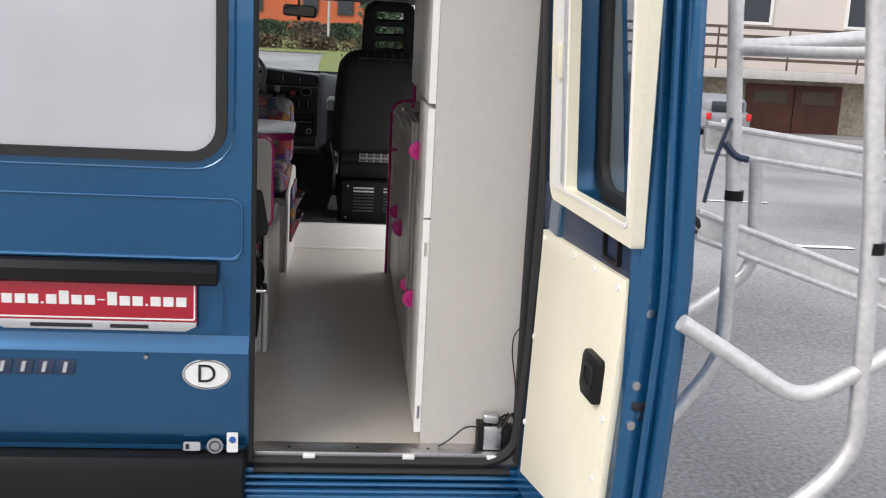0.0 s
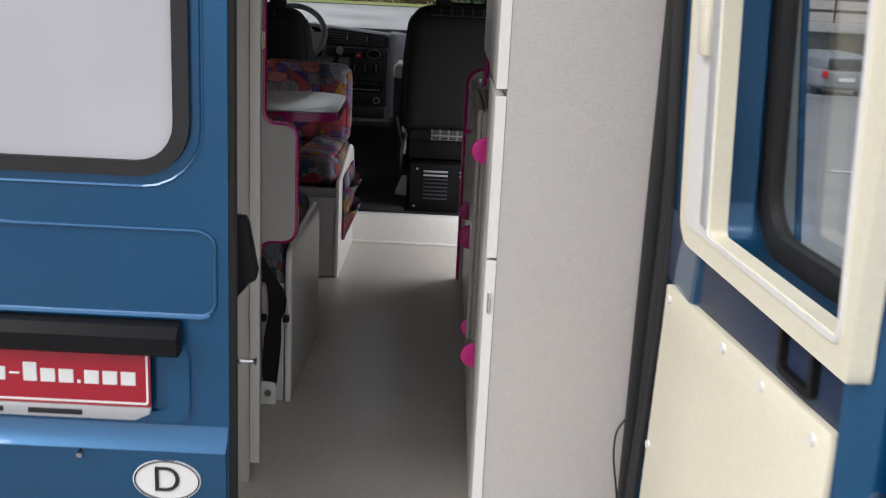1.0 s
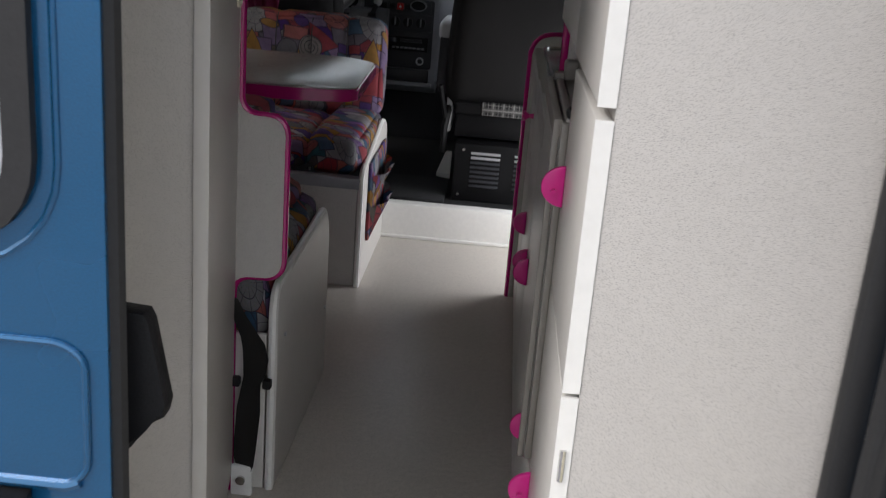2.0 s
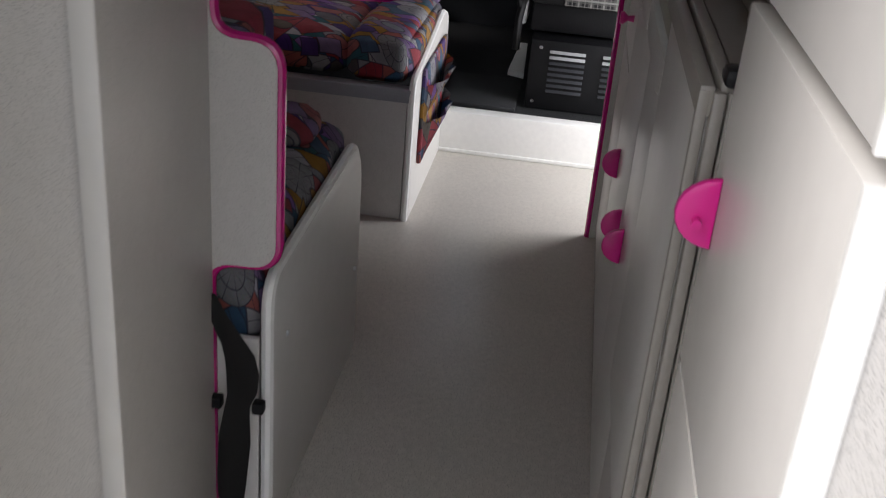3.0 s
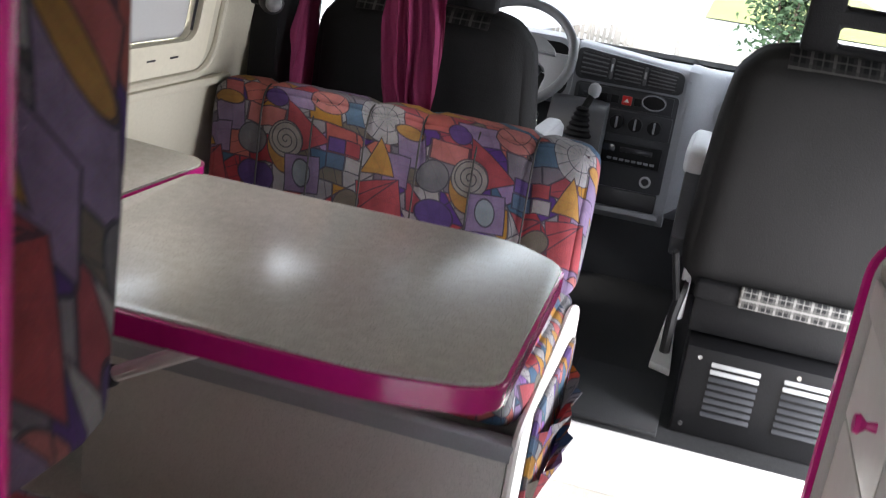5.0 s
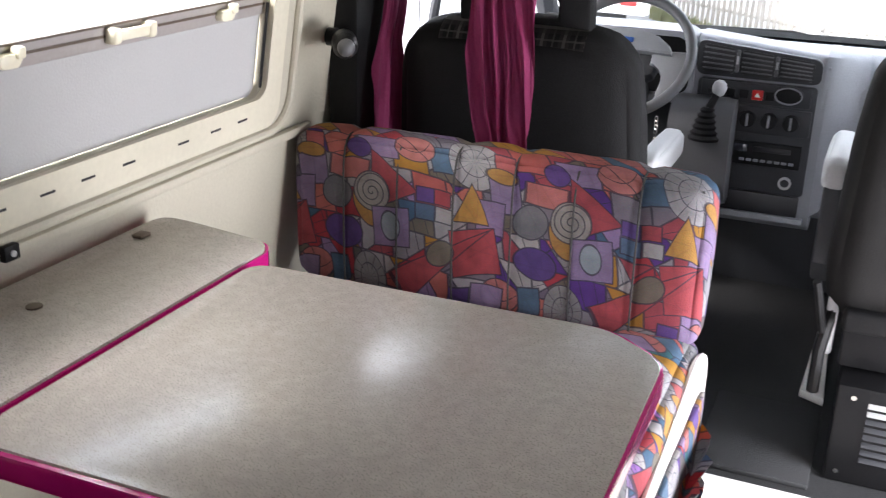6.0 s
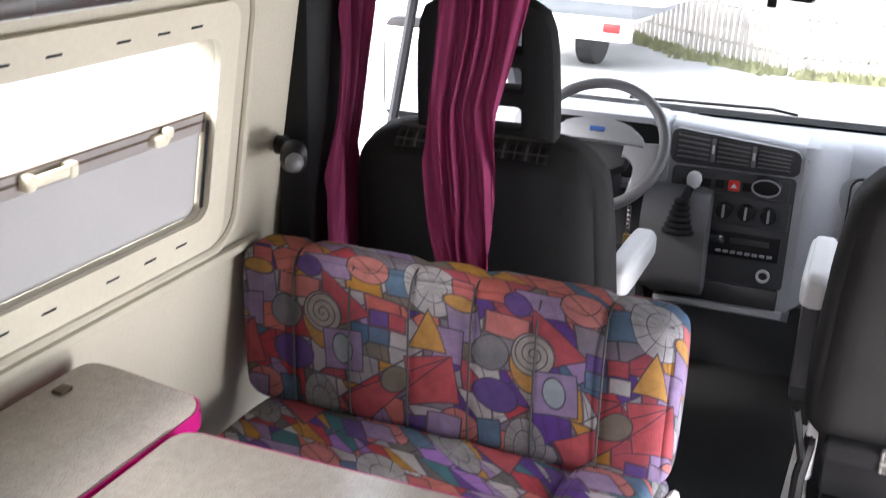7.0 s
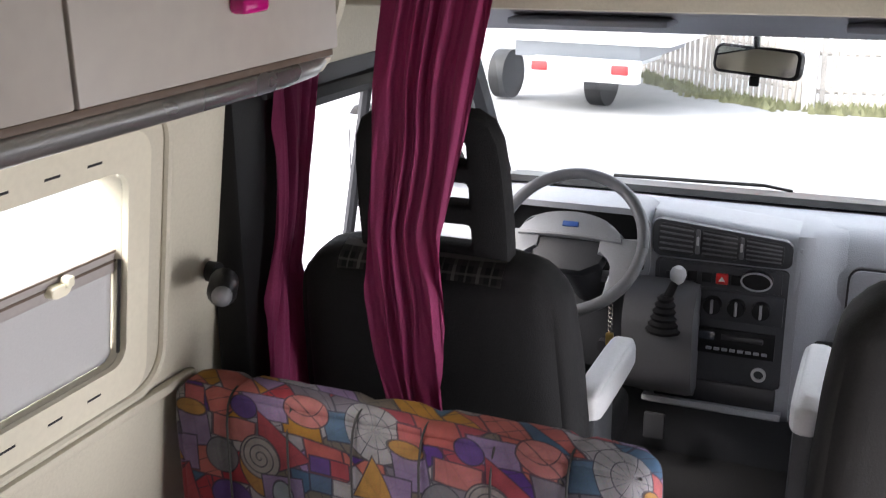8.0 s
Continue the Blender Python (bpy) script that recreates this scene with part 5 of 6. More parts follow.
bm = B()
box(bm, -0.90, 0.90, 2.96, 3.55, 2.085, 2.11, 0.01)
box(bm, -0.90, 0.90, 2.955, 2.985, 2.085, 2.47, 0.01)
box(bm, -0.93, -0.84, 2.89, 3.95, 1.95, 2.14, 0.01)
box(bm, 0.84, 0.93, 2.95, 3.95, 1.95, 2.14, 0.01)
box(bm, -0.90, 0.90, 2.985, 3.95, 2.112, 2.14, 0.0)
setting("overcab_shelf", bm, M_CREAMWALL, "cream shelf edge above the cab", "shelf")
bm = B()
prism(bm, [(3.5, 2.10), (3.62, 2.03), (3.80, 1.985), (3.86, 1.955), (3.90, 1.965), (3.80, 2.05), (3.5, 2.16)], "x", -0.88, 0.88, 0.004)
setting("cab_header", bm, M_DASH, "grey windscreen header trim", "trim")
for x in (-0.45, 0.30):
    bm = B()
    cushion(bm, x - 0.19, x + 0.19, 3.66, 3.79, 1.985, 2.005, 0.008, 8, 0.002, 0)
    tagged(part("sun_visor", bm, M_DASH), "dark grey sun visor folded up against the header", "visor")
bm = B()
prism(bm, [(3.90, 1.96), (3.906, 1.96), (4.42, 1.42), (4.414, 1.42)], "x", -0.86, 0.86)
ws = setting("windscreen", bm, M_GLASS, "clear raked windscreen", "windscreen")
ws.visible_shadow = False
bm = B()
for s in (-1, 1):
    tube(bm, [(s * 0.86, 3.88, 1.97), (s * 0.93, 4.44, 1.40)], 0.04, 8)
setting("windscreen_pillar", bm, M_DASHDARK, "dark windscreen pillars", "pillar")
bm = B()
tube(bm, [(-0.55, 4.40, 1.462), (-0.1, 4.37, 1.475), (-0.02, 4.38, 1.462)], 0.006, 6)
tagged(part("wiper", bm, M_BLACK), "thin black wiper blade lying on the windscreen", "wiper")
bm = B()
prism(bm, [(4.40, 1.42), (5.1, 1.25), (5.2, 0.6), (4.3, 0.5)], "x", -0.95, 0.95, 0.03)
setting("bonnet", bm, M_BLUE, "short blue van bonnet ahead of the windscreen", "bonnet")

rv = thing("rear_view_mirror", (-0.1, 3.95, 1.9), "black rear-view mirror on the windscreen", "mirror")
MV = Matrix.Translation((-0.095, 3.95, 1.885)) @ pose(0, 0, 0, -8, 3, -14)
bm = B()
prism(bm, rrect(-0.108, 0.108, -0.036, 0.036, 0.018), "y", -0.012, 0.016, 0.003)
bmesh.ops.transform(bm, matrix=MV, verts=bm.verts)
part("housing", bm, M_BLACK, rv)
bm = B()
prism(bm, rrect(-0.100, 0.100, -0.029, 0.029, 0.014), "y", -0.0135, -0.0122)
bmesh.ops.transform(bm, matrix=MV, verts=bm.verts)
part("glass", bm, M_MIRROR, rv)
bm = B()
tube(bm, [(-0.10, 3.955, 1.91), (-0.10, 3.93, 1.955)], 0.008, 8)
part("stem", bm, M_BLACK, rv)
bm = B()
box(bm, -0.112, -0.088, 3.94, 3.955, 1.825, 1.85, 0.004)
part("dip_lever", bm, M_BLACK, rv)


def cab_seat(name, cx, label, cloth, lean, top, head, arm):
    st = thing(name, (cx, 3.2, 0.72), label, "seat", "cab seats")
    tilt = Matrix.Translation((cx, 3.10, 1.12)) @ pose(0, 0, 0, lean, 0, 0) @ Matrix.Translation((-cx, -3.10, -1.12))
    bm = B()
    cushion(bm, cx - 0.275, cx + 0.275, 3.02, 3.16, 1.08, top, 0.055, 18, 0.010, 0.003)
    for v in bm.verts:
        k = max(0.0, min(1.0, (v.co.z - 1.08) / (top - 1.08)))
        side = abs(v.co.x - cx) / 0.275
        v.co.x = cx + (v.co.x - cx) * (1.05 - 0.10 * k * k)
        v.co.z -= 0.035 * k ** 4 * min(1.0, side) ** 4
    bmesh.ops.transform(bm, matrix=tilt, verts=bm.verts)
    back = part("backrest", bm, cloth, st)
    # check cloth rolled over the top of the back
    bm = B()
    rows = []
    for i in range(7):
        a = radians(28 + 62 * i / 6)
        rows.append([bm.verts.new((cx + x, 3.075 - 0.0695 * math.cos(a), top - 0.055 + 0.0675 * math.sin(a) - 0.035 * (abs(x) / 0.275) ** 4)) for x in (-0.165, -0.10, 0.0, 0.10, 0.165)])
    for p, q in zip(rows, rows[1:]):
        for i in range(4):
            bm.faces.new((p[i], p[i + 1], q[i + 1], q[i]))
    bmesh.ops.solidify(bm, geom=bm.faces[:], thickness=0.004)
    bmesh.ops.transform(bm, matrix=tilt, verts=bm.verts)
    part("check_band", bm, M_CHECKDULL, back, "grey plaid cloth band")
    # ladder-shaped head restraint with three slots
    hc = cx + head
    bm = B()
    levels = [(top - 0.03, 0.148), (top + 0.022, 0.149), (top + 0.066, 0.149), (top + 0.104, 0.148), (top + 0.147, 0.146), (top + 0.182, 0.144), (top + 0.226, 0.138), (top + 0.258, 0.124), (top + 0.277, 0.092)]
    grid_ = [[bm.verts.new((hc + x, 3.056, z)) for x in (-w, -0.076, 0.076, w)] for z, w in levels]
    for i in range(8):
        for j in range(3):
            if j == 1 and i in (1, 3, 5):
                continue
            bm.faces.new((grid_[i][j], grid_[i][j + 1], grid_[i + 1][j + 1], grid_[i + 1][j]))
    sides = bmesh.ops.extrude_face_region(bm, geom=bm.faces[:])["geom"]
    bmesh.ops.translate(bm, verts=[g for g in sides if isinstance(g, bmesh.types.BMVert)], vec=(0, 0.05, 0))
    bmesh.ops.recalc_face_normals(bm, faces=bm.faces[:])
    hard = [e for e in bm.edges if len(e.link_faces) == 2 and e.calc_face_angle() > 1.0]
    bmesh.ops.bevel(bm, geom=hard, offset=0.009, segments=2, affect="EDGES", profile=0.5)
    bmesh.ops.transform(bm, matrix=tilt, verts=bm.verts)
    part("head_restraint", bm, M_DARKSEAT, st)
    bm = B()
    cushion(bm, cx - 0.26, cx + 0.26, 3.12, 3.62, 1.02, 1.16, 0.05, 12, 0.01, 0.003)
    part("seat_cushion", bm, M_DARKSEAT, st)
    bm = B()
    box(bm, cx - 0.235, cx + 0.24, 2.965, 3.55, 0.722, 0.955, 0.008)
    base = part("base_box", bm, M_BLACK, st)
    # top two louvres in silver: light showing through, put into the colour
    for x0 in (cx - 0.17, cx + 0.0):
        for i in range(8):
            bm = B()
            prism(bm, [(2.9665, 0.786 + i * 0.0185), (2.955, 0.786 + i * 0.0185), (2.9665, 0.795 + i * 0.0185)], "x", x0, x0 + 0.115, 0.001)
            part("louvre", bm, M_SILVER if i > 5 else M_DASHDARK, base)
    for x0, z0 in ((-0.20, 0.93), (0.03, 0.935), (0.20, 0.80), (-0.21, 0.75)):
        bm = B()
        disc(bm, (cx + x0, 2.9645, z0), "y", 0.006, 0.004, 10)
        part("rivet", bm, M_STEEL, base)
    bm = B()
    box(bm, cx - 0.245, cx + 0.245, 3.03, 3.5, 0.965, 1.06, 0.01)
    part("slide_frame", bm, M_BLACK, st)
    bm = B()
    box(bm, cx - 0.25, cx + 0.25, 2.988, 3.03, 1.062, 1.11, 0.012, 3)
    hem = part("lower_roll", bm, M_DARKSEAT, st)
    bm = B()
    box(bm, cx - 0.145, cx + 0.225, 2.983, 3.0, 1.064, 1.116, 0.006, 3)
    part("check_hem", bm, M_CHECK, hem, "black and white plaid hem")
    # folding armrest on the aisle side
    s = 1 if cx < 0 else -1
    bm = B()
    ax, az = cx + s * arm[0], arm[1]
    cushion(bm, ax - 0.028, ax + 0.028, 3.10, 3.42, 1.325 + az, 1.395 + az, 0.020, 10, 0.004, 0)
    rest = part("armrest", bm, M_ARM, st)
    bm = B()
    prism(bm, [(3.06, 1.18 + az), (3.12, 1.12 + az), (3.24, 1.22 + az), (3.24, 1.33 + az), (3.10, 1.34 + az)], "x", ax - 0.022, ax + 0.022, 0.008)
    part("bracket", bm, M_DASHDARK, rest)
    bm = B()
    tube(bm, [(cx + s * 0.27, 3.06, 1.10), (cx + s * 0.285, 3.02, 1.0), (cx + s * 0.285, 3.02, 0.90)], 0.013, 8)
    tube(bm, [(cx + s * 0.285, 3.03, 1.04), (cx + s * 0.31, 2.98, 1.17)], 0.009, 8)
    part("recline_lever", bm, M_BLACK, st)
    bm = B()
    prism(bm, [(3.05, 0.98), (3.04, 1.10), (3.07, 1.24), (3.13, 1.27), (3.20, 1.20), (3.34, 1.12), (3.36, 0.98)], "x", cx + s * 0.272 - 0.012, cx + s * 0.272 + 0.012, 0.008)
    part("side_cover", bm, M_ARM, st)
    return st


cab_seat("cab_seat", 0.445, "dark grey passenger seat on a black louvred box", M_GREYSEAT, 11, 1.69, 0.0, (0.31, 0.0))
cab_seat("cab_seat", -0.555, "black driver seat with a slotted head restraint", M_DARKSEAT, 8, 1.645, 0.018, (0.285, -0.045))

bm = B()
box(bm, -0.06, 0.185, 2.90, 3.26, 0.722, 0.736, 0.004)
tagged(part("floor_mat", bm, M_MAT), "dark rubber mat lying between the cab seats", "mat")
bm = B()
prism(bm, [(0.125, 3.33), (0.185, 3.30), (0.168, 3.75), (0.138, 3.75)], "z", 0.723, 0.745, 0.004)
tagged(part("seat_rail_cover", bm, M_WHITE), "white rail cover beside the passenger seat", "cover")


def curtain(name, axis, line, tops, label, folds=7, depth=0.014, slant=1.5):
    """A gathered cloth hanging from a rail. tops: rows of height, first edge and second edge along the axis; it hangs at line."""
    c = thing(name, (tops[0][1], line, tops[-1][0]) if axis == "x" else (line, tops[0][1], tops[-1][0]), label, "curtain")
    bm = B()
    nu, nv = folds * 14, 48
    zs = [r[0] for r in tops][::-1]
    cols = []
    for i in range(nu + 1):
        u = i / nu
        col = []
        for j in range(nv + 1):
            v = j / nv
            z = tops[0][0] + (tops[-1][0] - tops[0][0]) * v
            e0, e1 = (float(np.interp(z, zs, [r[k] for r in tops][::-1])) for k in (1, 2))
            ph = math.pi * (folds * u + slant * v * (0.3 + u) + 2.0 * noise.noise((u * 2.2, v * 1.5, folds)) + 0.4 * noise.noise((u * 6.0, v * 2.2, 4.0)))
            amp = depth * (0.7 + 0.9 * noise.noise((u * 4, v * 2.0, 3.0 + folds)))
            k = amp * (math.sin(ph) + 0.42 * math.sin(2.0 * ph + 1.0 + 2 * v) + 0.16 * math.sin(4.3 * ph - 3 * v))
            a = e0 + (e1 - e0) * u + 0.010 * noise.noise((u * 4, v * 5, 1)) * math.sin(math.pi * u)
            col.append(bm.verts.new((a, line + k, z) if axis == "x" else (line + k, a, z)))
        cols.append(col)
    for a, b in zip(cols, cols[1:]):
        for j in range(nv):
            bm.faces.new((a[j], a[j + 1], b[j + 1], b[j]))
    bmesh.ops.solidify(bm, geom=bm.faces[:], thickness=0.002)
    part("cloth", bm, M_CURTAIN, c, smooth=80)
    return c


curtain("cab_curtain", "x", 2.885, ((2.12, -0.580, -0.378), (1.96, -0.603, -0.415), (1.87, -0.607, -0.436), (1.71, -0.621, -0.478), (1.60, -0.627, -0.476), (1.45, -0.616, -0.478), (1.34, -0.588, -0.483), (1.26, -0.58, -0.485)), "wine red curtain hanging gathered behind the driver seat", 11, 0.011, -3.2)
curtain("door_curtain", "y", -0.855, ((1.97, 2.985, 3.145), (1.82, 2.98, 3.105), (1.64, 2.95, 3.05), (1.575, 2.93, 3.028), (1.47, 2.90, 3.06), (1.24, 2.87, 3.12), (1.15, 2.87, 3.13)), "wine red curtain bunched beside the cab door", 6, 0.012, 1.0)
curtain("passenger_curtain", "y", 0.82, ((1.98, 2.95, 3.14), (1.6, 2.93, 3.05), (1.15, 2.93, 3.12)), "wine red curtain bunched beside the passenger door", 6, 0.012, 1.0)

# dashboard
def droop(bm):
    """The top of the centre console falls towards the passenger side."""
    for v in bm.verts:
        k = max(0.0, min(1.0, (v.co.z - 1.42) / 0.08))
        v.co.z += k * (0.012 - 0.09 * (v.co.x + 0.29))
    return bm


da = thing("dashboard", (0.0, 3.95, 1.0), "grey plastic dashboard with vents, controls and radio", "dashboard")
bm = B()
top = arc([(0, 4.42, 0.95), (0, 4.42, 1.425), (0, 4.05, 1.495), (0, 3.90, 1.495), (0, 3.835, 1.42), (0, 3.80, 1.25), (0, 3.88, 1.05), (0, 4.42, 0.95)], 0.07, 8)
prism(bm, [(p.y, p.z) for p in top[:-1]], "x", -0.93, 0.93, 0.01)
part("body", bm, M_DASH, da)
bm = B()
prism(bm, [(4.42, 1.450), (4.13, 1.506), (4.11, 1.492), (4.42, 1.41)], "x", -0.85, 0.85, 0.003)
part("demister_strip", bm, M_BLACK, da)
bm = B()
face = arc([(0, 3.98, 1.0), (0, 3.98, 1.512), (0, 3.79, 1.518), (0, 3.775, 1.30), (0, 3.785, 1.03), (0, 3.85, 0.985), (0, 3.98, 1.0)], 0.04, 8)
prism(bm, [(p.y, p.z) for p in face[:-1]], "x", -0.300, 0.060, 0.012)
droop(bm)
stack = part("console_face", bm, M_DASH, da)
bm = B()
near = [(4.0, 1.502), (3.83, 1.508), (3.80, 1.498), (3.784, 1.46), (3.776, 1.30), (3.787, 1.05), (3.95, 1.0)]
far = [(4.0, 1.489), (3.92, 1.491), (3.885, 1.478), (3.845, 1.43), (3.808, 1.30), (3.84, 1.12), (3.95, 1.0)]
rows = []
for i in range(9):
    t = i / 8
    k = t * t * (3 - 2 * t)
    rows.append([bm.verts.new((0.048 + 0.11 * t, p[0] + (q[0] - p[0]) * k, p[1] + (q[1] - p[1]) * k)) for p, q in zip(near, far)])
for p, q in zip(rows, rows[1:]):
    for i in range(6):
        bm.faces.new((p[i], q[i], q[i + 1], p[i + 1]))
    bm.faces.new((p[6], q[6], q[0], p[0]))
bm.faces.new(rows[0])
bm.faces.new(rows[-1][::-1])
bmesh.ops.recalc_face_normals(bm, faces=bm.faces[:])
part("console_flank", bm, M_DASH, da)
bm = B()
prism(bm, rrect(-0.292, 0.040, 1.424, 1.508, 0.02), "y", 3.7705, 3.79, 0.003)
droop(bm)
part("vent_surround", bm, M_DASHDARK, stack)
bm = B()
prism(bm, rrect(-0.282, 0.036, 1.108, 1.416, 0.012), "y", 3.7735, 3.79, 0.003)
part("centre_panel", bm, M_DASHDARK, stack)
for i in range(3):
    x0 = -0.278 + i * 0.104
    bm = B()
    prism(bm, rrect(x0, x0 + 0.09, 1.432, 1.500, 0.012), "y", 3.768, 3.79, 0.002)
    droop(bm)
    vent = part("vent", bm, M_INK, stack)
    for k in range(5):
        bm = B()
        box(bm, x0 + 0.004, x0 + 0.086, 3.764, 3.772, 1.440 + k * 0.0125, 1.444 + k * 0.0125, 0.001)
        droop(bm)
        part("slat", bm, M_RIM, vent)
    if i < 2:
        bm = B()
        box(bm, x0 + 0.092, x0 + 0.102, 3.764, 3.78, 1.438, 1.498, 0.002)
        part("vent_divider", droop(bm), M_RIM, vent)
        bm = B()
        box(bm, x0 + 0.094, x0 + 0.100, 3.760, 3.78, 1.460, 1.482, 0.002)
        droop(bm)
        part("thumbwheel", bm, M_ARM, vent)
bm = B()
box(bm, -0.272, 0.022, 3.770, 3.79, 1.356, 1.412, 0.003)
sw = part("switch_panel", bm, M_DASHDARK, stack)
bm = B()
box(bm, -0.133, -0.103, 3.764, 3.772, 1.368, 1.396, 0.003)
part("hazard_switch", bm, M_REDLAMP, sw, "red hazard light switch")
bm = B()
prism(bm, [(-0.118 - 0.008, 1.377), (-0.118 + 0.008, 1.377), (-0.118, 1.389)], "y", 3.7625, 3.765)
part("triangle", bm, M_STICKER, sw)
for x in (-0.19, -0.155, -0.085):
    bm = B()
    box(bm, x - 0.012, x + 0.012, 3.765, 3.772, 1.370, 1.394, 0.002)
    part("switch", bm, M_BLACK, sw)
bm = B()
box(bm, -0.255, -0.215, 3.765, 3.772, 1.376, 1.388, 0.002)
part("switch_slot", bm, M_INK, sw)
bm = B()
prism(bm, oval(-0.035, 1.392, 0.037, 0.024, 24), "y", 3.745, 3.772, 0.003)
part("oval_dial", bm, M_BLACK, sw)
bm = B()
ring(bm, oval(-0.035, 1.392, 0.037, 0.024, 24), oval(-0.035, 1.392, 0.033, 0.020, 24), "y", 3.742, 3.746)
part("dial_rim", bm, M_GREYP, sw)
bm = B()
box(bm, -0.20, 0.03, 3.768, 3.785, 1.275, 1.350, 0.003)
ht = part("heater_panel", bm, M_DASHDARK, stack)
for x in (-0.135, -0.078, -0.02):
    bm = B()
    disc(bm, (x, 3.757, 1.316), "y", 0.021, 0.022, 24)
    kn = part("heater_knob", bm, M_BLACK, ht)
    bm = B()
    box(bm, x - 0.003, x + 0.003, 3.738, 3.75, 1.300, 1.334, 0.001)
    part("pointer", bm, M_GREYP, kn)
bm = B()
box(bm, -0.185, 0.018, 3.765, 3.785, 1.185, 1.252, 0.003)
rd = part("radio", bm, M_BLACK, stack)
bm = B()
box(bm, -0.11, -0.01, 3.7615, 3.767, 1.226, 1.240, 0.002)
part("cassette_slot", bm, M_INK, rd)
bm = B()
box(bm, -0.175, -0.125, 3.7615, 3.767, 1.222, 1.244, 0.002)
part("display", bm, M_DARKGLASS, rd)
for i in range(8):
    bm = B()
    box(bm, -0.145 + i * 0.019, -0.131 + i * 0.019, 3.7605, 3.767, 1.197, 1.204, 0.001)
    part("button", bm, M_GREYP, rd)
bm = B()
box(bm, -0.06, 0.035, 3.775, 3.785, 1.11, 1.175, 0.003)
lt = part("lighter_panel", bm, M_DASHDARK, stack)
bm = B()
ring(bm, oval(-0.015, 1.143, 0.018, 0.018, 24), oval(-0.015, 1.143, 0.012, 0.012, 24), "y", 3.766, 3.777)
part("lighter_ring", bm, M_ARM, lt)
bm = B()
box(bm, -0.272, 0.028, 3.776, 3.80, 1.045, 1.105, 0.004)
part("tray_opening", bm, M_INK, stack)
bm = B()
prism(bm, [(3.78, 1.02), (3.765, 1.03), (3.765, 1.045), (3.80, 1.045)], "x", -0.30, 0.045, 0.003)
part("tray_lip", bm, M_DASH, stack)
bm = B()
SLOPE = Matrix(((1, 0, 0, 0), (0, 1, 0.206, -0.206 * 1.25), (0, 0, 1, 0), (0, 0, 0, 1)))
prism(bm, rrect(0.164, 0.726, 1.254, 1.426, 0.03), "y", 3.797, 3.84, 0, SLOPE)
part("glove_box_gap", bm, M_INK, da)
bm = B()
prism(bm, rrect(0.169, 0.72, 1.259, 1.421, 0.026), "y", 3.790, 3.84, 0.004, SLOPE)
part("glove_box", bm, M_DASH, da)
bm = B()
tube(bm, [(0.07, 3.806, 1.235), (0.22, 3.806, 1.235), (0.85, 3.806, 1.235)], 0.006, 6)
part("seam", bm, M_DASHDARK, da)
bm = B()
prism(bm, [(3.818, 1.345), (3.792, 1.25), (3.862, 1.06), (3.90, 1.05), (3.83, 1.25), (3.85, 1.345)], "x", -0.82, -0.305, 0.006)
knee = part("knee_panel", bm, M_DASHDARK, da)
bm = B()
prism(bm, rrect(-0.43, -0.40, 1.13, 1.16, 0.006), "y", 3.80, 3.86)
part("socket", bm, M_INK, knee)
# gear lever console
gc = thing("gear_console", (-0.25, 3.72, 1.1), "grey gear lever housing with ribbed gaiter", "gear lever")
bm = B()
hs = arc([(0, 3.80, 1.04), (0, 3.80, 1.372), (0, 3.70, 1.365), (0, 3.655, 1.30), (0, 3.69, 1.10), (0, 3.80, 1.04)], 0.05, 6)
prism(bm, [(p.y, p.z) for p in hs[:-1]], "x", -0.336, -0.165, 0.025)
part("housing", bm, M_RIM, gc)
bm = B()
pts = [(-0.235, 3.68, 1.265 + i * 0.0075) for i in range(13)]
tube(bm, pts, [0.048 - 0.0028 * i + (0.004 if i % 2 else -0.002) for i in range(13)], 14)
part("gaiter", bm, M_BLACK, gc)
bm = B()
tube(bm, [(-0.235, 3.68, 1.34), (-0.215, 3.69, 1.392)], [0.012, 0.010], 12)
stick = part("stick", bm, M_BLACK, gc)
bm = B()
tube(bm, [(-0.215, 3.69, 1.385), (-0.213, 3.692, 1.392), (-0.211, 3.695, 1.408), (-0.210, 3.697, 1.420), (-0.209, 3.699, 1.427)], [0.010, 0.017, 0.020, 0.016, 0.006], 14)
part("knob", bm, M_ARM, stick)

# steering wheel and cluster
sw_ = thing("steering_wheel", (-0.44, 3.62, 1.5), "grey four-spoke steering wheel with blue badge", "steering wheel")
WH = Matrix.Translation((-0.462, 3.62, 1.485)) @ pose(0, 0, 0, -38, 0, 0)
bm = B()
rim = [(0.178 * math.cos(2 * math.pi * i / 48), 0, 0.178 * math.sin(2 * math.pi * i / 48)) for i in range(49)]
tube(bm, rim, 0.0145, 12)
bmesh.ops.transform(bm, matrix=WH, verts=bm.verts)
part("rim", bm, M_RIM, sw_)
bm = B()
hubp = [(0.130 * math.cos(radians(a)), 0.068 * math.sin(radians(a)) + 0.002) for a in range(0, 181, 12)]
hubp += [(-0.130 + 0.260 * i / 10, 0.002 + 0.006 * (1 - (2 * i / 10 - 1) ** 2)) for i in range(1, 10)]
prism(bm, hubp, "y", -0.016, 0.045, 0.010)
bmesh.ops.transform(bm, matrix=WH, verts=bm.verts)
part("hub", bm, M_GREYP, sw_)
bm = B()
prism(bm, [(-0.105, 0.012), (0.105, 0.012), (0.085, -0.05), (0.04, -0.075), (-0.04, -0.075), (-0.085, -0.05)], "y", 0.0, 0.05, 0.014)
bmesh.ops.transform(bm, matrix=WH, verts=bm.verts)
part("lower_cover", bm, M_DASHDARK, sw_)
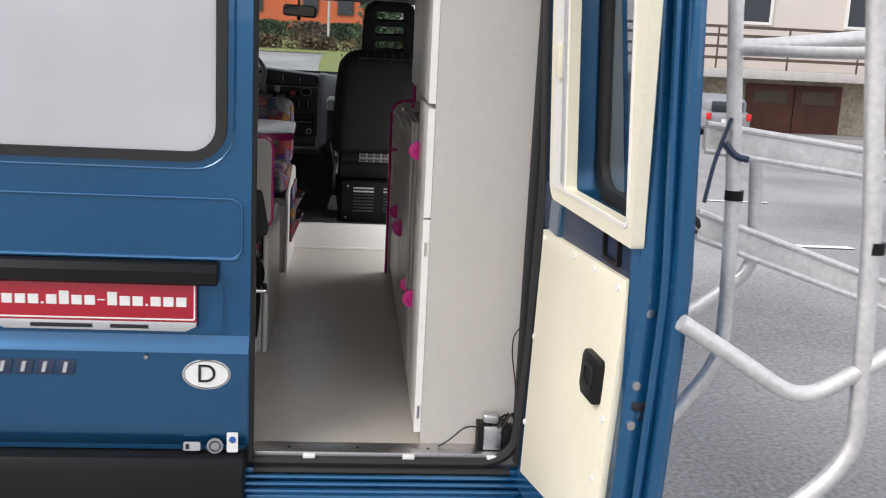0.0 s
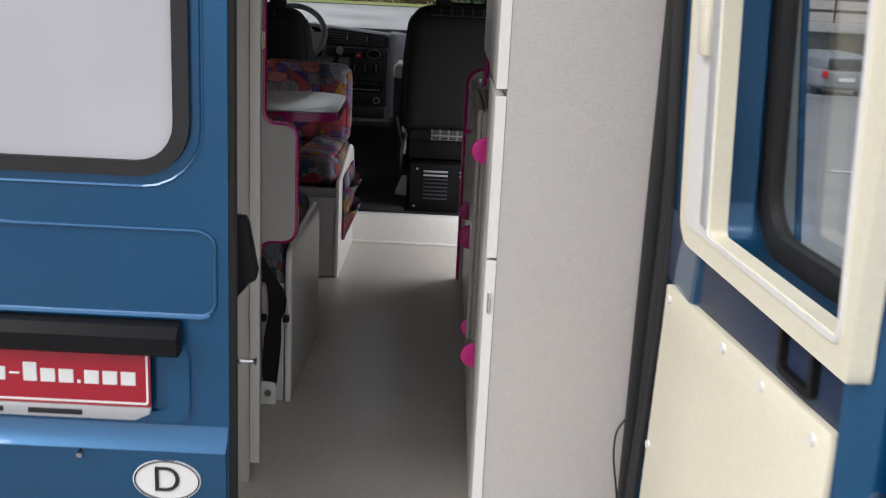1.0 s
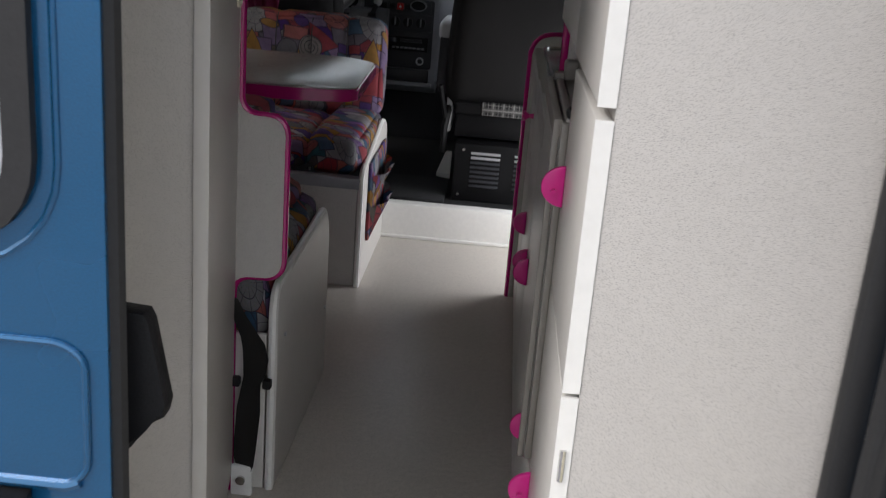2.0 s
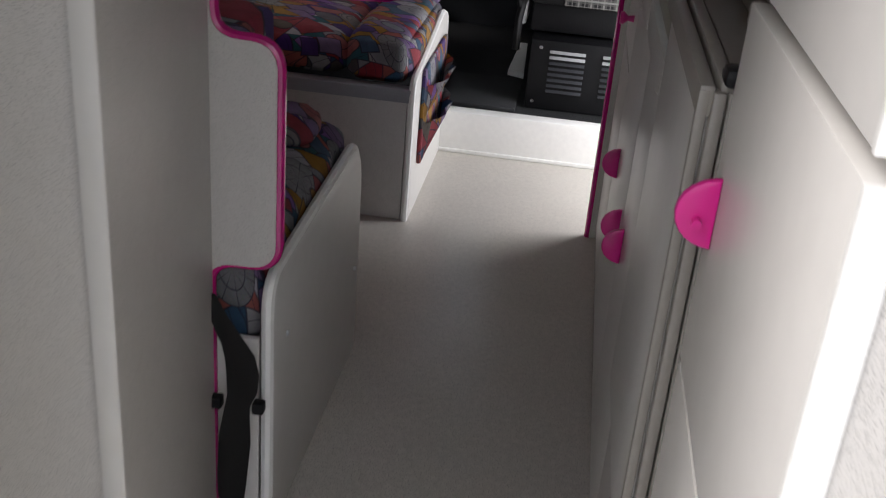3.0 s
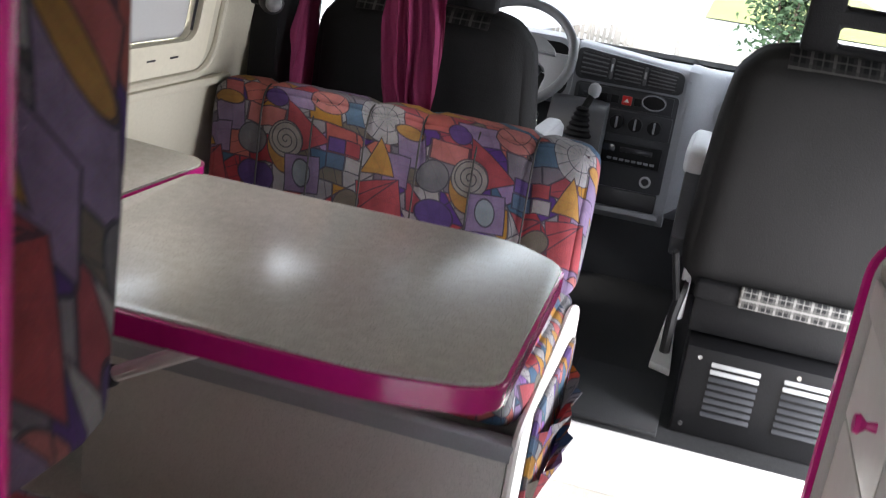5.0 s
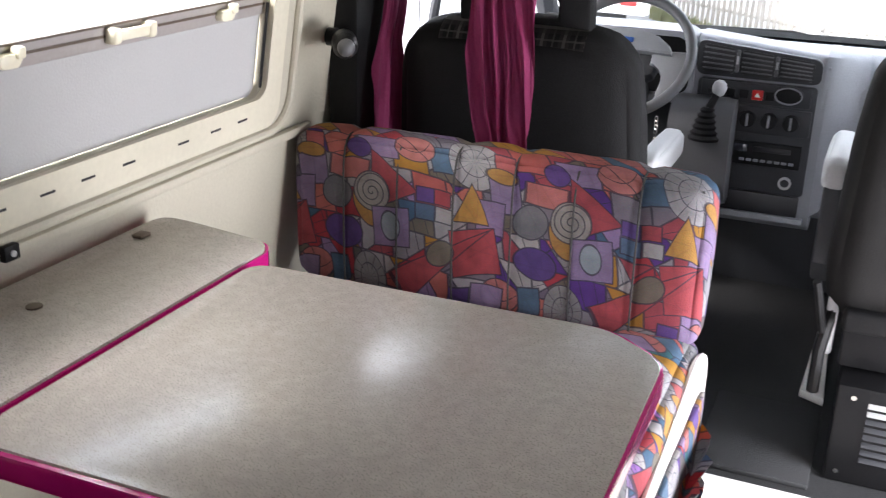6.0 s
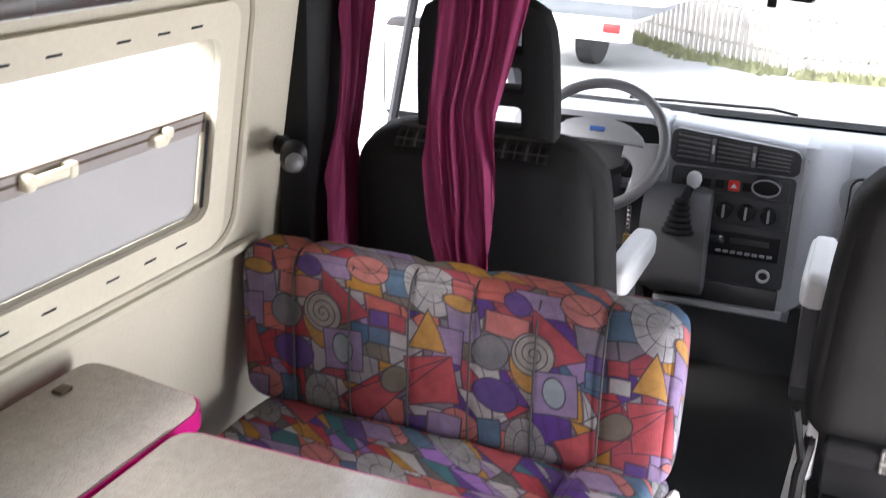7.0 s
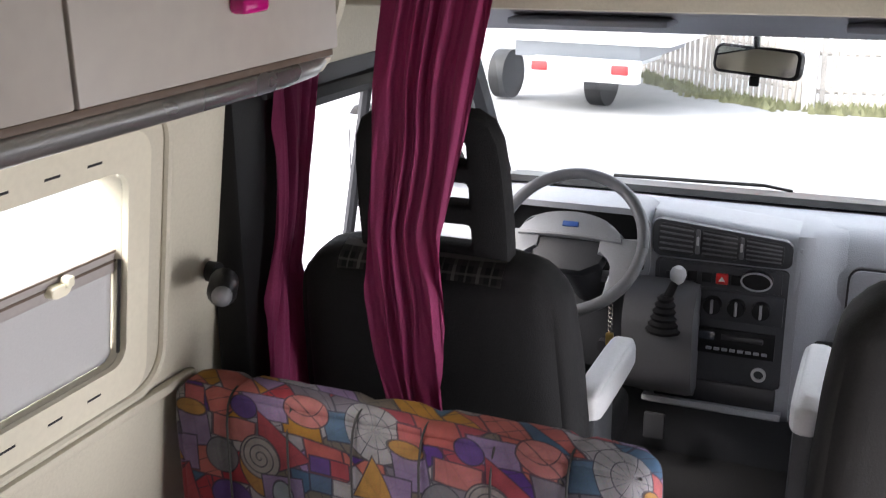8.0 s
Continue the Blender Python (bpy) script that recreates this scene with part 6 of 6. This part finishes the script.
for s in (-1, 1):
    bm = B()
    prism(bm, [(s * x, z) for x, z in ((0.075, 0.022), (0.118, 0.010), (0.172, 0.022), (0.178, -0.018), (0.165, -0.062), (0.128, -0.118), (0.104, -0.138), (0.108, -0.092), (0.118, -0.055), (0.106, -0.032), (0.075, -0.026))][::s], "y", -0.006, 0.022, 0.006)
    bmesh.ops.transform(bm, matrix=WH, verts=bm.verts)
    part("spoke", bm, M_GREYP, sw_)
bm = B()
box(bm, -0.020, 0.020, -0.020, -0.012, 0.030, 0.044, 0.003)
bmesh.ops.transform(bm, matrix=WH, verts=bm.verts)
part("badge", bm, M_BLUEINK, sw_)
bm = B()
tube(bm, [(-0.462, 3.64, 1.46), (-0.462, 3.85, 1.28)], 0.045, 12)
part("column", bm, M_DASHDARK, sw_)
cl = thing("instrument_cluster", (-0.5, 3.85, 1.5), "dark hooded instrument cluster behind the wheel", "instruments")
bm = B()
ring(bm, rrect(-0.735, -0.296, 1.335, 1.536, 0.055, 8), rrect(-0.715, -0.310, 1.352, 1.520, 0.045, 8), "y", 3.770, 3.92)
part("hood", bm, M_DASH, cl)
bm = B()
hd = arc([(0, 3.90, 1.45), (0, 3.90, 1.520), (0, 4.02, 1.512), (0, 4.10, 1.47), (0, 3.90, 1.45)], 0.03)
prism(bm, [(p.y, p.z) for p in hd[:-1]], "x", -0.725, -0.303, 0.006)
part("hood_top", bm, M_DASH, cl)
bm = B()
prism(bm, rrect(-0.718, -0.308, 1.350, 1.522, 0.045, 8), "y", 3.815, 3.85)
face_ = part("face", bm, M_BLACK, cl)
for gx, gr in ((-0.60, 0.048), (-0.47, 0.048), (-0.395, 0.022)):
    bm = B()
    ring(bm, oval(gx, 1.435, gr, gr, 28), oval(gx, 1.435, gr * 0.94, gr * 0.94, 28), "y", 3.808, 3.816)
    part("gauge_ring", bm, M_GREYP, face_)
    for i in range(9):
        an = radians(-30 + i * 30)
        bm = B()
        box(bm, gx + gr * 0.78 * math.cos(an) - 0.002, gx + gr * 0.78 * math.cos(an) + 0.002, 3.811, 3.8165, 1.435 + gr * 0.78 * math.sin(an) - 0.002, 1.435 + gr * 0.78 * math.sin(an) + 0.002, 0)
        part("gauge_mark", bm, M_STICKER, face_)
kk = thing("key_bunch", (-0.375, 3.70, 1.25), "keys with a brass padlock hanging from the ignition", "keys")
bm = B()
for i in range(6):
    tube(bm, [(-0.374 + 0.005 * math.cos(a), 3.70, 1.30 - i * 0.012 + 0.008 * math.sin(a)) for a in (k * 0.7 for k in range(10))], 0.0016, 6)
part("chain", bm, M_STEEL, kk)
bm = B()
box(bm, -0.384, -0.364, 3.695, 3.707, 1.195, 1.228, 0.003)
part("tag", bm, mat("brass", (0.5, 0.36, 0.12), 0.35, 1.0), kk)
for x, y in ((-0.42, 3.95), (-0.30, 3.95)):
    bm = B()
    box(bm, x - 0.03, x + 0.03, y, y + 0.015, 0.82, 0.90, 0.006)
    tagged(part("pedal", bm, M_DASHDARK), "grey foot pedal in the dark footwell", "pedal")
bm = B()
box(bm, -0.93, 0.93, 4.08, 4.2, 0.70, 1.05, 0.01)
setting("firewall", bm, M_DASHDARK, "dark footwell bulkhead under the dashboard", "bulkhead")

# ---- outside ----
scf = thing("scaffold_tower", (1.3, -0.7, 0), "folding aluminium scaffold frame with bent tube braces", "scaffold")


def sp(name, pts, r, bend=0.06, m_=M_SCAF):
    bm = B()
    tube(bm, arc(pts, bend), r, 12)
    return part(name, bm, m_, scf)


sp("upright", [(1.06, -0.5, 0.912), (1.148, -0.5, 1.035), (1.174, -0.5, 1.10), (1.172, -0.5, 1.235), (1.160, -0.5, 1.478), (1.118, -0.5, 1.927), (1.09, -0.5, 2.3)], 0.018, 0.05)
sp("upright", [(1.20, -0.9, 0.862), (1.292, -0.9, 0.945), (1.332, -0.9, 1.02), (1.321, -0.9, 1.224), (1.304, -0.9, 1.473), (1.25, -0.9, 1.926), (1.21, -0.9, 2.3)], 0.0195, 0.06)
sp("brace", [(0.929, -0.9, 1.274), (1.036, -0.9, 1.211), (1.20, -0.9, 1.108), (1.318, -0.9, 1.177), (1.9, -0.9, 1.53)], 0.018, 0.08)
sp("brace", [(1.10, -0.3, 1.095), (1.231, -0.3, 1.188), (1.312, -0.3, 1.26), (1.285, -0.3, 1.58)], 0.018, 0.08)
for x in (1.05, 1.20):
    sp("leg", [(x, -0.5 if x < 1.1 else -0.9, 0.91 if x < 1.1 else 0.862), (x - 0.18, -0.5 if x < 1.1 else -0.9, 0.70), (x - 0.18, -0.5 if x < 1.1 else -0.9, 0.0)], 0.018, 0.06)
sp("tie", [(1.15, -0.5, 1.815), (1.26, -0.72, 1.82), (1.36, -0.92, 1.83)], 0.013)
sp("tie", [(1.126, -0.5, 1.82), (1.233, -0.5, 1.831), (1.9, -0.5, 1.915)], 0.018)
for z0, z1, y in ((1.605, 1.545, -0.44), (1.392, 1.165, -0.44)):
    bm = B()
    prism(bm, [(1.10, z0 + 0.035), (1.9, z1 + 0.0), (1.9, z1 - 0.065), (1.10, z0 - 0.03)], "y", y, y + 0.018, 0.002)
    beam = part("beam", bm, M_SCAF, scf)
    for o in (0.033, -0.030):
        bm = B()
        tube(bm, [(1.10, y - 0.004, z0 + o), (1.9, y - 0.004, z1 + o - 0.035)], 0.008, 8)
        part("flange", bm, M_SCAF, beam)
for x, y, z in ((1.163, -0.5, 1.477), (1.313, -0.9, 1.44)):
    bm = B()
    tube(bm, [(x, y, z - 0.012), (x, y, z + 0.012)], 0.0225, 12)
    part("clamp_band", bm, M_BLACK, scf)
bm = B()
tube(bm, arc([(1.13, -0.52, 1.66), (1.10, -0.52, 1.56), (1.085, -0.52, 1.46)], 0.04), 0.005, 6)
tube(bm, arc([(1.12, -0.52, 1.60), (1.15, -0.52, 1.57), (1.18, -0.52, 1.565)], 0.02), 0.009, 6)
part("strap", bm, M_NAVY, scf)
bm = B()
for k in range(3):
    tube(bm, [(1.06 + 0.025 * math.cos(a + k), -0.5, 1.40 + 0.025 * math.sin(a) + 0.01 * k) for a in (j * 0.6 for j in range(9))], 0.006, 6)
part("rope_knot", bm, M_RUBBER, scf)

# road markings and manhole
mk = thing("road_marking", (8, 16, ground_z(8, 16)), "short white painted road dashes on the asphalt", "road marking", kind="structure")
for x, y, l_ in ((6.0, 12.0, 0.9), (9.8, 13.0, 1.2), (5.2, 7.7, 0.9), (7.6, 8.3, 0.9), (10.4, 13.6, 1.3)):
    bm = B()
    z = ground_z(x, y)
    vs = [bm.verts.new((x + dx, y + dy, ground_z(x + dx, y + dy) + 0.012)) for dx, dy in ((-l_ / 2, -0.09), (l_ / 2, -0.12), (l_ / 2, 0.06), (-l_ / 2, 0.09))]
    bm.faces.new(vs)
    part("dash", bm, M_STICKER, mk)
bm = B()
disc(bm, (8.3, 10.4, ground_z(8.3, 10.4) + 0.006), "z", 0.42, 0.012, 28)
tagged(part("manhole_cover", bm, M_RUST), "rusty round manhole cover in the road", "manhole")

# building across the road
bd = thing("apartment_house", (19, 40, -2.0), "pale rendered house with stone base, balcony and garage doors", "building")
bm = B()
box(bm, 8, 34, 41.2, 50, -2.3, 0.4, 0)
part("stone_base", bm, M_STONE, bd)
bm = B()
box(bm, 8, 34, 41.0, 50, 0.4, 8.5, 0)
part("wall", bm, M_RENDER, bd)
bm = B()
prism(bm, [(7.5, 8.5), (34.5, 8.5), (21, 12)], "y", 40.5, 50.5)
part("roof", bm, M_RUST, bd)
bm = B()
box(bm, 9, 34, 39.3, 41.2, 0.35, 0.72, 0.02)
bal = part("balcony", bm, M_CONC, bd)
for z in (1.15, 1.6, 2.05, 2.4):
    bm = B()
    box(bm, 9, 34, 39.32, 39.40, z - 0.06, z + 0.06, 0)
    part("rail", bm, M_BROWN, bal)
for x in range(9, 34, 3):
    bm = B()
    box(bm, x, x + 0.06, 39.40, 39.46, 0.7, 2.4, 0)
    part("post", bm, M_BROWN, bal)
for x0 in (17.1, 19.25):
    bm = B()
    box(bm, x0, x0 + 2.1, 41.08, 41.2, -2.1, 0.1, 0.02)
    gd = part("garage_door", bm, M_RUST, bd)
    bm = B()
    box(bm, x0 + 0.3, x0 + 1.8, 41.05, 41.1, -0.7, -0.15, 0.01)
    part("panel", bm, M_BROWN, gd)
for x0 in (12.5, 16.4, 21, 25):
    for z0 in (2.55, 5.4):
        bm = B()
        ring(bm, rrect(x0, x0 + 1.4, z0, z0 + 1.7, 0.02), rrect(x0 + 0.12, x0 + 1.28, z0 + 0.12, z0 + 1.58, 0.02), "y", 40.9, 41.05)
        wf = part("window", bm, M_WHITE, bd)
        bm = B()
        box(bm, x0 + 0.1, x0 + 1.3, 40.96, 40.99, z0 + 0.1, z0 + 1.6, 0)
        part("pane", bm, M_DARKGLASS, wf)

car = thing("parked_car", (14.10, 36, -1.7), "grey parked estate car with red tail lights", "car")
gz = ground_z(14.10, 36)
bm = B()
cushion(bm, 13.20, 15.10, 35, 39, gz + 0.25, gz + 0.95, 0.2, 10, 0.05, 0)
part("body", bm, M_GREYP, car)
bm = B()
cushion(bm, 13.35, 14.95, 35.2, 38, gz + 0.8, gz + 1.45, 0.25, 10, 0.05, 0)
cabn = part("cabin", bm, M_DASH, car)
bm = B()
box(bm, 13.55, 14.75, 35.08, 35.2, gz + 0.95, gz + 1.32, 0.04)
part("rear_window", bm, M_DARKGLASS, cabn)
for x in (13.32, 14.85):
    bm = B()
    box(bm, x, x + 0.18, 34.9, 35.05, gz + 0.65, gz + 0.9, 0.03)
    part("tail_light", bm, M_REDLAMP, car)
    bm = B()
    disc(bm, (x + 0.09, 35.7, gz + 0.3), "x", 0.3, 0.2, 20)
    part("wheel", bm, M_RUBBER, car)
bm = B()
box(bm, 13.90, 14.45, 34.9, 35.0, gz + 0.55, gz + 0.68, 0)
part("plate_bar", bm, M_STICKER, car)

# lorry ahead
lo_ = thing("lorry", (-4.5, 17.5, ground_z(-4.5, 17.5)), "white flatbed lorry parked with its tail towards the van", "lorry")
LM = Matrix.Translation((-4.485, 17.04, -0.80)) @ pose(0, 0, 0, 0, 0, -8) @ Matrix.Scale(0.86, 4)


def lp(name, bm, m_, parent=lo_):
    bmesh.ops.transform(bm, matrix=LM, verts=bm.verts)
    return part(name, bm, m_, parent)


bm = B()
box(bm, -1.95, 1.9, 0.1, 3, 1.28, 2.2, 0.04)
lp("load_bed", bm, M_TRUCKW)
bm = B()
box(bm, -0.75, 1.35, 0.0, 0.25, 0.62, 1.02, 0.03)
bp_ = lp("bumper", bm, M_TRUCKW)
for x in (-0.55, 1.02):
    bm = B()
    box(bm, x - 0.15, x + 0.17, -0.03, 0.05, 0.78, 0.95, 0.02)
    lp("tail_light", bm, M_REDLAMP, bp_)
bm = B()
box(bm, 0.05, 0.60, -0.02, 0.05, 0.82, 0.95, 0)
lp("plate_bar", bm, M_STICKER, bp_)
bm = B()
box(bm, -1.3, 1.2, 0.5, 3, 0.95, 1.28, 0.02)
lp("chassis", bm, M_GREYP)
for x in (-1.85, 0.2):
    bm = B()
    disc(bm, (x, 1.2, 0.48), "x", 0.48, 0.32, 28)
    wh = lp("wheel", bm, M_RUBBER)
    bm = B()
    disc(bm, (x - 0.165, 1.2, 0.48), "x", 0.26, 0.03, 20)
    lp("rim", bm, M_GREYP, wh)
bm = B()
box(bm, -1.6, 0.3, 3.02, 4.3, 0.5, 2.9, 0.1)
lp("cab", bm, M_TRUCKW)

# picket fence
fc = thing("picket_fence", (0, 19.5, ground_z(0, 19.5)), "weathered grey wooden picket fence along the road", "fence")
pk_bm = B()
box(pk_bm, -0.045, 0.045, -0.012, 0.012, 0, 1.2, 0.004, 1)
pk_me = finish(pk_bm)
pk_me.materials.append(M_WOOD)
rng = random.Random(4)
runs = [((-6.2, 23.0), (-1.0, 18.9)), ((-1.0, 18.9), (5.5, 19.6))]
for (ax, ay), (bx, by) in runs:
    L = math.hypot(bx - ax, by - ay)
    n = int(L / 0.135)
    ang = math.degrees(math.atan2(by - ay, bx - ax))
    for i in range(n):
        t = (i + 0.5) / n
        x, y = ax + (bx - ax) * t, ay + (by - ay) * t
        ob = new("picket", pk_me)
        ob.parent = fc
        ob.matrix_basis = Matrix.Translation(Vector((x, y, ground_z(x, y) + rng.uniform(-0.04, 0.05))) - BASE[fc.name]) @ pose(0, 0, 0, 0, rng.uniform(-2, 2), ang)
    for z in (0.3, 0.9):
        bm = B()
        tube(bm, [(ax, ay + 0.05, ground_z(ax, ay) + z), (bx, by + 0.05, ground_z(bx, by) + z)], 0.04, 6)
        part("rail", bm, M_WOOD, fc)
bm = B()
box(bm, -1.1, -0.9, 18.75, 18.95, ground_z(-1, 18.9) - 0.1, ground_z(-1, 18.9) + 1.3, 0.02)
part("post", bm, M_CONC, fc)

# meadow and verge
md = B()
xs = [-60, -30, -15, -8, -4, -1, 2, 4, 5, 6]
ys = [21.0, 24, 28, 33, 40, 42, 50, 60, 75]
grid = [[md.verts.new((x, y, ground_z(x, y) + 0.03)) for x in xs] for y in ys]
for a, b in zip(grid, grid[1:]):
    for i in range(len(xs) - 1):
        if a[0].co.y < (33 if xs[i] > -4 else 42):
            continue
        md.faces.new((a[i], a[i + 1], b[i + 1], b[i]))
tagged(part("meadow", md, M_GRASS), "pale green meadow behind the fence", "grass", kind="stuff")


def tufts(name, spots, h, m_, label, category, seed):
    rg = random.Random(seed)
    bm = B()
    for x, y, s in spots:
        z = ground_z(x, y)
        for k in range(10):
            a = rg.uniform(0, 6.28)
            d = rg.uniform(0, s)
            px, py = x + d * math.cos(a), y + d * math.sin(a)
            hh = h * rg.uniform(0.5, 1.2)
            w = 0.03 + 0.05 * rg.random()
            lx, ly = rg.uniform(-0.4, 0.4) * hh, rg.uniform(-0.4, 0.4) * hh
            vs = [bm.verts.new(q) for q in ((px - w, py, z), (px + w, py, z), (px + lx, py + ly, z + hh))]
            bm.faces.new(vs)
    return tagged(part(name, bm, m_), label, category, kind="stuff")


rg = random.Random(9)
spots = []
for (ax, ay), (bx, by) in runs:
    for i in range(70):
        t = rg.random()
        spots.append((ax + (bx - ax) * t + rg.uniform(-0.2, 0.2), ay + (by - ay) * t - rg.uniform(0.05, 0.5), 0.25))
tufts("verge_grass", spots, 0.16, mat("yellow_grass", (0.19, 0.19, 0.1), 0.9, 0, 10, 0.4, 0.02), "dry yellow grass tufts along the fence", "grass", 2)


def leafy(name, cx, cy, rx, ry, h, count, size, m_, label, category, seed):
    """A bush: short stems and a crown of many small leaf blades with gaps."""
    t = thing(name, (cx, cy, ground_z(cx, cy)), label, category)
    rgn = random.Random(seed)
    bm = B()
    z0 = ground_z(cx, cy)
    for k in range(5):
        a = k * 1.25
        tube(bm, [(cx, cy, z0), (cx + 0.5 * rx * math.cos(a), cy + 0.5 * ry * math.sin(a), z0 + h * 0.7)], [0.06, 0.02], 6)
    part("stem", bm, M_BROWN, t)
    bm = B()
    for k in range(count):
        u, v, w = rgn.gauss(0, 0.42), rgn.gauss(0, 0.42), rgn.random() ** 0.7
        k2 = 1 - 0.45 * w
        p = Vector((cx + u * rx * k2, cy + v * ry * k2, z0 + w * h))
        q = Matrix.Rotation(rgn.uniform(0, 6.28), 3, Vector((rgn.gauss(0, 1), rgn.gauss(0, 1), rgn.gauss(0, 1))).normalized())
        s = size * rgn.uniform(0.6, 1.4)
        vs = [bm.verts.new(p + q @ Vector(c)) for c in ((-s, 0, 0), (0, -0.5 * s, 0), (s, 0, 0), (0, 0.5 * s, 0))]
        bm.faces.new(vs)
    part("crown", bm, m_, t)
    return t


leafy("bush", 1.15, 27, 1.25, 1.25, 3.1, 4200, 0.085, M_LEAF, "tall dark green garden bush", "bush", 3)
for i, x in enumerate((-9, -6.6, -4.4, -2.2, -0.2)):
    leafy("hedge_shrub", x, 55, 1.7, 0.9, 1.0, 1500, 0.12, M_DRY if i % 2 else M_LEAF, "clipped brown winter hedge in front of house", "hedge", 20 + i)
for i, x in enumerate((-9, -6.5, -4, -1.5, 1)):
    leafy("dry_shrub", x, 45, 1.7, 0.8, 0.6, 1200, 0.10, M_DRY, "dry brown hedge along the meadow", "hedge", 40 + i)
hs = thing("orange_house", (-5, 72, 1.4), "orange rendered house with white windows", "building")
bm = B()
box(bm, -14, 1.4, 70, 80, 0.8, 8.0, 0)
part("wall", bm, M_ORANGE, hs)
bm = B()
prism(bm, [(-14.6, 8.0), (2.0, 8.0), (-6.3, 11.5)], "y", 69.5, 80.5)
part("roof", bm, M_RUST, hs)
for x0 in (-3.3, -0.95, -7):
    bm = B()
    box(bm, x0, x0 + 1.1, 69.9, 70.0, 2.2, 4.0, 0.02)
    wf = part("window", bm, M_BROWN, hs)
    bm = B()
    box(bm, x0 + 0.1, x0 + 1.0, 69.85, 69.92, 2.3, 3.9, 0)
    part("pane", bm, M_DARKGLASS, wf)
for x, y, h in ((-0.9, 45, 3.2),):
    bm = B()
    tube(bm, [(x, y, ground_z(x, y)), (x, y, ground_z(x, y) + h)], 0.05, 8)
    tagged(part("fence_post", bm, M_CONC), "thin grey post standing in the meadow", "post")
